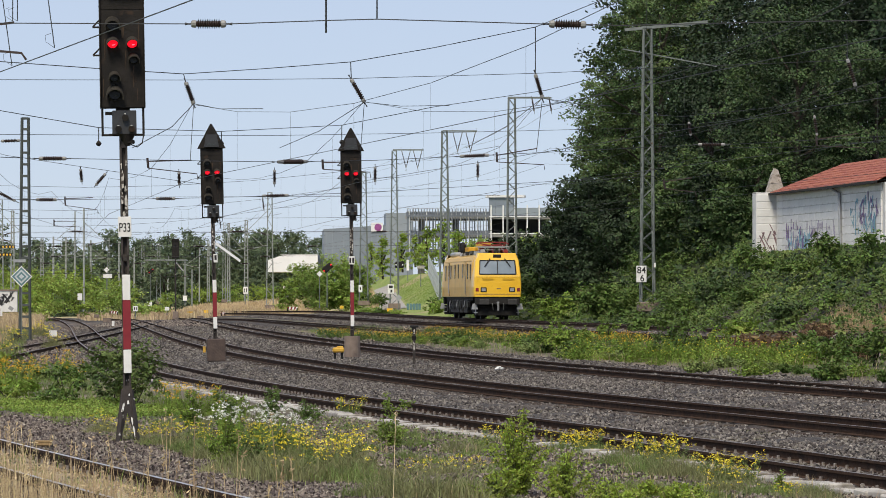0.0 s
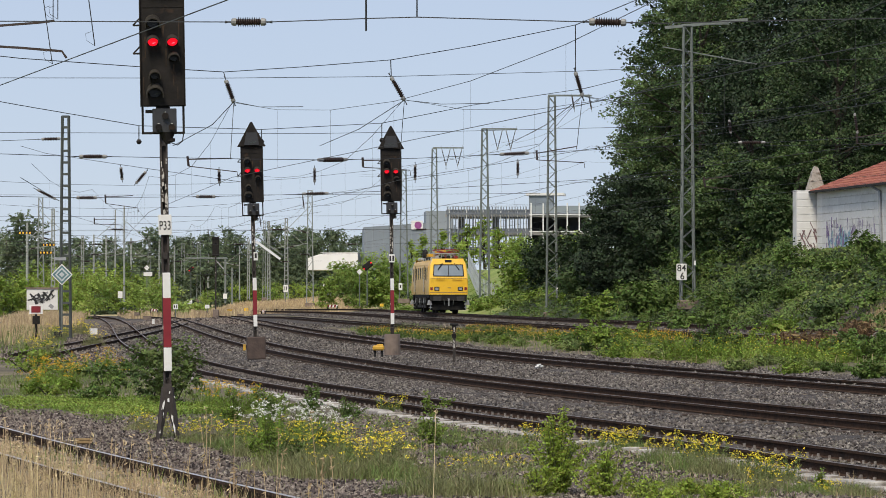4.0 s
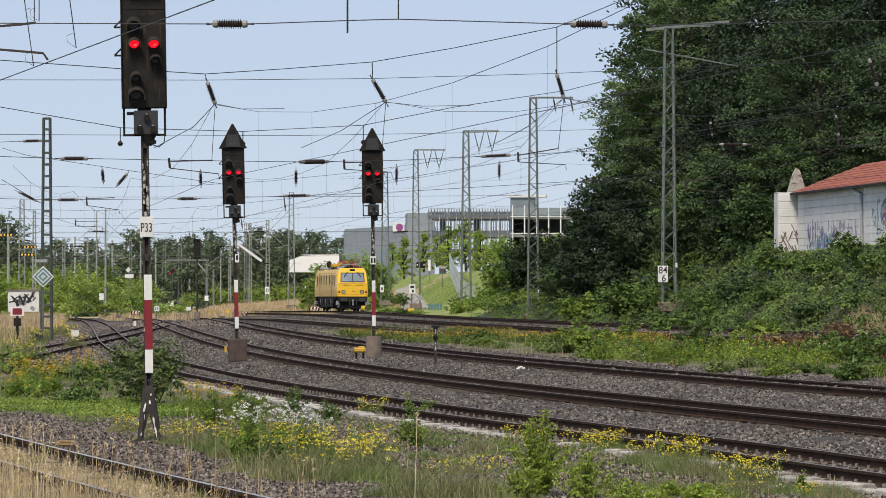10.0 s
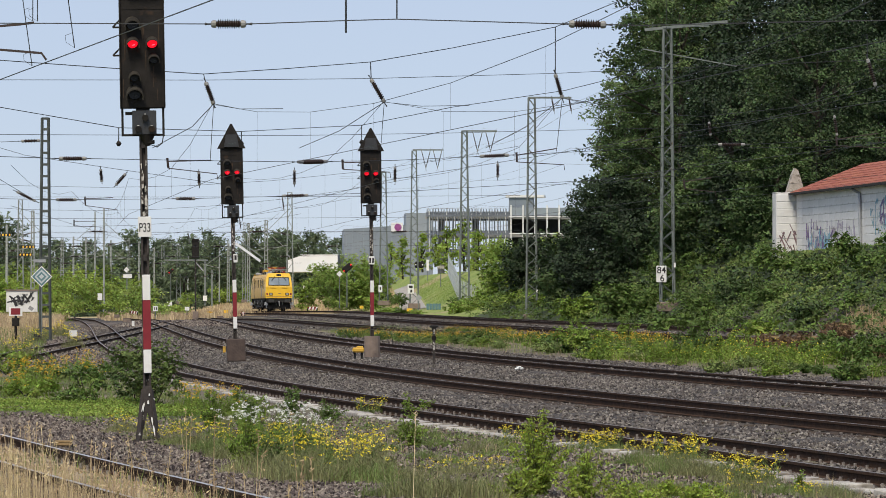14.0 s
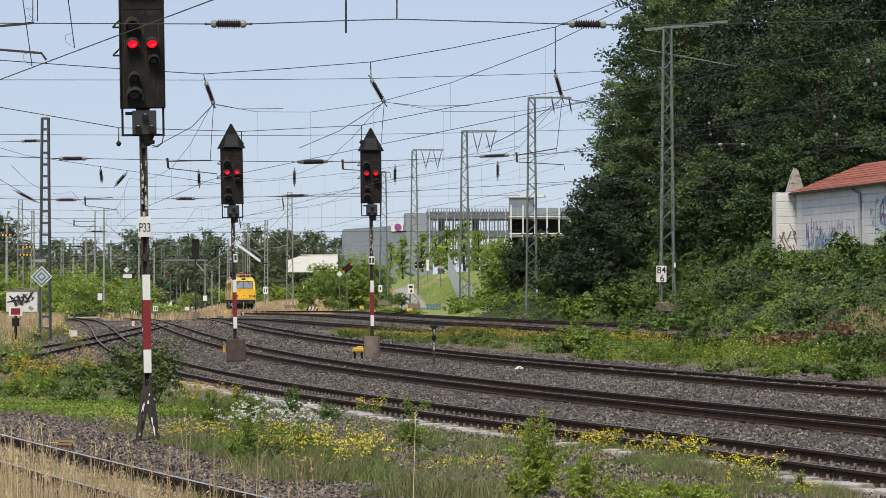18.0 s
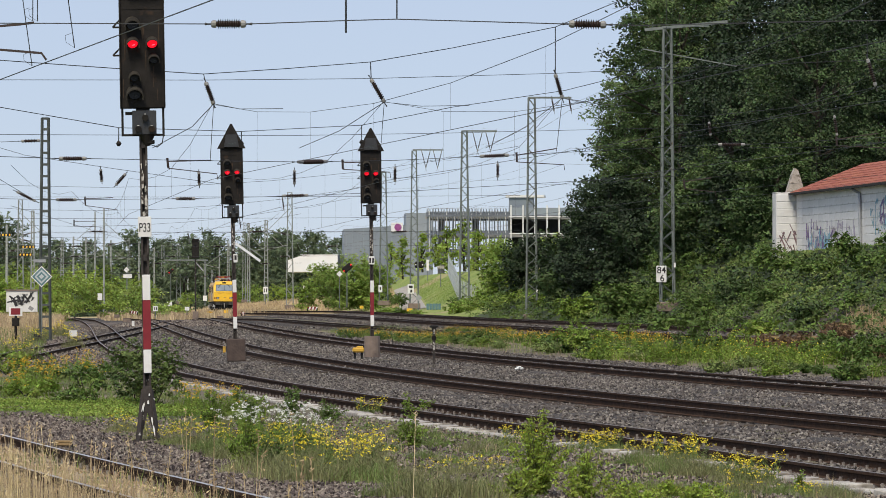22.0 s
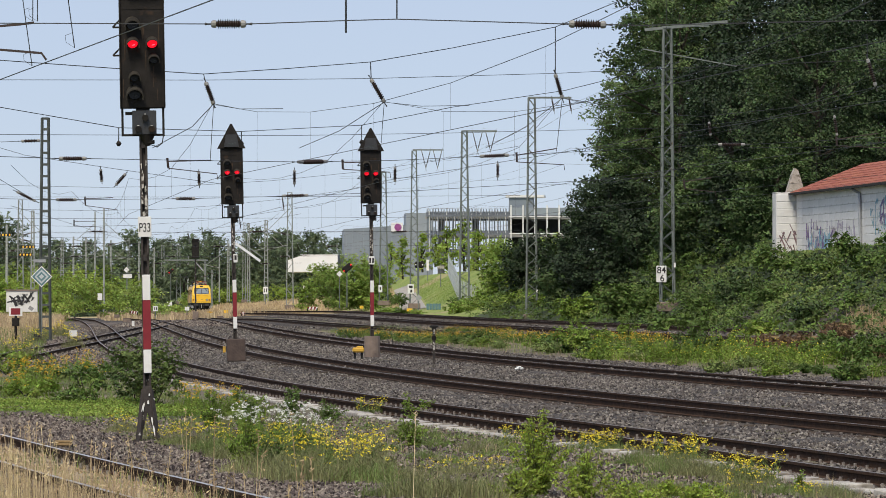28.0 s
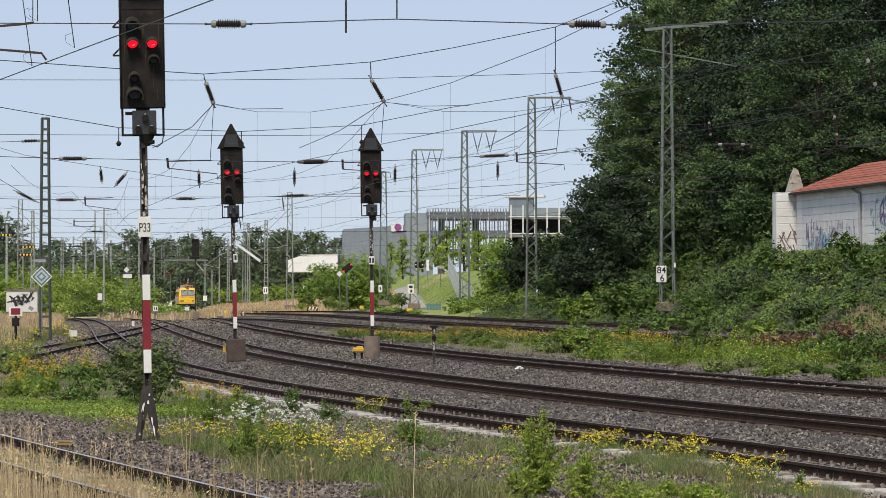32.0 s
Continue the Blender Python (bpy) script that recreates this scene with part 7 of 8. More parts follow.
sign_post((-40.47, 481.1, 0.95), 1.3, .55, .8, "white plate on a trackside cabinet", [WHITE])
sign_post((-16.20, 481.1, 0.95), 2.3, .6, .7, "white sign plate at the far points", [WHITE], bars=1)
sign_post((-15.80, 481.1, 0.75), 1.8, .5, .8, "grey sign plate at the far points", [GREYSTEEL])
sign_post((-24.15, 555.2, 1.50), 1.6, .62, .95, "white number plate with dark marks", [WHITE], bars=2)
sign_post((-29.94, 424.5, 0.23), .8, .5, .55, "white point number plate", [WHITE], bars=2)
sign_post((-32.27, 481.1, 0.95), .5, .6, .6, "small white plate among flowers", [WHITE])
sign_post((-28.31, 451.1, 0.54), .4, .5, .4, "small white plate among flowers", [WHITE])
sign_post((-2.26, 379.8, 1.09), 1.1, .45, .45, "small grey diamond-shaped plate", [GREYSTEEL], True)
sign_post((-1.69, 451.1, 4.35), 1.4, .3, 1.2, "white marker post on the grass hill", [WHITE])
sign_post((-0.24, 424.5, 2.94), 2.4, .75, .3, "brown post with a pale board", [CONCRETE])
sign_post((-21.09, 212.3, -0.24), .4, .4, .4, "black and white striped block at the mast", [INK])
sign_post((-21.10, 232.8, -0.04), .25, .45, .35, "small white box by the points", [WHITE])

# stop signal at the yard's edge
st = thing("stop_signal", (-22.91, 218.7, -0.20), "red square stop board with black lamp box", "railway signal")
part("post", Soup().bar((0, 0, -.2), (0, 0, 1.6), .1), [SIGBLACK], st)
part("box", Soup().box(0, 0, 1.15, .38, .25, .45, bevel=.03), [SIGBLACK], st)
pl = part("board", Soup().box(0, -.05, 1.72, .72, .03, .5), [WHITE], st)
part("red_panel", Soup().box(0, -.08, 1.72, .5, .02, .34), [RED], pl)

# yellow chevron boards
for p in ((-35.27, 328.0, 7.26), (-33.36, 328.0, 6.30), (-33.59, 328.0, 5.67)):
    ob = thing("marker_board", p, "yellow and black marker board on a mast arm", "sign", "marker boards")
    part("board", Soup().box(0, 0, 0, 1.1, .05, .22), [INK], ob)
    for k in range(4):
        part("yellow_square", Soup().box(-.4 + .27 * k, -.04, 0, .13, .02, .15), [YELLOW], ob)

# loose track things
PLANK = material("weathered_plank", [(.20, .13, .06), (.33, .23, .11)], 6, .9, bump=.3)
lp = thing("paper_litter", (2.44, 131.2, -0.03), "crumpled white paper litter in the ballast", "litter")
for x, y, z, r in ((0, 0, .05, .07), (.09, .02, .04, .05), (-.08, -.02, .03, .045), (.03, -.04, .09, .04)):
    part("crumple", Soup().cone((x - r, y, z), (x + r, y + .02, z + .02), r, r * .5, 5), [PAINTWHITE], lp)
for p, m, lab, sx, sz in (((-24.00, 451.1, 0.48), YELLOW, "small yellow box between the tracks", .5, .3), ((-25.75, 451.1, 0.48), FADED, "low yellow box between the tracks", .7, .18), ((-7.58, 379.8, 1.19), YELLOW, "small yellow box between the tracks", .35, .25), ((-2.95, 360.9, 1.00), YELLOW, "yellow heater box at the points", .5, .25),
                          ((-3.40, 360.9, 1.15), CONCRETE, "small pale concrete trackside box", .4, .3), ((-27.95, 360.9, 0.05), FOOTING, "brown point motor cover", .7, .35), ((-24.91, 328.0, -0.06), WHITE, "white lantern of the points", .2, .4), ((-32.06, 400.9, 0.24), FOOTING, "rusty point motor box", .5, .3),
                          ((-21.89, 400.9, 0.18), FOOTING, "rusty point rod cover", .6, .2), ((-6.21, 66.8, -0.08), PLANK, "short weathered plank beside the siding", .26, .07)):
    ob = thing("track_box", p, lab, "track equipment")
    part("body", Soup().box(0, 0, sz / 2 - .03, sx, sx * .7, sz, bevel=.02), [m], ob)
    part("lid", Soup().box(0, 0, sz - .02, sx * 1.04, sx * .74, .03), [m], ob)


def striped_barrier(p, w, label):
    ob = thing("striped_barrier", p, label, "barrier", "striped barriers")
    for k in range(6):
        s = Soup().add([(-w / 2 + w * k / 6, 0, .05), (-w / 2 + w * (k + 1) / 6, 0, .05), (-w / 2 + w * (k + 1.5) / 6, 0, .32), (-w / 2 + w * (k + .5) / 6, 0, .32)], [(0, 1, 2, 3)])
        s.add([(x, .04, z) for x, _, z in s.v[:4]], [(3, 2, 1, 0)])
        part("stripe", s, [WHITE if k % 2 else PANTORED], ob)
    for x in (-w / 2.4, w / 2):
        part("foot", Soup().box(x, .05, .05, .1, .3, .3), [BLACKSTEEL], ob)


striped_barrier((-12.89, 400.9, 0.96), 1.0, "low red and white striped barrier")
striped_barrier((-34.25, 451.1, 0.35), .9, "low orange and white striped barrier")
striped_barrier((-20.82, 424.5, 0.35), .4, "small red and white stop block")
cr = thing("litter_bin_row", (-0.85, 360.9, 1.15), "row of blue-green bins by the track", "bins")
for k in range(5):
    part("bin", Soup().box(-.5 + .26 * k, 0, .25, .22, .3, .55, bevel=.03), [TEAL], cr)
# painted wall at the yard's edge
wl = thing("yard_wall", (-29.80, 288.7, 1.23), "white yard wall with black scrawls and rusty coping", "wall")
part("wall", Soup().box(0, 0, .75, 2.2, .3, 1.5), [PLASTER], wl)
part("coping", Soup().box(0, 0, 1.52, 2.3, .4, .12), [FOOTING], wl)
rw = random.Random(5)
for k in range(26):
    part("paint_scrawl", Soup().box(0, 0, 0, rw.uniform(.06, .13), .006, rw.uniform(.25, .55), m=pose(-.8 + .063 * k, -.155 - .0012 * k, .72 + .22 * math.sin(k * .9) + .012 * k, 0, rw.choice((-50, -20, 15, 40, 75)), 0)), [INK], wl)
for k in range(8):
    part("paint_stain", Soup().box(0, 0, 0, rw.uniform(.15, .4), .004, rw.uniform(.1, .3), m=pose(rw.uniform(-.9, .9), -.152, rw.uniform(.2, 1.2), 0, rw.uniform(-40, 40), 0)), [SLAB], wl)

# ---- the house on the bank: its long wall runs with the tracks ----
WALL_A, WALL_B = Vector((17.39, 200.5, 7.35)), Vector((20.20, 178.6, 7.45))
run = (WALL_B - WALL_A)
run.z = 0
LONG = run.length
house = thing("trackside_house", pose(WALL_A.x, WALL_A.y, WALL_A.z - 3.3, 0, 0, math.degrees(math.atan2(run.y, run.x))), "white block-built trackside house with red roof and scrawls", "house")
part("wall_core", Soup().box(LONG / 2, 2.3, 1.65, LONG, 4.5, 3.3), [PLASTER], house)
course = Soup().box(0, 0, 0, 1.19, .06, .352, bevel=.012).mesh("block", material("block", [(.68, .675, .66), (.80, .79, .775)], 2.0, .9, bump=.2, spots=((.40, .38, .34), 1.1, .56, .15), random_by="object", vary=.06))
for k in range(9):
    for j in range(int(LONG / 1.2)):
        ob = new("block", course)
        ob.parent = house
        ob.matrix_basis = MARK((.62 + j * 1.2, .02, .2 + k * .364))
buttress = part("end_wall", Soup().box(-.55, -.25, 1.7, .9, 1.5, 3.4), [PLASTER], house, "stub end wall with cracked render")
for k in range(9):
    part("joint_band", Soup().box(-.1, -.25, .2 + k * .364, .04, 1.46, .345, bevel=.012), [PLASTER], buttress)
part("gable_horn", Soup().prism([(-.46, 0), (.46, 0), (.40, .25), (.13, 1.12), (-.02, 1.22), (-.16, .95)], -.2, .2), [PLASTER_OLD], house, "pointed weathered concrete gable horn", at=MARK((-.5, .02, 3.38)) @ Matrix.Rotation(radians(90), 4, "Z"))
rise = 1.3
roof = Soup().add([(-.2, -.3, 3.36), (LONG, -.3, 3.36), (LONG, 2.3, 3.36 + rise), (4.5, 2.3, 3.36 + rise), (-.2, 4.9, 3.36), (LONG, 4.9, 3.36), (-.2, -.3, 3.28), (LONG, -.3, 3.28)], [(0, 1, 2, 3), (0, 3, 4), (4, 3, 2, 5), (0, 6, 7, 1), (0, 4, 6)])
roof_ob = part("roof", roof, [ROOFTILE], house, "red tiled hip roof")
tile = Soup().box(0, 0, 0, .58, .36, .03).mesh("tile", ROOFTILE)
ang = math.atan2(rise, 2.6)
for k in range(9):
    for j in range(int(LONG / .6)):
        x = .2 + k * .55 + j * .6
        if x < LONG - .3:
            ob = new("tile", tile)
            ob.parent = roof_ob
            ob.matrix_basis = MARK((x, -.2 + .29 * k, 3.42 + .29 * k * math.tan(ang))) @ Matrix.Rotation(ang - .05, 4, "X")
part("gutter", Soup().box(LONG / 2, -.36, 3.3, LONG, .12, .12), [BLACKSTEEL], house)
part("down_pipe", Soup().tube([(LONG * .60, -.34, 3.25), (LONG * .63, -.1, 3.0), (LONG * .64, -.08, .2)], .08, 6), [GREYSTEEL], house)
SCR = material("scrawl_violet", [(.15, .10, .24), (.26, .18, .36)], 2, .7)
SCB = material("scrawl_blue", [(.15, .34, .44), (.28, .46, .54)], 2, .7)
SCP = material("scrawl_brown", [(.13, .08, .09), (.22, .14, .15)], 2, .7)
SCM = material("scrawl_mauve", [(.34, .30, .40), (.44, .40, .50)], 2, .7)
rg = random.Random(14)
for x0, n, w, z0, z1, mt in ((.10, .30, .26, .6, 1.7, SCR), (.12, .3, .22, .4, 1.2, SCB), (.3, .2, .28, 1.1, 1.7, SCM), (.72, .3, .22, 1.2, 2.6, SCB), (.8, .2, .18, 1.5, 2.8, SCR)):
    for k in range(int(n * 130)):
        x, z = LONG * (x0 + rg.uniform(0, w)), rg.uniform(z0, z1)
        part("paint_scrawl", Soup().box(0, 0, 0, rg.uniform(.05, .14), .006, rg.uniform(.2, .7), m=pose(x, -.022 - .0007 * k, z, 0, rg.choice((-6, 0, 5, 8, 60, -55)), 0)), [mt], house)
for k in range(18):
    part("paint_scrawl", Soup().box(0, 0, 0, .008, rg.uniform(.03, .07), rg.uniform(.2, .6), m=pose(-.076 + .0015 * k, rg.uniform(-.85, .3), rg.uniform(.5, 1.6), rg.uniform(-35, 35), 0, 0)), [SCP], buttress)
for i, (p, w, h) in enumerate((((15.95, 189.9, 3.64), 1.6, .5), ((16.56, 185.1, 3.53), 1.8, .45), ((17.39, 176.0, 3.86), 1.5, 1.4), ((17.10, 180.4, 3.40), 2.2, .5), ((18.12, 171.8, 3.45), 1.8, .8), ((18.33, 167.8, 3.61), 1.4, 1.6), ((15.30, 195.1, 3.81), 1.8, 1.2))):
    bush(MARK(p), w, h, 175 + i, LEAF_MID, "brambles below the white house", .095, 800, group="brambles by the house")

# ---- car park and hall ----
gp = (-2.32, 577.4, 6.67)
garage = thing("parking_garage", pose(gp[0], gp[1], gp[2] - 3, 0, 0, -4), "grey multi-storey car park with steel fins", "building")
LV = (4.6, 7.2, 9.8)
for k, z in enumerate(LV):
    part("deck", Soup().box(10, 8, z, 20.5, 16, .4), [SLAB], garage)
    part("deck_edge", Soup().box(5.9, -.47, z + .2, 12, .05, .22), [LOUVRE], garage)
    part("parapet", Soup().box(5.9, -.05, z + .55, 12, .08, .35), [LOUVRE], garage)
for z in LV:
    part("back_parapet", Soup().box(10, 15.9, z + .5, 20, .1, .6), [LOUVRE], garage)
# added near-black sheet; the shade inside the decks is in its colour
part("ramp_wall", Soup().box(15.5, 9, 5, 8.5, .4, 9.6), [DARKIN], garage, "near-black sheet added for the shaded inside")
for x in (1.5, 6.5, 11.5):
    for y in (3.5, 8.0, 12.5):
        part("inner_column", Soup().box(x, y, 5, .35, .35, 10), [SLAB], garage)
for k in range(30):
    part("fin", Soup().box(.1 + k * .40, -.3, 7.4, .11, .22, 7.2), [LOUVRE], garage)
    part("back_fin", Soup().box(.1 + k * .66, 16.1, 7.0, .10, .15, 7.0), [LOUVRE], garage)
    if k % 3 == 1:
        part("fin_edge", Soup().box(.03 + k * .40, -.44, 7.4 + .3 * math.sin(k), .05, .05, 6.0), [STEELWHITE], garage)
for k in range(3):
    part("duct", Soup().bar((.6 + k * .5, -.6, 3.0), (.6 + k * .5, -.6, 9.0 - k * .6), .12), [CLADDARK], garage)
part("column", Soup().box(.3, -.1, 5, .5, .4, 10), [CLADDARK], garage)
for k in range(6):
    part("white_post", Soup().box(12.0 + k * 1.7, -.6, 7.0, .18, .2, 9.0), [STEELWHITE], garage)
for z in (4.9, 7.5, 9.9):
    part("white_beam", Soup().box(16, -.6, z, 8.6, .2, .13), [STEELWHITE], garage)
for z in (10.6, 11.1):
    part("roof_rail", Soup().box(10, -.2, z, 20, .05, .06), [GREYSTEEL], garage)
for k in range(30):
    part("rail_post", Soup().box(.3 + k * .68, -.2, 10.6, .06, .06, 1.1), [GREYSTEEL], garage)
part("roof_glass", Soup().box(16.3, -.3, 10.6, 8.4, .04, 1.0), [CLAD], garage)
part("stair_house", Soup().box(13.3, 3, 11.4, 3.4, 4, 2.4), [CLADDARK], garage)
part("stair_roof", Soup().box(13.9, 3, 12.8, 5.5, 4.6, .35), [STEELWHITE], garage)
ha = (-16.00, 656.1, 7.99)
hall = thing("grey_hall", pose(ha[0], ha[1], ha[2] - 4, 0, 0, 2), "large grey metal-clad hall with a small sign", "building")
part("wall", Soup().add([(0, 0, 0), (12, 0, 0), (12, 0, 9.9), (0, 0, 9.1), (0, 25, 0), (12, 25, 0), (12, 25, 9.9), (0, 25, 9.1)], [(0, 1, 2, 3), (4, 0, 3, 7), (3, 2, 6, 7), (1, 5, 6, 2), (5, 4, 7, 6)]), [CLADDARK], hall)
part("tower", Soup().box(12.2, 6, 5.8, 4.4, 13, 11.8), [CLAD], hall)
for k in range(13):
    part("cladding_seam", Soup().box(.5 + k * .9, -.02, 4.6, .05, .04, 9.0), [CLAD], hall)
sb = part("sign_board", Soup().box(8.6, -.12, 9.4, 1.9, .15, 1.5), [STEELWHITE], hall, "white sign with purple shape")
part("sign_shape", Soup().cone((8.75, -.22, 9.4), (8.75, -.19, 9.4), .6, .6, 10), [material("sign_purple", [(.22, .05, .20), (.30, .08, .26)], 3, .5)], sb)
wh = thing("white_hall", (-24.95, 656.1, 6.2), "low white hall roof behind bushes", "building")
part("roof", Soup().prism([(0, 0), (8, 0), (8, 2.75), (5, 2.75), (2, 2.6), (0, 1.9)], 0, 20), [PAINTWHITE], wh)
part("ridge_cap", Soup().box(5, 10, 2.78, 6, 20, .06), [PAINTWHITE], wh)
# grass hill path and palisade fence
sheet("hill_path", lambda y: -4.0 - (y - 400) * .0218, lambda y: -1.6 - (y - 395) * .0278, np.arange(384, 486, 3.0), .06, PATH, "grey path up the grass hill", 5)
FENCEGREY = material("galvanised_pale", [(.42, .45, .48), (.52, .55, .58)], 5, .5, .2)
fence = thing("palisade_fence", (0, 0, 0), "grey steel palisade fence down the grass hill", "fence")
fa, fb, fc = Vector((0.53, 424.5, 5.06)), Vector((1.55, 360.9, 2.05)), Vector((3.14, 343.7, 1.35))
for a, b, n in ((fa, fb, 24), (fb, fc, 14)):
    for k in range(n):
        p = a.lerp(b, k / n)
        part("pale", Soup().bar(p - Vector((0, 0, .5)), p + Vector((0, 0, 1.7)), .07, .03), [FENCEGREY], fence)
    for z in (.3, 1.3):
        part("fence_rail", Soup().bar(a + Vector((0, 0, z)), b + Vector((0, 0, z)), .06), [GREYSTEEL], fence)

# ---- far greenery ----
FT = "rounded green tree in the far distance"
ft = [tree(MARK((-90, 860, -2)), 15, 13, 201, LEAF_HAZE, FT, 62, .37, .0, "far trees"), tree(MARK((-60, 900, -2)), 16, 14, 202, LEAF_HAZE, FT, 62, .37, .0, "far trees"), tree(MARK((-40, 880, -2)), 14, 13, 203, LEAF_HAZE, FT, 62, .37, .0, "far trees")]
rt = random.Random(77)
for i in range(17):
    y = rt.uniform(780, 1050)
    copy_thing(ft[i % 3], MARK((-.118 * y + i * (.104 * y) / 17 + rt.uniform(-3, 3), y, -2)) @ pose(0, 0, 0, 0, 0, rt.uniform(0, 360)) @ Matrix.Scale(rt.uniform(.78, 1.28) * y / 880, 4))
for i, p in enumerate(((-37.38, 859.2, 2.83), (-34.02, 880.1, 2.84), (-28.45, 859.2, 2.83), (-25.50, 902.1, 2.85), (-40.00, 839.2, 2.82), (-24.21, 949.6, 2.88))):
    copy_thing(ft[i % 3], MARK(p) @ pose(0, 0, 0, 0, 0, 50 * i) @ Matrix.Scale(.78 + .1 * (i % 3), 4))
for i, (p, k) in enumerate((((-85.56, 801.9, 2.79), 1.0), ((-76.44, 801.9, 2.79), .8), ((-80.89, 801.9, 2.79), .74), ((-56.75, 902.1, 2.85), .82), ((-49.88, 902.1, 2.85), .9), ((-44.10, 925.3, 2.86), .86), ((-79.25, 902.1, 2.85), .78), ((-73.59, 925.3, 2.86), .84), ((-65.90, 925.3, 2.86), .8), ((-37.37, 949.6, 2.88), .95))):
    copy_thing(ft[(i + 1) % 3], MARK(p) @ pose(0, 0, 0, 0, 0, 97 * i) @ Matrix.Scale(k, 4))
FB = "light green bushes at the yard's edge"
fbush = [bush(MARK((-40, 420, -.4)), 7, 5.0, 210, LEAF_YEL, FB, .2, 110, group="yard bushes"), bush(MARK((-48, 440, -.4)), 8, 5.0, 211, LEAF_LIGHT, FB, .2, 110, group="yard bushes"), bush(MARK((-34, 470, -.4)), 7, 4.5, 212, LEAF_HEDGE, FB, .2, 150, group="yard bushes")]
for i, (p, k) in enumerate((((-53.86, 515.5, 1.21), 1.0), ((-46.93, 481.1, 1.28), .9), ((-41.50, 451.1, 1.23), .9), ((-45.29, 515.5, 1.21), 1.0), ((-45.69, 555.2, 1.27), .9), ((-51.27, 656.1, 1.35), 1.0), ((-53.40, 721.7, 1.25), 1.1), ((-64.50, 601.4, 1.85), 1.2), ((-65.82, 656.1, 1.99), 1.4), ((-67.40, 721.7, 1.95), 1.4), ((-68.22, 801.9, 1.91), 1.5),
                            ((-47.79, 759.7, 1.19), .6), ((-44.33, 801.9, 1.13), .8), ((-40.44, 801.9, 1.35), .7), ((-36.56, 801.9, 1.35), .9), ((-28.40, 721.7, 1.25), .8), ((-23.09, 656.1, 1.35), .8), ((-65.25, 902.1, 1.60), 1.2), ((-64.53, 962.3, 1.28), .9), ((-38.00, 902.1, 1.60), 1.1))):
    copy_thing(fbush[i % 3], MARK((p[0], p[1], p[2] - .6)) @ pose(0, 0, 0, 0, 0, 77 * i) @ Matrix.Scale(k, 4))
for i, (p, w, h, m) in enumerate((((-11.9, 424.5, 1.00), 4.8, 5.4, LEAF_HEDGE), ((-10.1, 437.4, 0.96), 5.4, 7.0, LEAF_HEDGE), ((-14.94, 451.1, 0.91), 3.0, 3.6, LEAF_LIGHT), ((-8.2, 451.1, 1.04), 5.0, 6.4, LEAF_HEDGE), ((-10.4, 412.4, 0.98), 4.4, 4.4, LEAF_HEDGE), ((-8.4, 412.4, 0.98), 4.2, 4.0, LEAF_LIGHT), ((-6.9, 440.0, 1.04), 4.4, 5.4, LEAF_HEDGE), ((-8.06, 451.1, 1.04), 3.0, 4.2, LEAF_LIGHT), ((-8.50, 515.5, 2.64), 4, 3.0, LEAF_MID), ((-4.94, 424.5, 1.41), 3, 1.2, LEAF_MID),
                                  ((3.45, 328.0, 1.26), 3.4, 2.2, LEAF_LIGHT), ((2.09, 328.0, 1.08), 3, 1.2, LEAF_LIGHT), ((4.83, 300.7, 1.06), 3, 1.6, LEAF_LIGHT), ((5.18, 424.5, 5.23), 3.6, 3.6, LEAF_YEL), ((7.12, 424.5, 5.53), 3.2, 2.6, LEAF_MID), ((11.17, 400.9, 5.35), 3.6, 3.4, LEAF_YEL))):
    bush(MARK((p[0], p[1], min(p[2], float(land(p[0], p[1])) + 1.2) - .1)), w, h, 230 + i, m, "leafy bush beside the far tracks", .16, 330, group="bushes by the far tracks")
for i, (p, w, h, m) in enumerate((((-4.95, 379.8, 1.03), 2.6, .8, LEAF_LIGHT), ((-3.69, 370.1, 1.02), 1.8, .7, LEAF_MID), ((-2.45, 360.9, 0.95), 1.6, .5, LEAF_LIGHT), ((1.3, 330.0, 1.1), 2.6, 1.0, LEAF_LIGHT), ((2.3, 320.0, 1.1), 2.8, 1.2, LEAF_HEDGE), ((3.3, 309.0, 1.1), 2.8, 1.3, LEAF_LIGHT), ((4.4, 297.0, 1.1), 2.6, 1.2, LEAF_HEDGE), ((5.3, 287.0, 1.1), 2.6, 1.2, LEAF_LIGHT), ((6.3, 276.0, 1.1), 2.4, 1.0, LEAF_HEDGE), ((7.2, 266.0, 1.1), 2.4, 1.0, LEAF_LIGHT), ((1.48, 343.7, 1.11), 2.6, 1.6, LEAF_MID), ((2.70, 335.7, 1.05), 2.4, 1.3, LEAF_LIGHT))):
    bush(MARK((p[0], p[1], float(land(p[0], p[1])) - .1)), w, h, 250 + i, m, "low weeds at the foot of the grass hill", .12, 300, group="weeds below the hill")
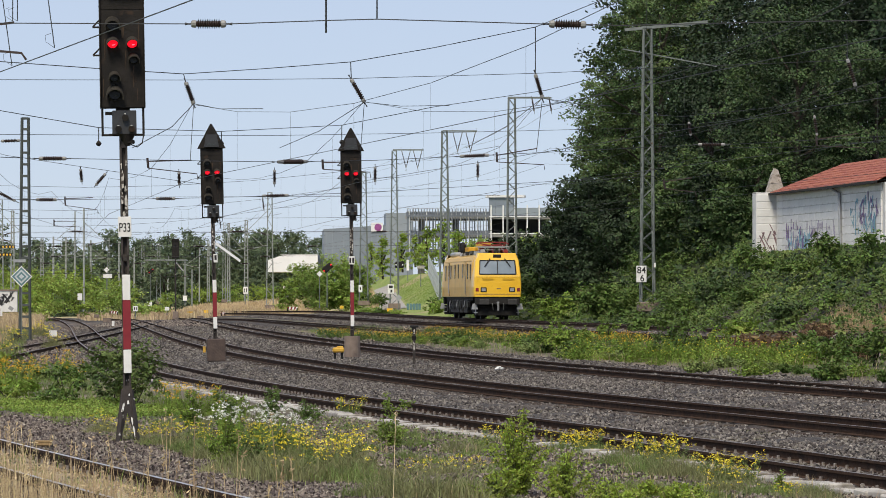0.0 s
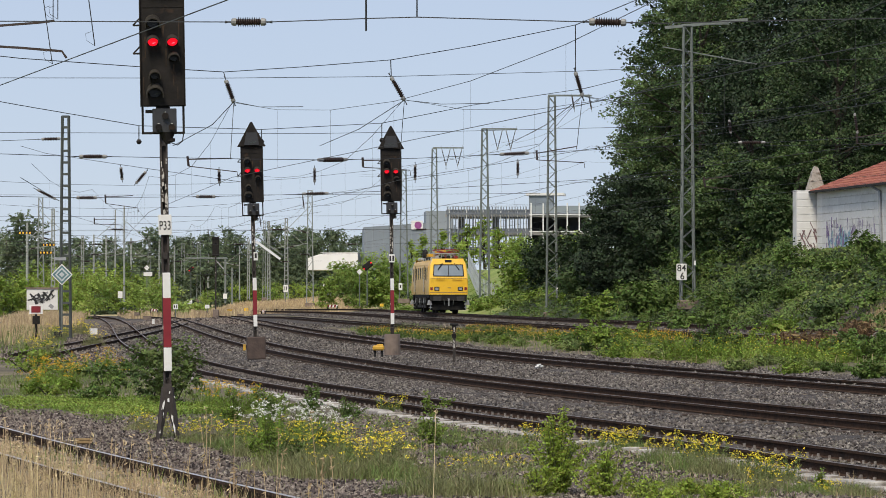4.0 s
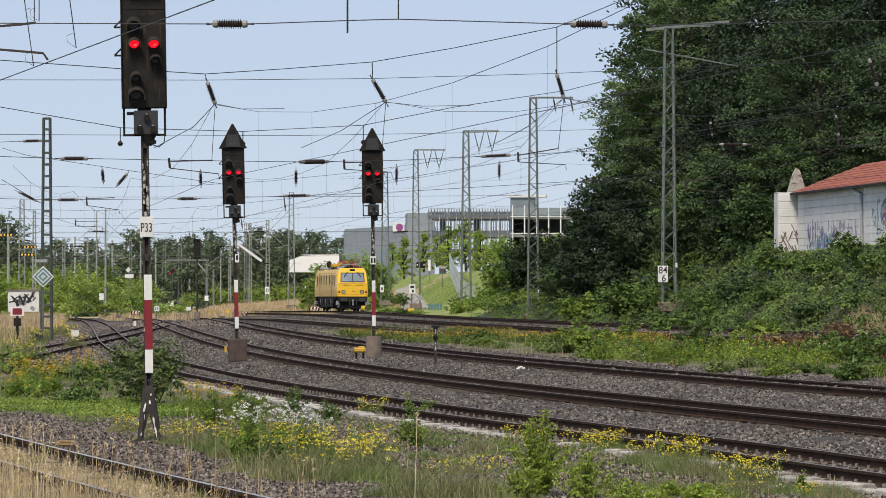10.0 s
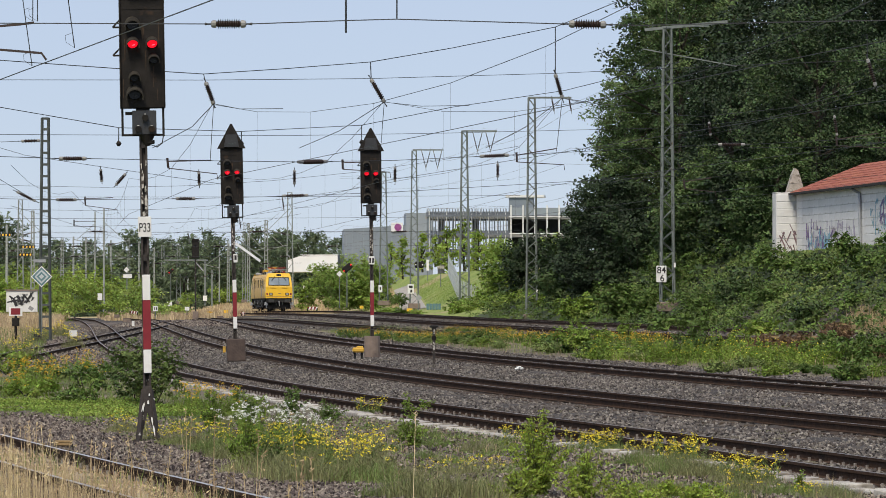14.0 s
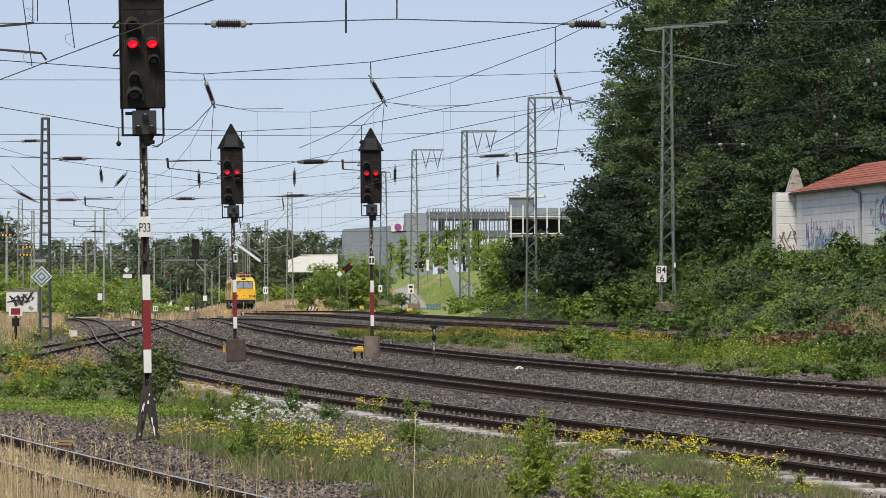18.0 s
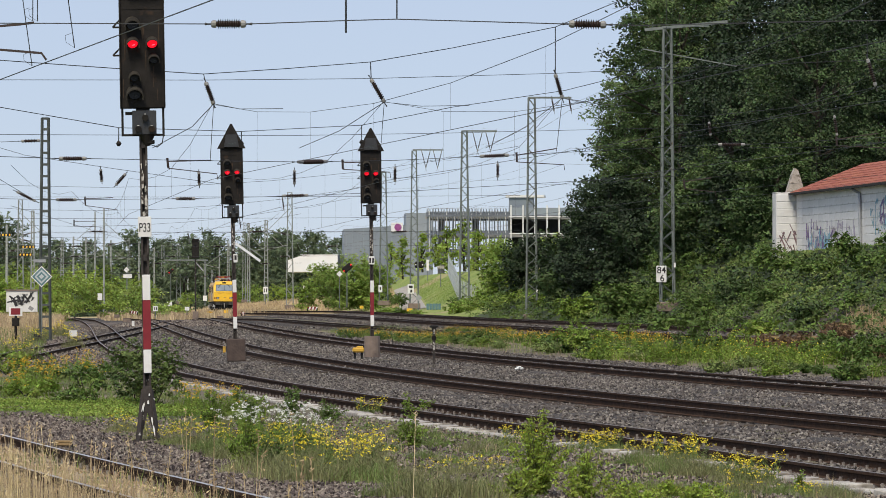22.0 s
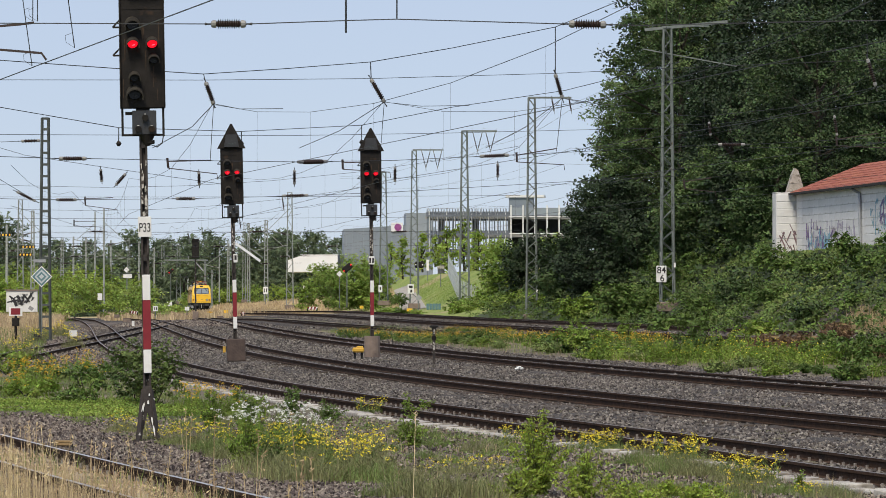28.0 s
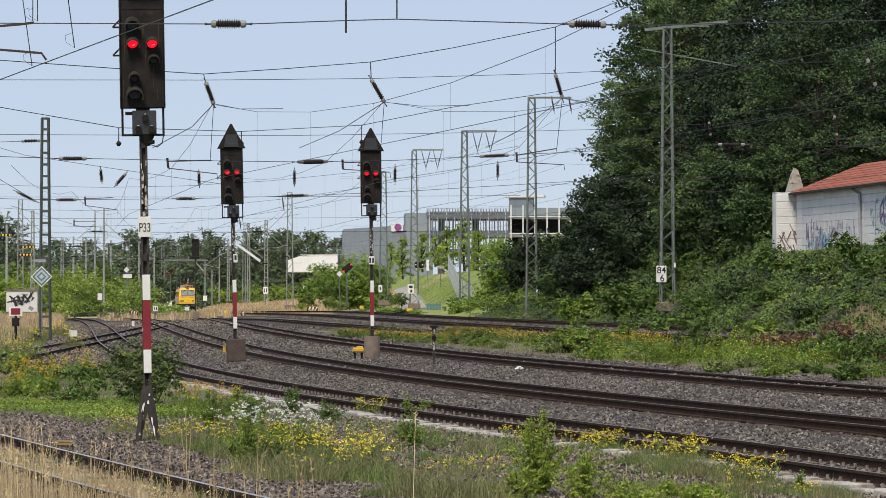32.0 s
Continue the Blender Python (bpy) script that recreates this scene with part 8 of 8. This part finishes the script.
for i, (p, w, h) in enumerate((((-33.03, 497.7, 0.76), 3.0, .9), ((-30.80, 481.1, 0.68), 2.2, .7), ((-35.64, 515.5, 0.78), 2.0, .7), ((-16.93, 481.1, 0.88), 2.6, .8), ((-35.65, 424.5, 0.47), 2.6, 1.6), ((-35.75, 451.1, 0.60), 3.0, 1.9))):
    bush(MARK((p[0], p[1], p[2] - .2)), w, h, 270 + i, LEAF_YEL, "yellow-green weeds by the far points", .13, 110, group="weeds by the far points")
YT = "young light-green tree on the grass hill"
yt = tree(MARK((-4.73, 481.1, 4.62)), 5.0, 2.3, 260, LEAF_YEL, YT, 140, .17, .02, "young trees")
for i, (p, k) in enumerate((((-2.40, 481.1, 5.42), .95), ((0.73, 481.1, 5.28), 1.1), ((2.53, 481.1, 5.62), 1.2), ((-1.00, 515.5, 6.21), .8), ((-6.71, 515.5, 5.85), .7), ((3.94, 465.6, 5.19), 1.0))):
    copy_thing(yt, MARK(p) @ pose(0, 0, 0, 0, 0, 60 * i) @ Matrix.Scale(k, 4))
grass("yard_straw", 29, 16000, 300, 620, lambda y: float(line_x(y)) - 9, lambda y: float(line_x(y)) - 2.5, (.4, 1.2), .05, STRAW, "tall dry grass at the yard's edge", 1, .3)
grass("hill_path_straw", 35, 1500, 420, 500, lambda y: -4.0 - (y - 400) * .0218 - .9, lambda y: -4.0 - (y - 400) * .0218 - .1, (.2, .6), .05, STRAW, "dry grass beside the hill path", 1, .3)
grass("hill_grass", 36, 13000, 386, 470, lambda y: -1.4 - (y - 395) * .0278, lambda y: .0035 * y + 1, (.04, .12), .05, HILLGRASS, "mown green grass on the hill", 1, .5)
grass("far_straw", 30, 18000, 440, 760, lambda y: float(line_x(y)) + 2, lambda y: float(line_x(y)) + 28, (.45, 1.25), .07, STRAW, "dry grass between the far tracks", 1, .3)
grass("yard_grass", 31, 9000, 170, 300, lambda y: float(line_x(y)) - 14, lambda y: float(line_x(y)) - 3.5, (.15, .5), .03, HERB, "green and dry yard grass", 1, .4, patch=(5, -.25))
grass("yard_dry_tufts", 32, 5000, 190, 300, lambda y: float(line_x(y)) - 14, lambda y: float(line_x(y)) - 4.5, (.4, 1.1), .025, STRAW, "soft dry grass tufts in the yard", 1, .4, patch=(6, 0))
grass("bank_foot_straw", 33, 11000, 480, 660, lambda y: way_x["upper"](y) + 3, lambda y: way_x["upper"](y) + 16, (.4, 1.1), .06, STRAW, "tall dry grass beyond the upper track", 1, .3)

motions()
